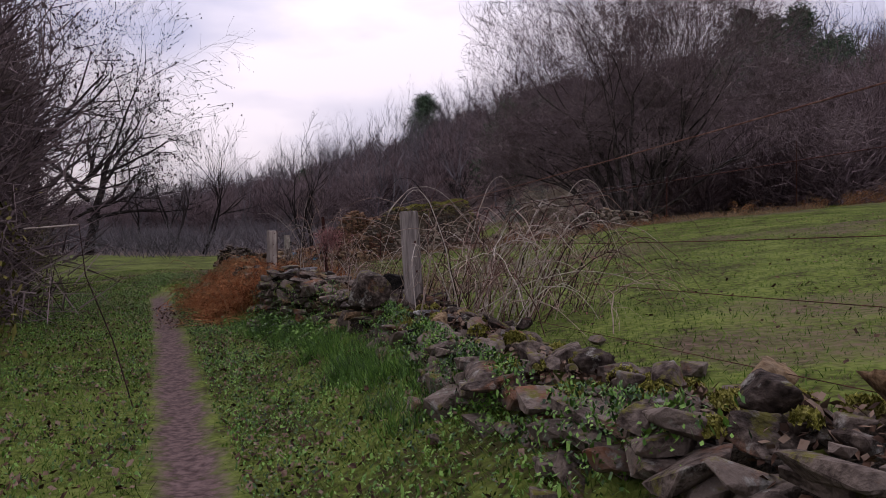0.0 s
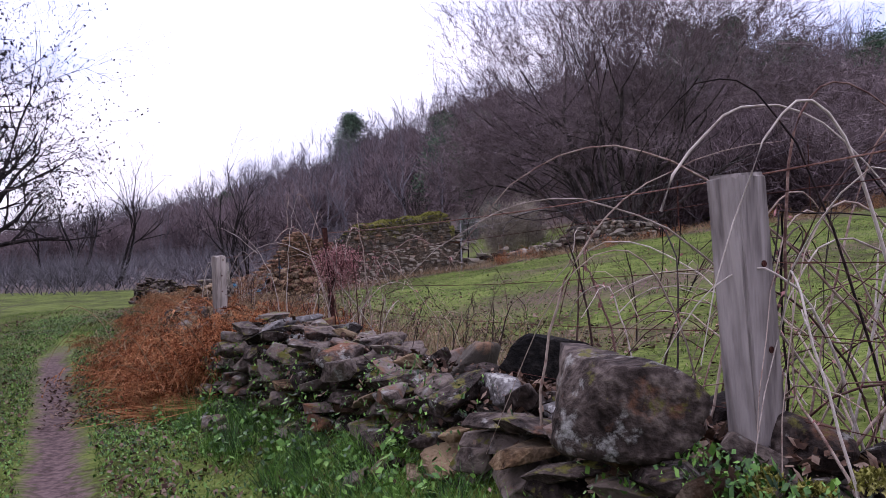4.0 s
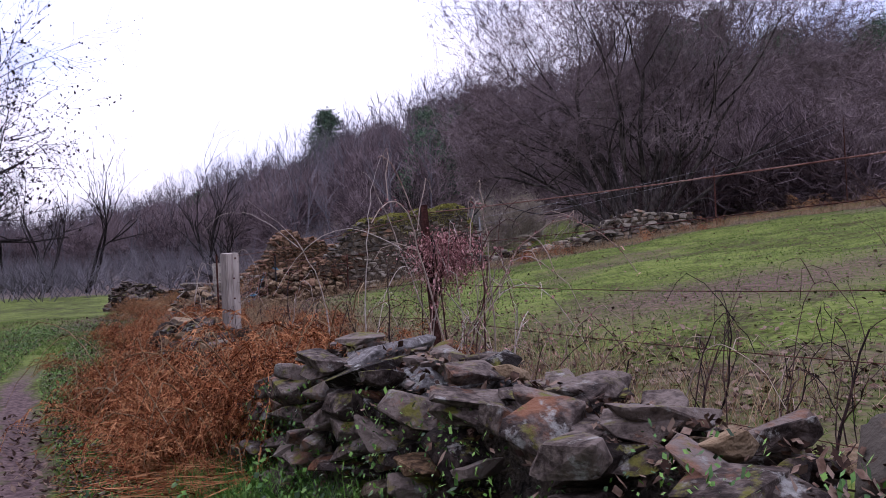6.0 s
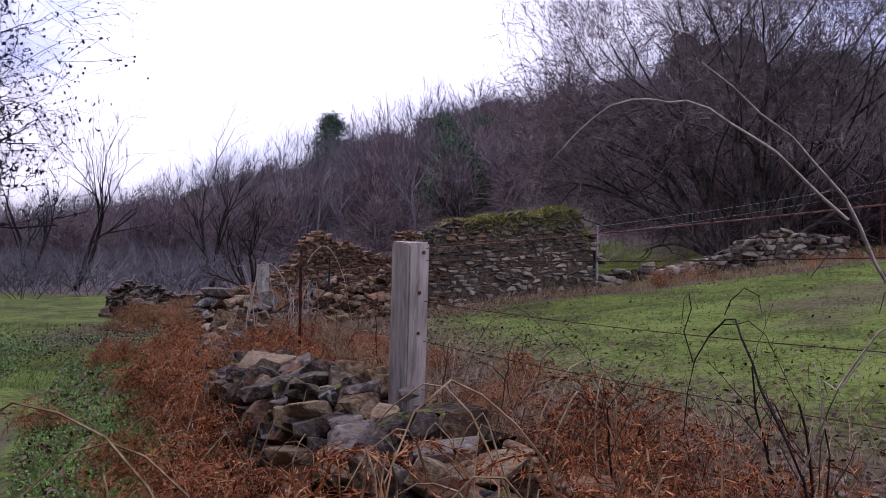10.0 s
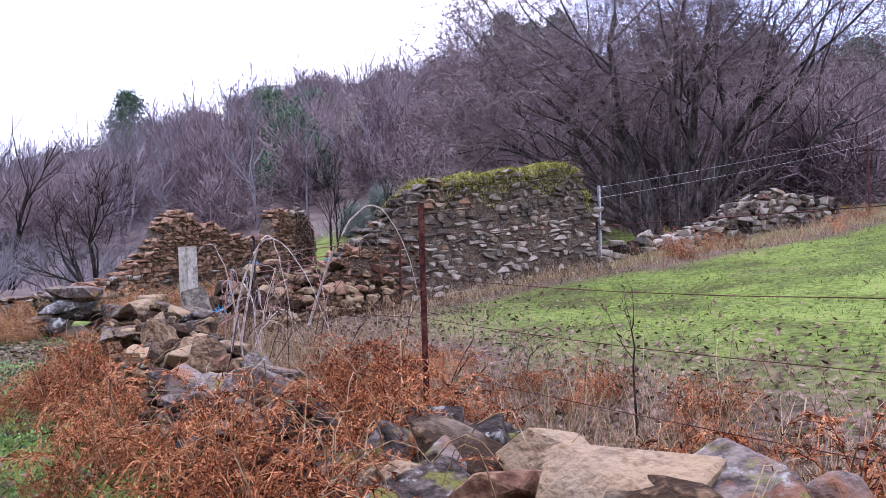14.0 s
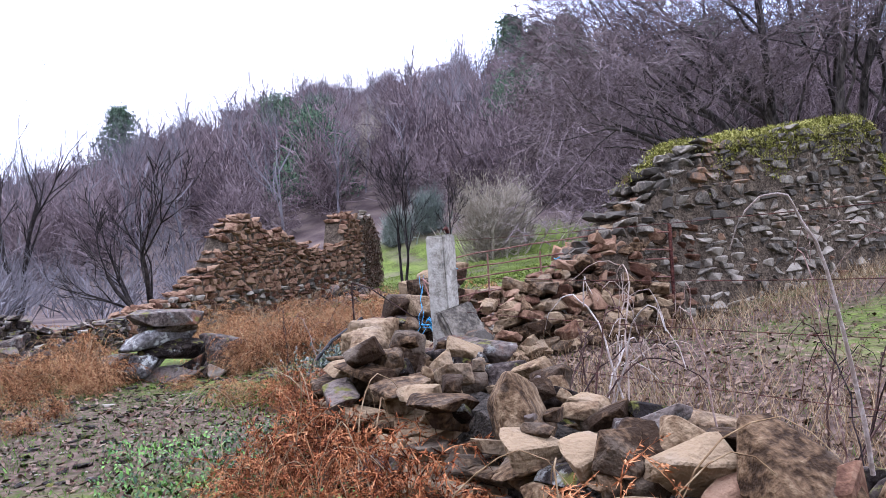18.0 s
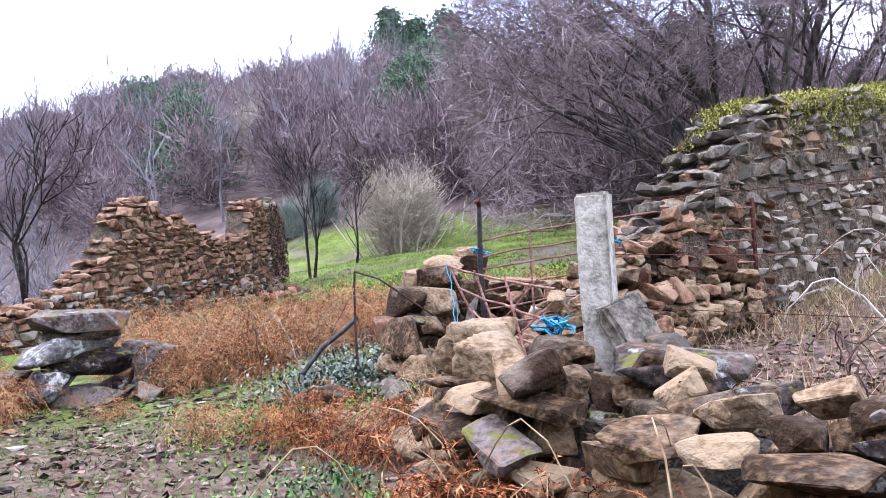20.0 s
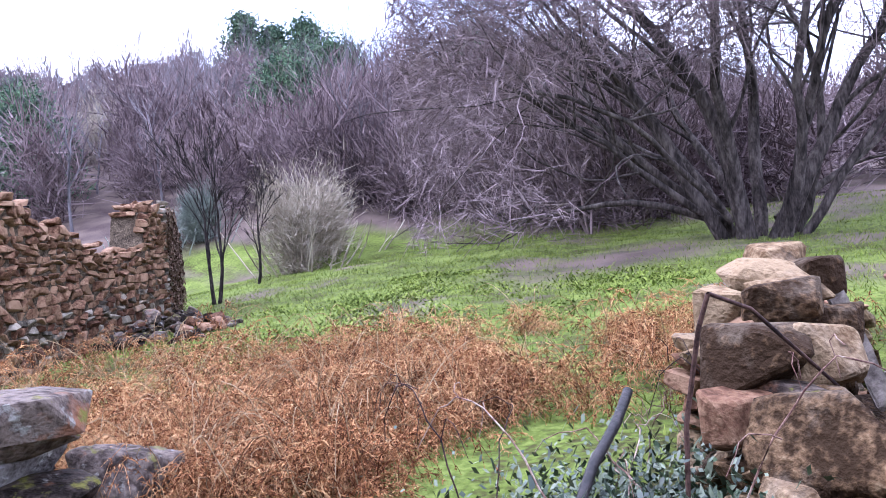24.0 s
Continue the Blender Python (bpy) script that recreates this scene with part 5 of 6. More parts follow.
def plank(x, y, z, L, w, t, rx, ry, rz, mat, name, label, category, rough=0.003):
    e = thing(name, x, y, z, label, category)
    e.matrix_basis = pose(x, y, z, rx, ry, rz)
    bm = bmesh.new()
    bmesh.ops.create_cube(bm, size=1.0)
    for q in bm.verts:
        q.co = Vector((q.co.x * L, q.co.y * w, q.co.z * t))
    bmesh.ops.bevel(bm, geom=list(bm.edges), offset=min(w, t) * 0.18, segments=2, affect="EDGES")
    bmesh.ops.subdivide_edges(bm, edges=[k for k in bm.edges if abs(k.verts[0].co.x - k.verts[1].co.x) > 0.1], cuts=6)
    for q in bm.verts:
        q.co += Vector((random.gauss(0, 0.006), random.gauss(0, 0.004), random.gauss(0, rough)))
    part("board", bm, mat, e)


plank(-4.2, 31.72, 1.13, 0.66, 0.085, 0.035, -20.6, -44.9, 40.6, TIMBER_DARK, "timber_board", "grey weathered board leaning on the heap", "board")
log = thing("rotten_log", -0.58, 10.2, 0.84, "charred black rotten log lying on the wall", "log")
put("wood", ROCKS[ROT.name][2], ROT, log, m=pose(0, 0, 0.1, 4, 10, -12) @ Matrix.Diagonal((0.62, 0.26, 0.27, 1)))
plank(-5.48, 28.6, 1.04, 0.42, 0.28, 0.09, 25, 62, -60, RUIN, "concrete_slab", "broken pale concrete slab leaning on the post", "slab")

# ---- bramble ----


def arc(r, start, heading, reach, rise, fall, n=14):
    """An arching cane: up from start, over, and down again."""
    t = np.linspace(0, 1, n)
    p = np.zeros((n, 3))
    c, s = np.cos(heading), np.sin(heading)
    bend = r.normal(0, 0.15) * reach
    p[:, 0] = start[0] + reach * t * c - bend * t ** 2 * s
    p[:, 1] = start[1] + reach * t * s + bend * t ** 2 * c
    p[:, 2] = start[2] + rise * np.sin(np.pi * np.minimum(t * 0.62, 1)) * 1.08 - fall * t ** 2.2
    return p + np.cumsum(r.normal(0, 0.013, (n, 3)), 0)


def bramble(x, y, z, seed, canes, rise, reach, label, mats=(CANE, CANE_PALE, CANE_DARK), thick=0.007, leafy=0, leafmat=None, spread=0.4, fall=0.5):
    r = np.random.default_rng(seed)
    e = thing("bramble", x, y, z, label, "bramble")
    tips = []
    for k in range(canes):
        st = (r.normal(0, spread), r.normal(0, spread), -0.1)
        p = arc(r, st, r.uniform(-2.1, 2.1), reach * r.uniform(0.3, 1.2), rise * r.uniform(0.55, 1.15), fall * r.uniform(0.2, 1.2) * rise)
        paths = [(p, np.linspace(thick * r.uniform(0.7, 1.2), thick * 0.4, len(p)))]
        for q in range(r.integers(2, 6)):
            i = r.integers(4, 12)
            b = arc(r, p[i], r.uniform(0, 6.28), 0.35 * reach * r.random(), 0.25 * rise * r.random(), 0.15, 6)
            paths.append((b, np.linspace(thick * 0.5, thick * 0.25, 6)))
        put("cane", mesh_of("cane", *tubes(paths, 5), True), mats[int(r.integers(len(mats)))], e)
        tips.append(p[4:])
    if leafy:
        tips = np.concatenate(tips)
        p = tips[r.integers(len(tips), size=leafy)] + r.normal(0, 0.012, (leafy, 3))
        v, f = leaves(p[:, 0], p[:, 1], p[:, 2], r.uniform(0.005, 0.011, leafy), 1.0)
        tagged(put("leaf", mesh_of("leaf", v, f), leafmat, e), kind="stuff")
    return e


bramble(0.3, 8.5, 0.6, 1, 46, 1.3, 1.9, "large tangle of arching leafless bramble canes round the post", (CANE, CANE_DARK, CANE, CANE_PALE), 0.007, leafy=900, leafmat=REDLEAF, spread=0.45)
bramble(1.2, 8.2, 0.6, 2, 22, 0.8, 1.4, "tangle of dark leafless bramble canes", (CANE_DARK, CANE), leafy=160, leafmat=REDLEAF, thick=0.004)
bramble(0.6, 7.6, 0.65, 13, 16, 1.15, 1.8, "arching bramble canes over the wall", (CANE, CANE_PALE))
bramble(-1.9, 13.8, 0.5, 3, 14, 1.4, 1.1, "pale dry bramble canes climbing an iron post", (CANE_PALE, CANE, CANE), leafy=700, leafmat=REDLEAF, spread=0.15)
bramble(-1.5, 13.4, 0.5, 4, 16, 0.8, 0.9, "dark bramble stems behind the wall", (CANE_DARK, CANE), leafy=120, leafmat=REDLEAF, thick=0.004)
bramble(-0.9, 11.6, 0.5, 15, 12, 0.9, 0.8, "thin dark stems behind the wall", (CANE_DARK, CANE), thick=0.004)
bramble(-2.8, 15.8, 0.5, 14, 8, 1.4, 0.9, "thin bramble stems behind the wall", (CANE_DARK, CANE_PALE), thick=0.005)
bramble(-3.2, 19.2, 0.5, 5, 6, 1.0, 1.2, "few dark bramble stems by the timber post", (CANE_DARK, CANE), thick=0.005)
bramble(-5.15, 25.4, 0.5, 6, 10, 1.0, 1.0, "arching bramble canes beside the gate", (CANE_DARK, CANE, CANE_DARK), 0.005, spread=0.42)
bramble(-5.1, 27.6, 0.6, 7, 11, 0.9, 0.8, "dry bramble canes tangled round the gate post", (CANE_PALE, CANE, CANE_DARK), spread=0.3)
bramble(-5.2, 32.2, 0.5, 8, 8, 0.8, 0.8, "dark bramble stems over ivy", (CANE_DARK, CANE), thick=0.005)
bramble(-3.1, 24.6, 0.55, 9, 5, 0.5, 0.6, "few thin bramble stems in the field edge", (CANE, CANE_DARK), thick=0.004)

# ---- bracken ----


def fern_mesh(seed, fronds, L, pinnules=6, w=0.013):
    """A collapsed clump of dead bracken: arching ribs with drooping side ribs that carry curled leaflets."""
    r = np.random.default_rng(seed)
    ribs, side_ribs, sets = [], [], []
    for k in range(fronds):
        a = r.uniform(0, 6.28)
        p = arc(r, (r.normal(0, 0.15), r.normal(0, 0.15), 0.0), a, L * r.uniform(0.35, 1.0), L * r.uniform(0.4, 1.0), L * r.uniform(0.3, 0.95), 10)
        p[:, 2] = np.maximum(p[:, 2], 0.01)
        ribs.append((p, np.linspace(0.0045, 0.0015, 10)))
        out_ = np.array([-np.sin(a), np.cos(a), 0])
        for i in range(2, 10):
            for s in (-1, 1):
                n = L * 0.30 * (1.12 - i / 10) * r.uniform(0.6, 1.2)
                fwd = p[i] - p[i - 1]
                fwd /= np.linalg.norm(fwd) + 1e-9
                d = out_ * s * r.uniform(0.5, 1) + fwd * r.uniform(0.1, 0.9) + r.normal(0, 0.25, 3)
                d /= np.linalg.norm(d)
                t = np.linspace(0, 1, 4)[:, None]
                droop = r.uniform(0.2, 1.1)
                q = p[i] + d * t * n + np.array([0, 0, -1.0]) * droop * n * t ** 2 + np.array(fwd) * 0.3 * n * t ** 2
                side_ribs.append((q, np.linspace(0.003, 0.001, 4)))
                m = pinnules
                u = r.random(m)
                c = p[i] + d * u[:, None] * n + np.array([0, 0, -1.0]) * (droop * n * u ** 2)[:, None] + fwd * (0.3 * n * u ** 2)[:, None]
                e = r.normal(0, 0.6, (m, 3)) + fwd * 0.6 - [0, 0, 0.35]
                e *= (n * 0.34 * (1.15 - u) * r.uniform(0.6, 1.3, m) / (np.linalg.norm(e, axis=1) + 1e-9))[:, None]
                sets.append(slivers(c, e, np.full(m, w) * r.uniform(0.7, 1.6, m), r))
    return mesh_of("fronds", *merge(tubes(ribs, 3), ribbons(side_ribs, r), *sets))


def stalk_mesh(seed, L):
    r = np.random.default_rng(seed)
    return mesh_of("stalk", *tubes([(arc(r, (r.normal(0, 0.15), r.normal(0, 0.15), 0), r.uniform(0, 6.28), L * r.uniform(0.3, 1.1), L * r.uniform(0.3, 1.1), L * r.uniform(0.2, 0.9), 9), np.linspace(0.005, 0.002, 9)) for k in range(9)], 4))


STALKS = [stalk_mesh(560 + i, 0.8) for i in range(4)]
FERNS = [fern_mesh(500 + i, 34, (0.6, 0.75, 0.9, 0.65, 0.8)[i], 10, 0.0085) for i in range(5)]
FAR_FERNS = [fern_mesh(520 + i, 16, (0.6, 0.75, 0.9)[i], 4, 0.012) for i in range(3)]


def dry_copy(me):
    q = me.copy()
    q.materials.append(BRACKEN_PALE)
    return q


PALE_FERNS, PALE_FAR = [dry_copy(me) for me in FERNS], [dry_copy(me) for me in FAR_FERNS]


def ferns(places, group, label, seed):
    r = random.Random(seed)
    for x, y, s, dz in places:
        e = thing("bracken_clump", x, y, float(height(x, y)) + dz, label, "bracken", group)
        me = r.choice((FERNS if y < 31 else PALE_FERNS) if y < 37 and x < 2 else FAR_FERNS if y < 31 else PALE_FAR)
        put("fronds", me, BRACKEN, e, m=pose(0, 0, -0.02, r.gauss(0, 8), r.gauss(0, 8), r.uniform(0, 360)) @ Matrix.Diagonal((s, s, s * r.uniform(0.8, 1.1), 1)))
        put("stalk", r.choice(STALKS), STRAW, e, "dry straw-coloured stalks", pose(0, 0, 0, 0, 0, r.uniform(0, 360)) @ Matrix.Diagonal((s, s, s, 1)))["kind"] = "stuff"


def along(y0, y1, off0, off1, n, s0, s1, seed, dz=0.0):
    r = random.Random(seed)
    res = []
    for k in range(n):
        y = r.uniform(y0, y1)
        res.append((float(np.interp(y, WALL_Y, WALL_X)) + r.uniform(off0, off1), y, r.uniform(s0, s1), dz))
    return res


def patch(x0, x1, y0, y1, n, s0, s1, seed):
    r = random.Random(seed)
    return [(r.uniform(x0, x1), r.uniform(y0, y1), r.uniform(s0, s1), 0) for k in range(n)]


RUSTY = "rust-orange clump of dead bracken"
ferns(along(14.2, 17.6, -1.3, 0.1, 26, 0.8, 1.35, 1), "bracken along the wall", "rust-orange clump of collapsed dead bracken over the wall", 1)
ferns(along(14.5, 18, 0.2, 1.2, 12, 0.6, 1.0, 2), "bracken along the wall", RUSTY, 2)
ferns(along(17.6, 19.6, -1.1, -0.55, 7, 0.6, 1.0, 30), "bracken along the wall", RUSTY, 30)
ferns(along(20.6, 24.5, -0.9, -0.45, 11, 0.5, 0.95, 3), "bracken along the wall", RUSTY, 3)
ferns(along(21.8, 24.6, -0.6, 0.15, 6, 0.55, 0.85, 40, 0.25), "bracken along the wall", RUSTY, 40)
ferns(along(20.3, 24.5, 0.15, 0.9, 9, 0.45, 0.8, 4, 0.1), "bracken along the wall", RUSTY, 4)
ferns(along(24.5, 28.6, -1.2, -0.6, 10, 0.6, 1.0, 5), "bracken along the wall", RUSTY, 5)
ferns(along(19, 29, -2.0, -1.1, 9, 0.35, 0.6, 6), "bracken along the wall", "low tuft of dead bracken in the grass", 6)
ferns(patch(-6.4, -3.0, 33.9, 37.8, 56, 0.55, 0.85, 7), "bracken in the opening", RUSTY, 7)
ferns(patch(-6.4, -3.6, 37.5, 41.5, 24, 0.6, 1.0, 8), "bracken in front of the ruin", RUSTY, 8)
ferns(patch(-9.5, -7.6, 33.4, 39.0, 18, 0.5, 1.0, 9), "bracken by the broken wall", RUSTY, 9)
ferns(patch(-3.4, -1.4, 32.8, 36.0, 15, 0.55, 0.85, 10), "bracken in the opening", RUSTY, 10)
ferns(along(29.8, 32, -0.9, 0.2, 6, 0.4, 0.7, 11), "bracken by the gate", RUSTY, 11)
ferns(patch(9.5, 24, 31.2, 33.0, 26, 0.7, 1.2, 12), "bracken along the field edge", RUSTY, 12)
ferns(patch(1.5, 8.5, 29.3, 30.2, 9, 0.4, 0.7, 13), "bracken along the field edge", RUSTY, 13)
ferns([(-4.9, 6.6, 1.0, 0), (-5.6, 7.6, 1.1, 0), (-6.1, 9.4, 1.0, 0)], "bracken by the hedge", RUSTY, 14)

# ---- ivy, weeds, grass, straw and litter ----


def stuff(name, arrays, mat, label, category):
    v, f = arrays
    return tagged(put(name, mesh_of(name, v, f), mat), label, category, kind="stuff")


n = 6500
ix = -5.2 + rng.normal(0, 0.33, n)
iy = 32.2 + rng.normal(0, 0.36, n)
stuff("ivy", leaves(ix, iy, height(ix, iy) + np.abs(rng.normal(0, 0.14, n)), rng.uniform(0.009, 0.022, n), 0.8), IVY, "dark glossy ivy creeping over the fallen stones", "ivy")
n = 1500
iy = rng.uniform(9.5, 14.4, n)
ix = np.interp(iy, WALL_Y, WALL_X) - 0.45 + rng.normal(0, 0.1, n)
stuff("ivy", leaves(ix, iy, height(ix, iy) + rng.random(n) * 0.5, rng.uniform(0.006, 0.013, n), 0.9), WEED, "green ivy and nettles climbing the field wall", "ivy")

n = 230000
wy = rng.uniform(-2, 30, n) ** 1.0
wx_ = np.interp(wy, WALL_Y, WALL_X) - 0.45 - rng.random(n) ** 1.7 * 4.2
off_path = np.abs(wx_ - np.interp(wy, PATH_Y, PATH_X)) > 0.24 + 0.12 * rng.random(n)
keep = off_path & (wx_ > -0.46 * wy - 3.2) & (rng.random(n) < 0.45 + 0.5 * wobble(wx_ * 1.3, wy * 1.3))
wx_, wy = wx_[keep], wy[keep]
stuff("weeds", leaves(wx_, wy, height(wx_, wy) + 0.015 + rng.random(len(wx_)) * 0.10, rng.uniform(0.006, 0.016, len(wx_)), 0.8), WEED, "low broad-leaved green weeds on the bank and verge", "weeds")

n = 190000
by = rng.uniform(-2, 33, n)
bx = np.interp(by, WALL_Y, WALL_X) - 0.4 - rng.random(n) * 6.5
keep = (np.abs(bx - np.interp(by, PATH_Y, PATH_X)) > 0.24 + 0.14 * rng.random(n)) | (by > 24)
keep &= (bx > -0.46 * by - 4) & ((by < 28) | (rng.random(n) < 0.45))
bx, by = bx[keep], by[keep]
stuff("lane_grass", blades(bx, by, rng.uniform(0.03, 0.10, len(bx)), rng.uniform(0.004, 0.009, len(bx)), 1.2), GRASS, "short green grass on the lane", "grass")
n = 110000
by = rng.uniform(0, 30.3, n)
bx = np.interp(by, WALL_Y, WALL_X) + 0.6 + rng.random(n) ** 1.4 * 16
stuff("field_grass", blades(bx, by, rng.uniform(0.02, 0.07, n), rng.uniform(0.005, 0.012, n), 1.2), GRASS, "short grazed grass in the field", "grass")
n = 60000
by = rng.uniform(32, 52, n)
bx = rng.uniform(-4, 18, n)
# grass thinned over the painted shade below the willow
keep = rng.random(n) > 0.85 * np.exp(-((bx - 5.5) / 4.0) ** 2 - ((by - 39.2) / 1.8) ** 2)
bx, by = bx[keep], by[keep]
n = len(bx)
stuff("meadow_grass", blades(bx, by, rng.uniform(0.04, 0.12, n), rng.uniform(0.01, 0.02, n), 1.2), MEADOW, "fresh green meadow grass behind the ruin", "grass")

# tufts of longer grass on the bank
n = 9000
c = rng.integers(90, size=n)
ty0 = rng.uniform(5, 15, 90)
tx0 = np.interp(ty0, WALL_Y, WALL_X) - 0.5 - rng.random(90) * 0.5
tx, ty = tx0[c] + rng.normal(0, 0.07, n), ty0[c] + rng.normal(0, 0.07, n)
stuff("grass_tufts", blades(tx, ty, rng.uniform(0.12, 0.32, n), rng.uniform(0.005, 0.009, n), 0.9), WEED, "longer fresh grass tufts at the foot of the wall", "grass")

# dry straw along the field side
n = 17000
sy = rng.uniform(12, 31, n)
sx = np.interp(sy, WALL_Y, WALL_X) + 0.35 + np.abs(rng.normal(0, 1.0, n))
stuff("dry_grass", blades(sx, sy, rng.uniform(0.1, 0.45, n), rng.uniform(0.004, 0.008, n), 0.9), STRAW, "dry straw-coloured grass stems along the fence", "grass")
n = 9000
sx = rng.uniform(-3, 14, n)
sy = 29.9 + rng.normal(0, 0.5, n)
stuff("dry_grass", blades(sx, sy, rng.uniform(0.08, 0.35, n), rng.uniform(0.005, 0.01, n), 1.0), STRAW, "dry straw-coloured grass below the ruined wall", "grass")

n = 24000
ly = 31 - 19 * rng.random(n) ** 1.3
lx = np.interp(ly, WALL_Y, WALL_X) + 0.4 + np.abs(rng.normal(0, 1.8, n))
stuff("leaf_litter", leaves(lx, ly, height(lx, ly) + 0.02, rng.uniform(0.016, 0.034, n), 0.35), LITTER, "pale fallen leaves lying behind the wall", "leaves")
n = 15000
ly = 33 - 34 * rng.random(n) ** 0.8
lx = np.interp(ly, WALL_Y, WALL_X) - 0.6 - rng.random(n) * 5
lx = np.where(np.abs(lx - np.interp(ly, PATH_Y, PATH_X)) < 0.3, lx + 0.6, lx)
stuff("leaf_litter", leaves(lx, ly, height(lx, ly) + 0.04, rng.uniform(0.014, 0.036, n), 0.5), LITTER, "scattered brown fallen leaves on the lane", "leaves")

# slate chips on the track before the opening
random.seed(77)
chips = thing("slate_chips", -6.9, 29.8, float(height(-6.9, 29.8)), "flat slate chips and rubble strewn over the track", "stones")
cs = Stones(chips, SLATE, 260)
for k in range(1000):
    y = 33.9 - 5.0 * random.random() ** 1.3
    x = float(np.interp(y, WALL_Y, WALL_X)) + random.uniform(-3.2, 0.3)
    L = random.choice((0.025, 0.03, 0.04, 0.05, 0.07, 0.13)) * random.uniform(0.8, 1.3)
    cs.add(RUINS if random.random() < 0.7 else OCHRES, stone_pose(x, y, float(height(x, y)) + 0.008, random.uniform(0, 180), L, L * 0.7, L * 0.22, 5))
cs.close("gravel")


# pale leaves strewn over the field, bright weeds in the meadow, a leaning stick
n = 3600
fy = rng.uniform(3, 30, n)
fx = np.interp(fy, WALL_Y, WALL_X) + 0.8 + rng.random(n) * 14
stuff("leaf_litter", leaves(fx, fy, height(fx, fy) + 0.03, rng.uniform(0.012, 0.03, n), 0.4), LITTER, "pale leaves strewn over the grass", "leaves")
n = 30000
fx, fy = rng.uniform(-4.0, 3.5, n), rng.uniform(36.0, 43, n)
keep = rng.random(n) < 0.35 + 1.1 * wobble(fx * 1.1, fy * 1.1)
fx, fy = fx[keep], fy[keep]
stuff("weeds", leaves(fx, fy, height(fx, fy) + rng.random(len(fx)) * 0.07, rng.uniform(0.012, 0.032, len(fx)), 0.7), MEADOW, "bright green low weeds in the meadow", "weeds")
stick = thing("leaning_stick", -2.8, 7.3, 0.0, "thin dark stick leaning over the verge", "stick")
put("shaft", mesh_of("shaft", *tubes([([[0, 0, -0.05], [-0.2, 0.02, 0.6], [-0.44, 0, 1.2], [-0.52, 0.05, 1.66]], [0.007, 0.007, 0.006, 0.004])], 5)), CANE_DARK, stick)
put("twig", mesh_of("twig", *tubes([([[-0.52, 0.05, 1.66], [-0.75, 0.05, 1.64], [-1.0, 0, 1.62]], [0.008, 0.008, 0.006])], 5)), CANE_PALE, stick)

block = thing("stone_block", -0.72, 8.45, 0.86, "large slate block with a mossy top lying on the wall", "stone")
put("stone", ROCKS[SLATE.name][3], SLATE, block, m=pose(0, 0, 0.14, 3, 3, -40) @ Matrix.Diagonal((0.68, 0.42, 0.36, 1)))
block = thing("stone_block", -0.98, 10.55, 0.78, "rounded pinkish grey boulder lying on the wall", "stone")
put("stone", ROCKS[RUIN.name][5], RUIN, block, m=pose(0, 0, 0.1, 0, 8, 40) @ Matrix.Diagonal((0.36, 0.3, 0.32, 1)))

stump = thing("stone_wall", -7.0, 34.22, 0.3, "stump of a wall built of thick dark slate slabs", "wall", "dry stone field walls")
for k, (x, y, z, sx, sy, sz, rx, ry, turn) in enumerate(((-0.02, -0.03, 0.82, 0.92, 0.62, 0.15, 2, 1, -6), (0.06, 0.02, 0.7, 0.8, 0.6, 0.12, -3, 2, -14), (-0.1, 0.0, 0.58, 0.95, 0.66, 0.16, 2, -3, 4), (0.08, 0.03, 0.42, 0.85, 0.6, 0.2, 0, 2, -8), (-0.2, -0.05, 0.25, 0.6, 0.55, 0.2, 3, 0, 12), (0.28, -0.02, 0.26, 0.42, 0.5, 0.18, -2, 3, -20), (0.0, 0.0, 0.08, 1.0, 0.7, 0.2, 0, 0, 3), (-0.6, 0.12, 0.3, 0.4, 0.45, 0.16, 4, -6, 20), (-0.66, 0.1, 0.12, 0.5, 0.5, 0.22, 0, 3, -10))):
    put("stone", *((ROCKS[PALESLATE.name][k % 7], PALESLATE) if k in (2, 4) else (SLATES[(3 * k + 1) % 14], SLATE)), stump, m=pose(x, y, z, rx, ry, turn) @ Matrix.Diagonal((sx * 1.05, sy, sz * 1.45, 1)))
block = thing("stone_block", -6.3, 34.42, 0.38, "smooth grey boulder beside the wall stump", "stone")
put("stone", ROCKS[SLATE.name][0], SLATE, block, m=pose(0, 0, 0.24, 5, 4, 30) @ Matrix.Diagonal((0.5, 0.42, 0.46, 1)))
block = thing("stone_block", -6.28, 34.05, 0.36, "low pale ochre boulder before the grey one", "stone")
put("stone", ROCKS[OCHRE.name][0], OCHRE, block, m=pose(0, 0, 0.1, 5, -4, 80) @ Matrix.Diagonal((0.32, 0.26, 0.26, 1)))
block = thing("stone_block", -5.95, 26.9, 0.62, "big rounded ochre boulder on the collapsed wall", "stone")
put("stone", ROCKS[OCHRE.name][4], OCHRE, block, m=pose(0, 0, 0.16, 10, 14, 70) @ Matrix.Diagonal((0.55, 0.42, 0.34, 1)))
vine = thing("withered_vine", -1.98, 13.72, 1.42, "tuft of withered reddish vine leaves on the iron post", "vine")
n = 7000
q = rng.normal(0, 1, (n, 3)) * [0.105, 0.1, 0.06] + [0.05, 0, 0.2]
q[:, 2] -= 0.25 * rng.random(n) ** 3
tagged(put("leaf", mesh_of("leaf", *leaves(q[:, 0], q[:, 1], q[:, 2], rng.uniform(0.004, 0.009, n), 1.0)), REDLEAF, vine), kind="stuff")
for k in range(12):
    p = arc(np.random.default_rng(900 + k), (0, 0, -0.1), k * 0.52, 0.3, 0.45, 0.25, 9)
    put("stem", mesh_of("stem", *tubes([(p, np.linspace(0.006, 0.002, 9))], 4)), CANE_DARK, vine)

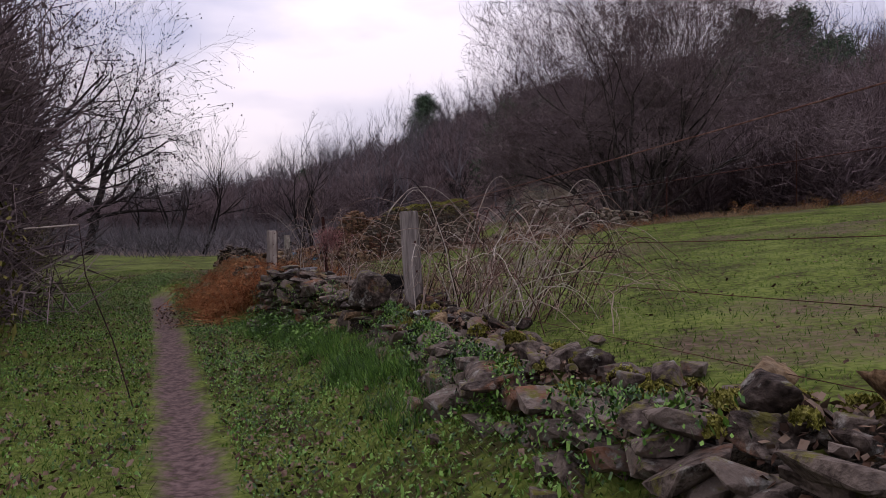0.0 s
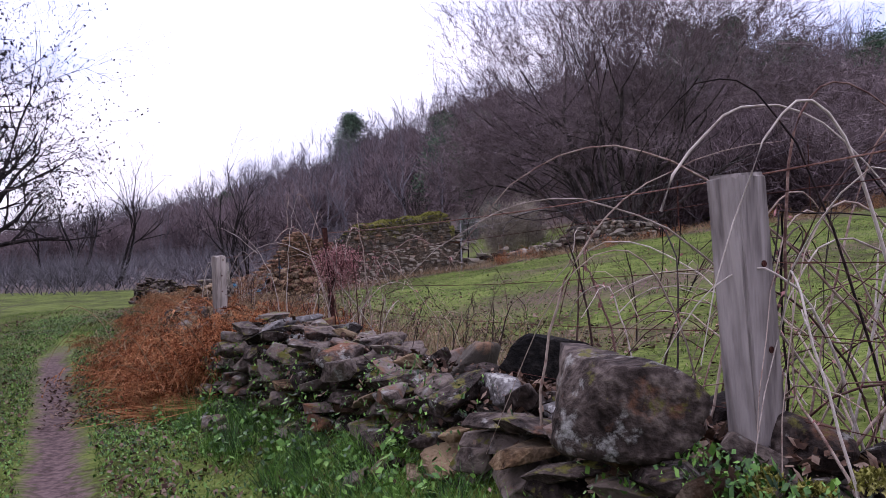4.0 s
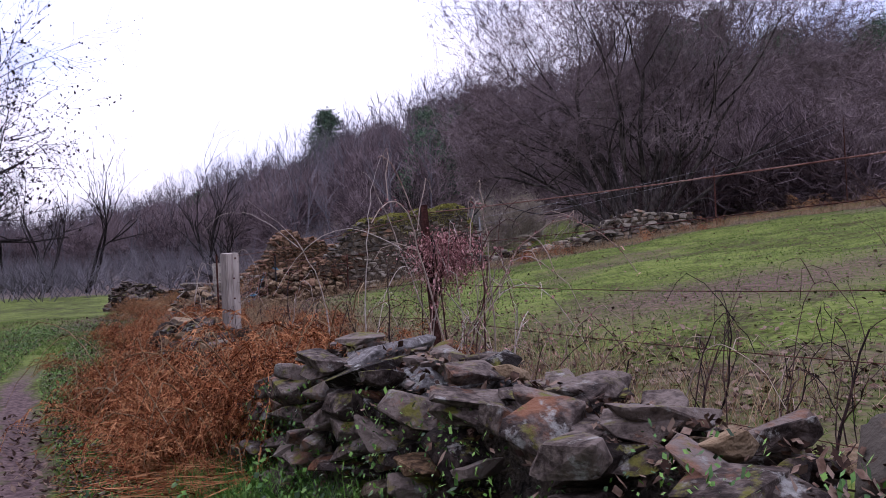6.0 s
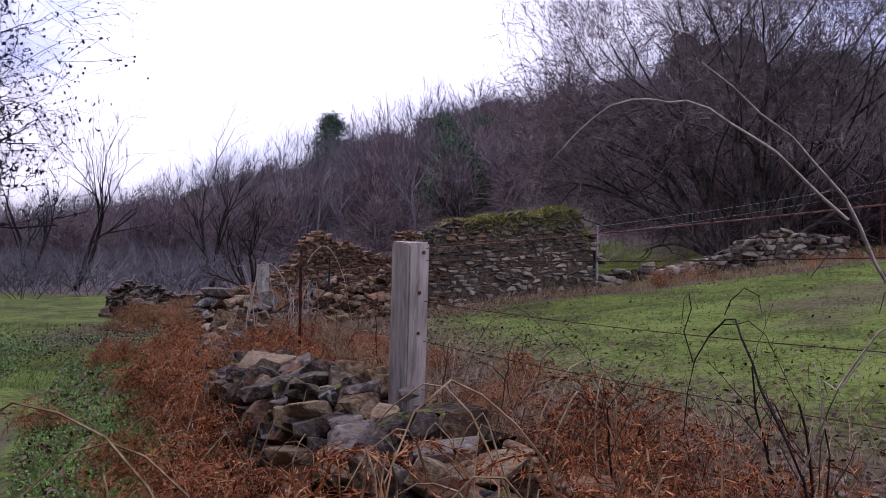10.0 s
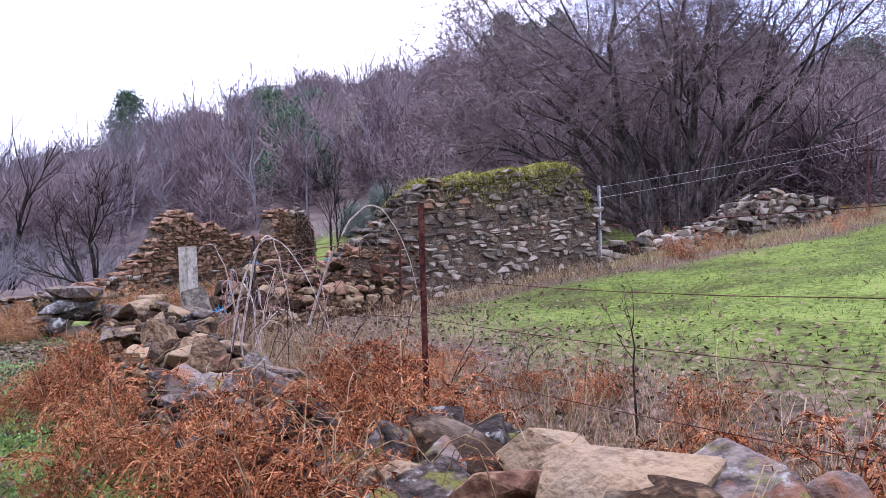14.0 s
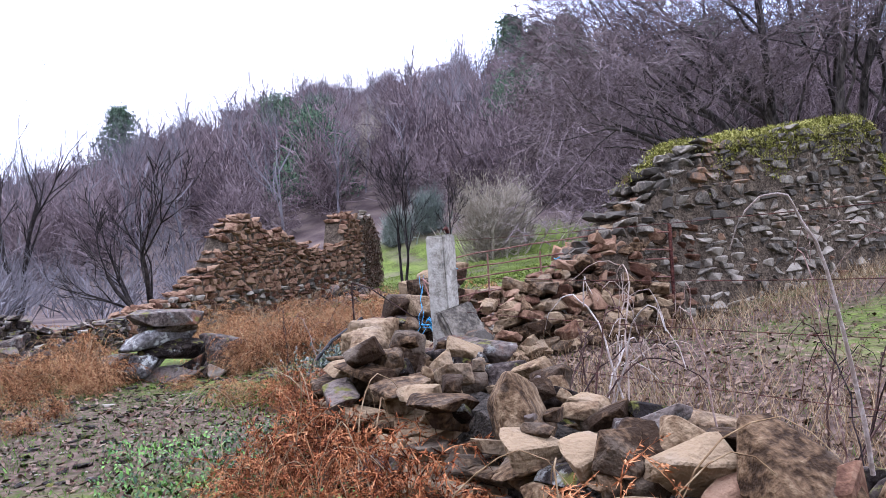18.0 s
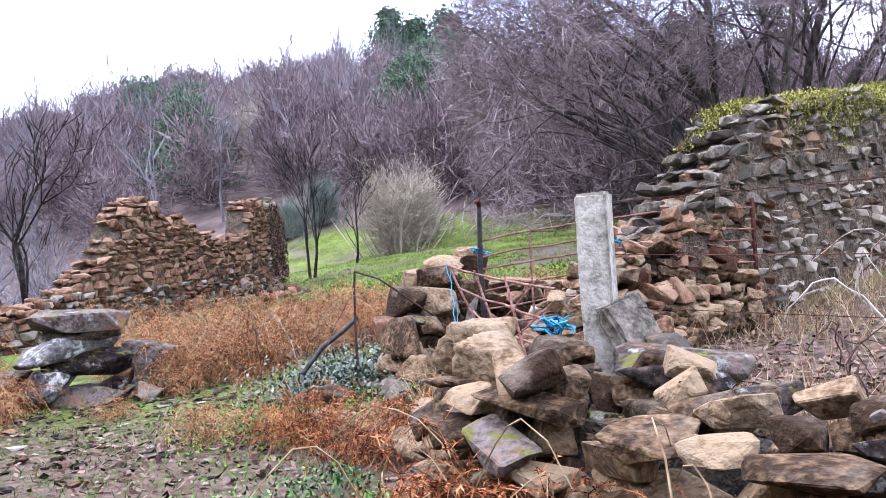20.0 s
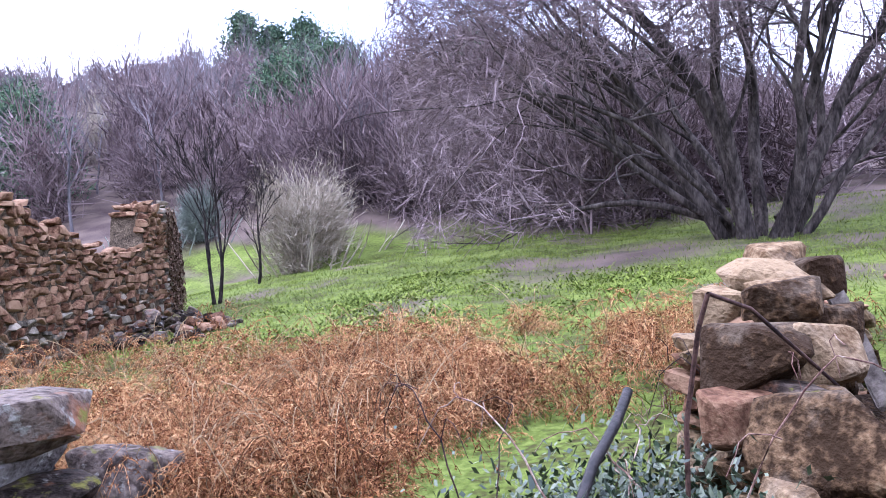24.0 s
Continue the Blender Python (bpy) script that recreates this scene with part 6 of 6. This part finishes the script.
n = 5200
fx, fy = -5.9 + rng.normal(0, 0.45, n), 31.6 + rng.normal(0, 0.55, n)
stuff("weeds", leaves(fx, fy, height(fx, fy) + 0.02 + rng.random(n) * 0.08, rng.uniform(0.006, 0.015, n), 0.7), GRASS, "fresh green weeds before the wall end", "weeds")
n = 7000
fx, fy = rng.uniform(-9.5, -6.2, n), rng.uniform(25, 34.5, n)
keep = rng.random(n) < 0.25 + 0.6 * wobble(fx * 1.7 + 3, fy * 1.7)
fx, fy = fx[keep], fy[keep]
stuff("weeds", leaves(fx, fy, height(fx, fy) + 0.02 + rng.random(len(fx)) * 0.06, rng.uniform(0.006, 0.015, len(fx)), 0.7), GRASS, "patches of green weeds on the stony track", "weeds")


def cane(e, p0, top, p1, mat, thick=0.006):
    """One arching cane from p0 over the top to p1, with a few thorny side shoots."""
    r = np.random.default_rng(int(100 * abs(p0[0]) + 10 * top[2]))
    t = np.linspace(0, 1, 16)[:, None]
    p0, top, p1 = (np.array(q, float) - np.array(e.matrix_basis.translation) for q in (p0, top, p1))
    mid = 2 * top - (p0 + p1) / 2
    p = (1 - t) ** 2 * p0 + 2 * t * (1 - t) * mid + t ** 2 * p1 + r.normal(0, 0.005, (16, 3))
    put("cane", mesh_of("cane", *tubes([(p, np.linspace(thick, thick * 0.22, 16))], 6), True), mat, e)


canes = thing("bramble", -0.3, 8.4, 0.6, "long pale bramble canes arching over the timber post", "bramble")
cane(canes, (0.3, 8.5, 1.2), (-0.64, 8.55, 1.95), (-1.35, 8.6, 1.5), CANE)
cane(canes, (-1.0, 8.6, 0.9), (-0.79, 8.47, 1.66), (-0.1, 8.4, 1.95), CANE)
cane(canes, (-0.6, 8.35, 1.7), (-0.12, 8.3, 2.06), (0.5, 8.25, 1.3), CANE_PALE)
cane(canes, (0.1, 8.4, 0.9), (-0.7, 8.45, 1.72), (-1.5, 8.54, 1.5), CANE_PALE)
cane(canes, (-0.15, 8.31, 1.4), (0.02, 8.29, 2.14), (0.6, 8.27, 1.6), CANE)
cane(canes, (0.4, 8.6, 0.8), (0.9, 8.7, 1.9), (1.8, 8.6, 1.4), CANE_PALE)
canes = thing("bramble", -2.1, 13.95, 0.6, "tall pale bramble canes crossing above the iron post", "bramble")
cane(canes, (-2.48, 13.99, 0.8), (-2.43, 13.97, 1.75), (-2.33, 13.96, 2.28), CANE_PALE)
cane(canes, (-2.33, 13.96, 2.28), (-2.14, 13.93, 1.98), (-1.8, 13.9, 0.8), CANE)
cane(canes, (-1.9, 14.0, 0.7), (-2.3, 14.06, 1.92), (-2.45, 14.08, 2.17), CANE_PALE)
cane(canes, (-1.5, 13.83, 0.7), (-2.4, 13.99, 1.76), (-3.1, 14.1, 1.35), CANE_PALE)
canes = thing("bramble", -2.8, 15.85, 0.6, "tall slender bramble shoot with a pale tip", "bramble")
cane(canes, (-2.75, 15.86, 0.6), (-2.88, 15.86, 1.55), (-3.45, 15.9, 2.18), CANE_PALE, 0.009)
cane(canes, (-3.0, 15.87, 1.72), (-3.5, 15.93, 2.07), (-3.88, 15.97, 1.88), CANE_PALE, 0.005)
canes = thing("bramble", -5.0, 25.1, 0.6, "thick pale bramble canes bent into arches", "bramble")
cane(canes, (-4.97, 25.06, 1.0), (-4.5, 24.84, 1.95), (-4.12, 24.7, 1.1), CANE_PALE, 0.011)
cane(canes, (-5.49, 25.07, 0.9), (-5.3, 24.99, 1.72), (-5.12, 24.92, 0.95), CANE_PALE, 0.011)
cane(canes, (-5.42, 25.49, 0.7), (-5.6, 25.56, 1.6), (-5.8, 25.7, 1.5), CANE_PALE, 0.009)
cane(canes, (-5.55, 25.28, 0.8), (-5.25, 25.15, 1.7), (-4.8, 24.97, 0.9), CANE_PALE, 0.010)


def slab_stone(x, y, z, size, tip, turn, mat, label):
    e = thing("stone_block", x, y, z, label, "stone")
    put("stone", ROCKS[mat.name][int(37 * abs(x + y)) % 7], mat, e, m=pose(0, 0, size[2] / 2, tip[0], tip[1], turn) @ Matrix.Diagonal((*size, 1)))


def on_ground(x, y, up=0.0):
    return float(height(x, y)) + up


slab_stone(-5.75, 31.35, on_ground(-5.75, 31.35, -0.02), (0.62, 0.3, 0.07), (4, 7), 25, RUIN, "flat pale slate slab lying before the wall end")
slab_stone(-5.35, 31.2, on_ground(-5.35, 31.2, 0.0), (0.46, 0.28, 0.12), (8, -9), 50, RUIN, "flat pale slate slab with a broken edge")
slab_stone(-5.6, 31.6, on_ground(-5.6, 31.6, -0.03), (0.36, 0.3, 0.2), (5, 4), 70, OCHRE, "square ochre block half sunk in the ground")
slab_stone(-5.95, 30.85, on_ground(-5.95, 30.85, -0.03), (0.5, 0.4, 0.16), (3, 6), 10, OCHRE, "low ochre boulder on the track")
slab_stone(-5.85, 29.75, on_ground(-5.85, 29.75, -0.05), (0.85, 0.6, 0.4), (8, 10), 60, OCHRE, "large ochre boulder beside the gate")
slab_stone(-5.08, 31.26, 0.57, (0.36, 0.32, 0.2), (5, 4), 20, OCHRE, "brown ochre stone below the leaning board")
slab_stone(-4.01, 31.2, 0.73, (0.6, 0.26, 0.08), (6, -10), -30, OCHRE, "flat ochre slab lying under the gate bars")
slab_stone(-5.77, 28.14, 0.89, (0.42, 0.3, 0.1), (4, 3), -30, SLATE, "flat grey slab on top of the collapsed wall")
slab_stone(-6.1, 28.91, 0.89, (0.3, 0.26, 0.24), (12, 8), 15, OCHRE, "rounded ochre boulder with a pale lichen patch")

# dark plastic pipe and cane ends in the ivy
pipe = thing("black_pipe", -5.2, 32.3, 0.5, "length of black plastic pipe half buried in ivy", "pipe")
put("tube", mesh_of("tube", *tubes([([[0.18, 0.07, 0.52], [0.02, 0.03, 0.42], [-0.2, 0.0, 0.3], [-0.4, -0.02, 0.1]], [0.022] * 4)], 8), True), BLACKIRON, pipe)
pipe = thing("bent_stick", -5.24, 31.97, 0.5, "dark bent stick leaning over the ivy and stones", "stick")
put("shaft", mesh_of("shaft", *tubes([([[0.03, 0.06, 0.0], [0.01, 0.02, 0.45], [-0.03, -0.08, 0.8], [-0.05, -0.14, 0.93]], [0.011, 0.011, 0.010, 0.009])], 6), True), CANE_DARK, pipe)
put("tip", mesh_of("tip", *tubes([([[-0.05, -0.14, 0.93], [0.14, -0.2, 0.86], [0.5, -0.3, 0.58], [0.9, -0.37, 0.3]], [0.008, 0.008, 0.007, 0.006])], 6), True), CANE_DARK, pipe)


def dead_stem(x, y, tall, seed, label="slender dead stem with a few bare side twigs"):
    e = thing("dead_stem", x, y, on_ground(x, y, -0.05), label, "stem", "dead stems at the field edge")
    r = np.random.default_rng(seed)
    out = {}
    grow(r, (0, 0, 0), (r.normal(0, 0.15), r.normal(0, 0.15), 1), tall, 0.006 + 0.004 * tall, 2, out, 0.6, 0.0, 5, 0.4, 0.15, 0.1, 0.55, seg=7)
    put("stem", mesh_of("stem", *tubes(out[2], 5), True), CANE_DARK, e)
    tagged(put("twig", mesh_of("twig", *tubes(out[1] + out[0], 3)), CANE_DARK, e), kind="stuff")


for k, (x, y, tall) in enumerate(((-0.02, 11.8, 1.1), (-0.8, 11.3, 0.7), (-0.25, 10.5, 1.1), (-1.3, 12.2, 0.55), (-1.0, 11.9, 0.6), (0.3, 10.8, 0.9), (0.75, 12.6, 0.9), (-0.6, 12.6, 0.6), (-2.2, 15.2, 1.0), (-1.9, 16.2, 0.9), (-2.7, 16.5, 0.8), (-1.5, 15.4, 0.9), (-2.4, 17.2, 0.7), (-3.2, 17.2, 0.7), (-3.5, 20.4, 0.6), (-3.9, 22.2, 0.7), (-4.3, 24.0, 0.6), (-4.6, 26.4, 0.6))):
    dead_stem(x, y, tall, 700 + k)

# collapsed bracken stalks combed over the verge
n = 1500
sy = rng.uniform(13.6, 18.2, n)
sx = np.interp(sy, WALL_Y, WALL_X) - 0.6 - np.abs(rng.normal(0, 0.35, n))
d = np.stack([-rng.uniform(0.1, 0.5, n), rng.normal(-0.12, 0.16, n), rng.normal(0, 0.06, n)], -1)
stuff("fallen_stalks", slivers(np.stack([sx, sy, height(sx, sy) + 0.03 + 0.1 * rng.random(n)], -1), d, np.full(n, 0.011), rng), BRACKEN, "brown bracken stalks collapsed over the verge", "bracken")
n = 2600
sy = rng.uniform(14.0, 18.0, n)
sx = np.interp(sy, WALL_Y, WALL_X) - 1.3 + rng.normal(0, 0.5, n)
stuff("leaf_litter", leaves(sx, sy, height(sx, sy) + 0.03, rng.uniform(0.014, 0.036, n), 0.5), LITTER, "brown leaf litter below the bracken", "leaves")

# nettles at the foot of the wall
vs = []
r8 = np.random.default_rng(88)
for k in range(44):
    y = r8.uniform(9.2, 13.6)
    x = float(np.interp(y, WALL_Y, WALL_X)) - r8.uniform(0.5, 1.05)
    z, tall = float(height(x, y)), r8.uniform(0.15, 0.42)
    lean = r8.normal(0, 0.25, 2)
    for q in range(12):
        h = tall * (q + 2) / 13
        a = q * 1.57 + r8.normal(0, 0.3) + k
        L = 0.032 * (1.15 - 0.5 * q / 12) * r8.uniform(0.7, 1.2)
        c = np.array([x + lean[0] * h + L * np.cos(a), y + lean[1] * h + L * np.sin(a), z + h])
        vs.append((c, [L * np.cos(a), L * np.sin(a), -0.35 * L], [-0.5 * L * np.sin(a), 0.5 * L * np.cos(a), r8.normal(0, 0.012)]))
c, a, b = (np.array([q[i] for q in vs]) for i in range(3))
stuff("nettles", quads_at(c, a, b), WEED, "broad-leaved green nettles at the foot of the wall", "nettles")
n = 4500
iy = rng.uniform(9.3, 14.0, n)
ix = np.interp(iy, WALL_Y, WALL_X) - 0.43 + rng.normal(0, 0.06, n)
keep = rng.random(n) < 0.35 + 0.9 * wobble(ix * 2, iy * 2.2)
ix, iy = ix[keep], iy[keep]
stuff("ivy", leaves(ix, iy, height(ix, iy) + rng.random(len(ix)) ** 0.8 * 0.62, rng.uniform(0.006, 0.013, len(ix)), 1.0), WEED, "small-leaved creeper hanging over the field wall", "ivy")
ferns([(-4.26, 20.6, 0.75, 0.1), (-5.3, 34.0, 0.8, 0.0), (-4.7, 34.2, 0.8, 0.0), (-6.0, 34.5, 0.7, 0.0), (-3.6, 33.6, 0.7, 0.0), (-5.5, 21.7, 0.9, 0.05), (-5.8, 24.2, 0.9, 0.0), (-6.4, 24.5, 0.7, 0.0), (-5.2, 20.9, 0.9, 0.0)], "bracken along the wall", RUSTY, 60)

for k, (x, y, s, turn, tip) in enumerate(((1.25, 3.1, 0.42, 30, 22), (1.0, 3.6, 0.34, 80, -18), (0.8, 4.3, 0.4, 10, 14), (1.45, 2.5, 0.45, 120, 12), (1.1, 2.7, 0.34, 150, -12))):
    t = float(np.interp(y, TOP_Y, TOP_Z))
    s *= 0.62
    slab_stone(x, y, t - 0.06, (s, s * 0.7, s * 0.55), (tip, tip * 0.6), turn, SLATE if k % 3 else OCHRE, "angular slate block perched on the field wall" if k % 3 else "reddish brown block perched on the field wall")
n = 30000
q = rng.integers(90, size=n)
cy = rng.uniform(1.2, 8.5, 90)
cx = np.interp(cy, WALL_Y, WALL_X) + rng.uniform(-0.4, 0.32, 90)
cz = np.interp(cy, TOP_Y, TOP_Z) - 0.02 - 0.45 * np.abs(cx - np.interp(cy, WALL_Y, WALL_X)) ** 1.3
w = rng.normal(0, 1, (n, 3))
w *= (rng.uniform(0.025, 0.085, 90)[q] / np.linalg.norm(w, axis=1))[:, None]
stuff("moss_cushions", leaves(cx[q] + w[:, 0], cy[q] + w[:, 1], cz[q] - 0.03 + np.abs(w[:, 2]) * 0.8, rng.uniform(0.006, 0.014, n), 1.0), MOSS, "round yellow-green moss cushions on the field wall", "moss")

n = 4200
fx, fy = rng.uniform(-9.2, -5.6, n), rng.uniform(26.5, 34, n)
stuff("leaf_litter", leaves(fx, fy, height(fx, fy) + 0.02, rng.uniform(0.012, 0.032, n), 0.4), LITTER, "brown fallen leaves on the stony track", "leaves")
ferns(patch(-6.2, -3.2, 33.6, 36.2, 20, 0.6, 0.95, 71), "bracken in the opening", RUSTY, 71)

# leaves, twigs and small stones lodged on the field wall
n = 5200
ly = rng.uniform(1.2, 14.2, n)
off = rng.normal(0, 0.22, n)
lx = np.interp(ly, WALL_Y, WALL_X) + off
stuff("leaf_litter", leaves(lx, ly, np.interp(ly, TOP_Y, TOP_Z) - 0.06 - 0.5 * np.abs(off) + 0.05 * rng.random(n), rng.uniform(0.012, 0.03, n), 0.6), LITTER, "brown dead leaves lodged between the wall stones", "leaves")
n = 5200
cy = rng.uniform(2.6, 8.5, 30)
q = rng.integers(30, size=n)
iy = cy[q] + rng.normal(0, 0.16, n)
off = -0.34 - np.abs(rng.normal(0, 0.13, n))
ix = np.interp(iy, WALL_Y, WALL_X) + off
stuff("ivy", leaves(ix, iy, np.interp(iy, TOP_Y, TOP_Z) - 0.02 - 0.9 * (np.abs(off) - 0.3) + 0.06 * rng.random(n), rng.uniform(0.006, 0.015, n), 0.9), WEED, "green creeper spilling over the mossy wall", "ivy")

# big lichened slabs on the crest of the field wall
for x, y, z, size, tip, turn in ((-2.36, 13.2, 1.03, (0.62, 0.5, 0.12), (2, -3), 12), (-2.22, 12.98, 0.88, (0.66, 0.46, 0.13), (-3, -4), -8), (-2.62, 13.4, 0.9, (0.5, 0.4, 0.1), (-2, 3), -15), (-1.82, 12.45, 0.84, (0.5, 0.36, 0.16), (6, 12), 40), (-1.62, 12.1, 0.82, (0.46, 0.34, 0.18), (10, -8), -30), (-1.35, 11.6, 0.82, (0.44, 0.3, 0.15), (-6, 9), 20), (-2.05, 12.72, 0.78, (0.5, 0.4, 0.16), (0, 5), 0), (-0.62, 9.4, 0.8, (0.46, 0.34, 0.16), (6, 6), 30), (-0.9, 9.8, 0.78, (0.42, 0.3, 0.2), (-5, 8), -40), (0.2, 7.0, 0.78, (0.4, 0.3, 0.14), (5, 4), 15), (-0.05, 7.6, 0.8, (0.42, 0.32, 0.13), (-4, 6), 60)):
    slab_stone(x, y, z - 0.07, size, tip, turn, PALESLATE, "flat grey slate slab blotched with pale lichen")

# arching canes of the great bramble round the timber post
canes = thing("bramble", 0.4, 8.45, 0.6, "dense tangle of arching pinkish and brown bramble canes", "bramble")
r5 = np.random.default_rng(415)
for k in range(58):
    x0, y0 = r5.uniform(-0.3, 1.5), 8.45 + r5.normal(0, 0.25)
    side = r5.choice((-1.0, 1.0, 1.0))
    reach = side * r5.uniform(0.5, 1.5)
    peak = r5.uniform(1.35, 2.1)
    cane(canes, (x0, y0, 0.62), (x0 + 0.5 * reach, y0 + r5.normal(0, 0.2), peak), (x0 + reach, y0 + r5.normal(0, 0.35), peak - r5.uniform(0.2, 1.0)), (CANE, CANE_PALE, CANE_DARK, CANE)[k % 4], r5.uniform(0.004, 0.0075))

# large blocks tumbled round the gate post
pile = thing("stone_heap", -5.9, 28.6, 0.4, "heap of big weathered ochre blocks round the gate post", "stones")
for k, (x, y, z, w, h) in enumerate(((-0.14, 0.55, 0.60, 0.37, 0.30), (-0.16, 0.29, 0.59, 0.22, 0.22), (-0.06, 0.03, 0.55, 0.34, 0.23), (-0.33, 0.29, 0.47, 0.22, 0.20), (-0.28, 0.10, 0.47, 0.21, 0.09), (-0.22, -0.12, 0.44, 0.30, 0.14), (-0.02, -0.21, 0.42, 0.15, 0.18), (0.10, -0.20, 0.44, 0.11, 0.09), (0.24, -0.38, 0.52, 0.54, 0.18), (0.39, -0.21, 0.61, 0.17, 0.11), (0.00, -0.62, 0.41, 0.41, 0.20), (-0.43, -0.08, 0.35, 0.16, 0.18), (-0.33, -0.19, 0.33, 0.23, 0.13), (-0.18, -0.37, 0.33, 0.20, 0.12), (-0.16, -0.30, 0.38, 0.25, 0.07), (-0.47, 0.24, 0.36, 0.25, 0.23), (-0.03, -0.39, 0.38, 0.09, 0.14), (0.05, -0.31, 0.43, 0.13, 0.08))):
    mat = SLATE if k in (5, 8, 14) else RUIN if k == 9 else OCHRE
    put("stone", ROCKS[mat.name][(3 * k + 1) % 7], mat, pile, m=pose(x + 0.06, y + 0.06, z, (7, -9, 4)[k % 3], (5, -6, 10, -3)[k % 4], -48 + (0, 14, -12)[k % 3]) @ Matrix.Diagonal((w * 1.12, max(0.2, 0.8 * w), h * 1.15, 1)))
for k in range(26):
    a, q = k * 2.4, 0.08 * math.sqrt(k)
    x, y = q * math.cos(a) * 1.3 - 0.05, q * math.sin(a) * 1.5 + 0.05
    put("stone", ROCKS[OCHRE.name][k % 7], OCHRE, pile, m=pose(x, y, 0.05 + 0.38 * (1 - q / 0.42) * ((k % 3) / 2), 5 * (k % 4), 4 * (k % 5), 50 * k) @ Matrix.Diagonal((0.3, 0.24, 0.2, 1)))
ferns([(-5.75, 29.55, 0.5, 0.2), (-5.45, 29.75, 0.45, 0.1), (-5.95, 29.85, 0.4, 0.1), (-6.35, 28.6, 0.8, 0.0), (-6.5, 28.2, 0.7, 0.0), (-6.45, 28.95, 0.55, 0.0), (-5.0, 30.1, 0.45, 0.0)], "bracken by the gate", RUSTY, 90)
ferns([(-8.5, 31.3, 0.5, 0.0), (-8.2, 31.9, 0.45, 0.0), (-7.9, 33.1, 0.55, 0.0), (-8.6, 32.6, 0.6, 0.0), (-6.9, 33.2, 0.35, 0.0), (-8.9, 31.8, 0.5, 0.0)], "bracken by the broken wall", "low ochre tuft of dead bracken on the track", 91)
ferns(along(18.6, 26.5, 0.6, 2.2, 16, 0.3, 0.55, 92), "bracken along the wall", "low tuft of dead bracken at the field edge", 92)
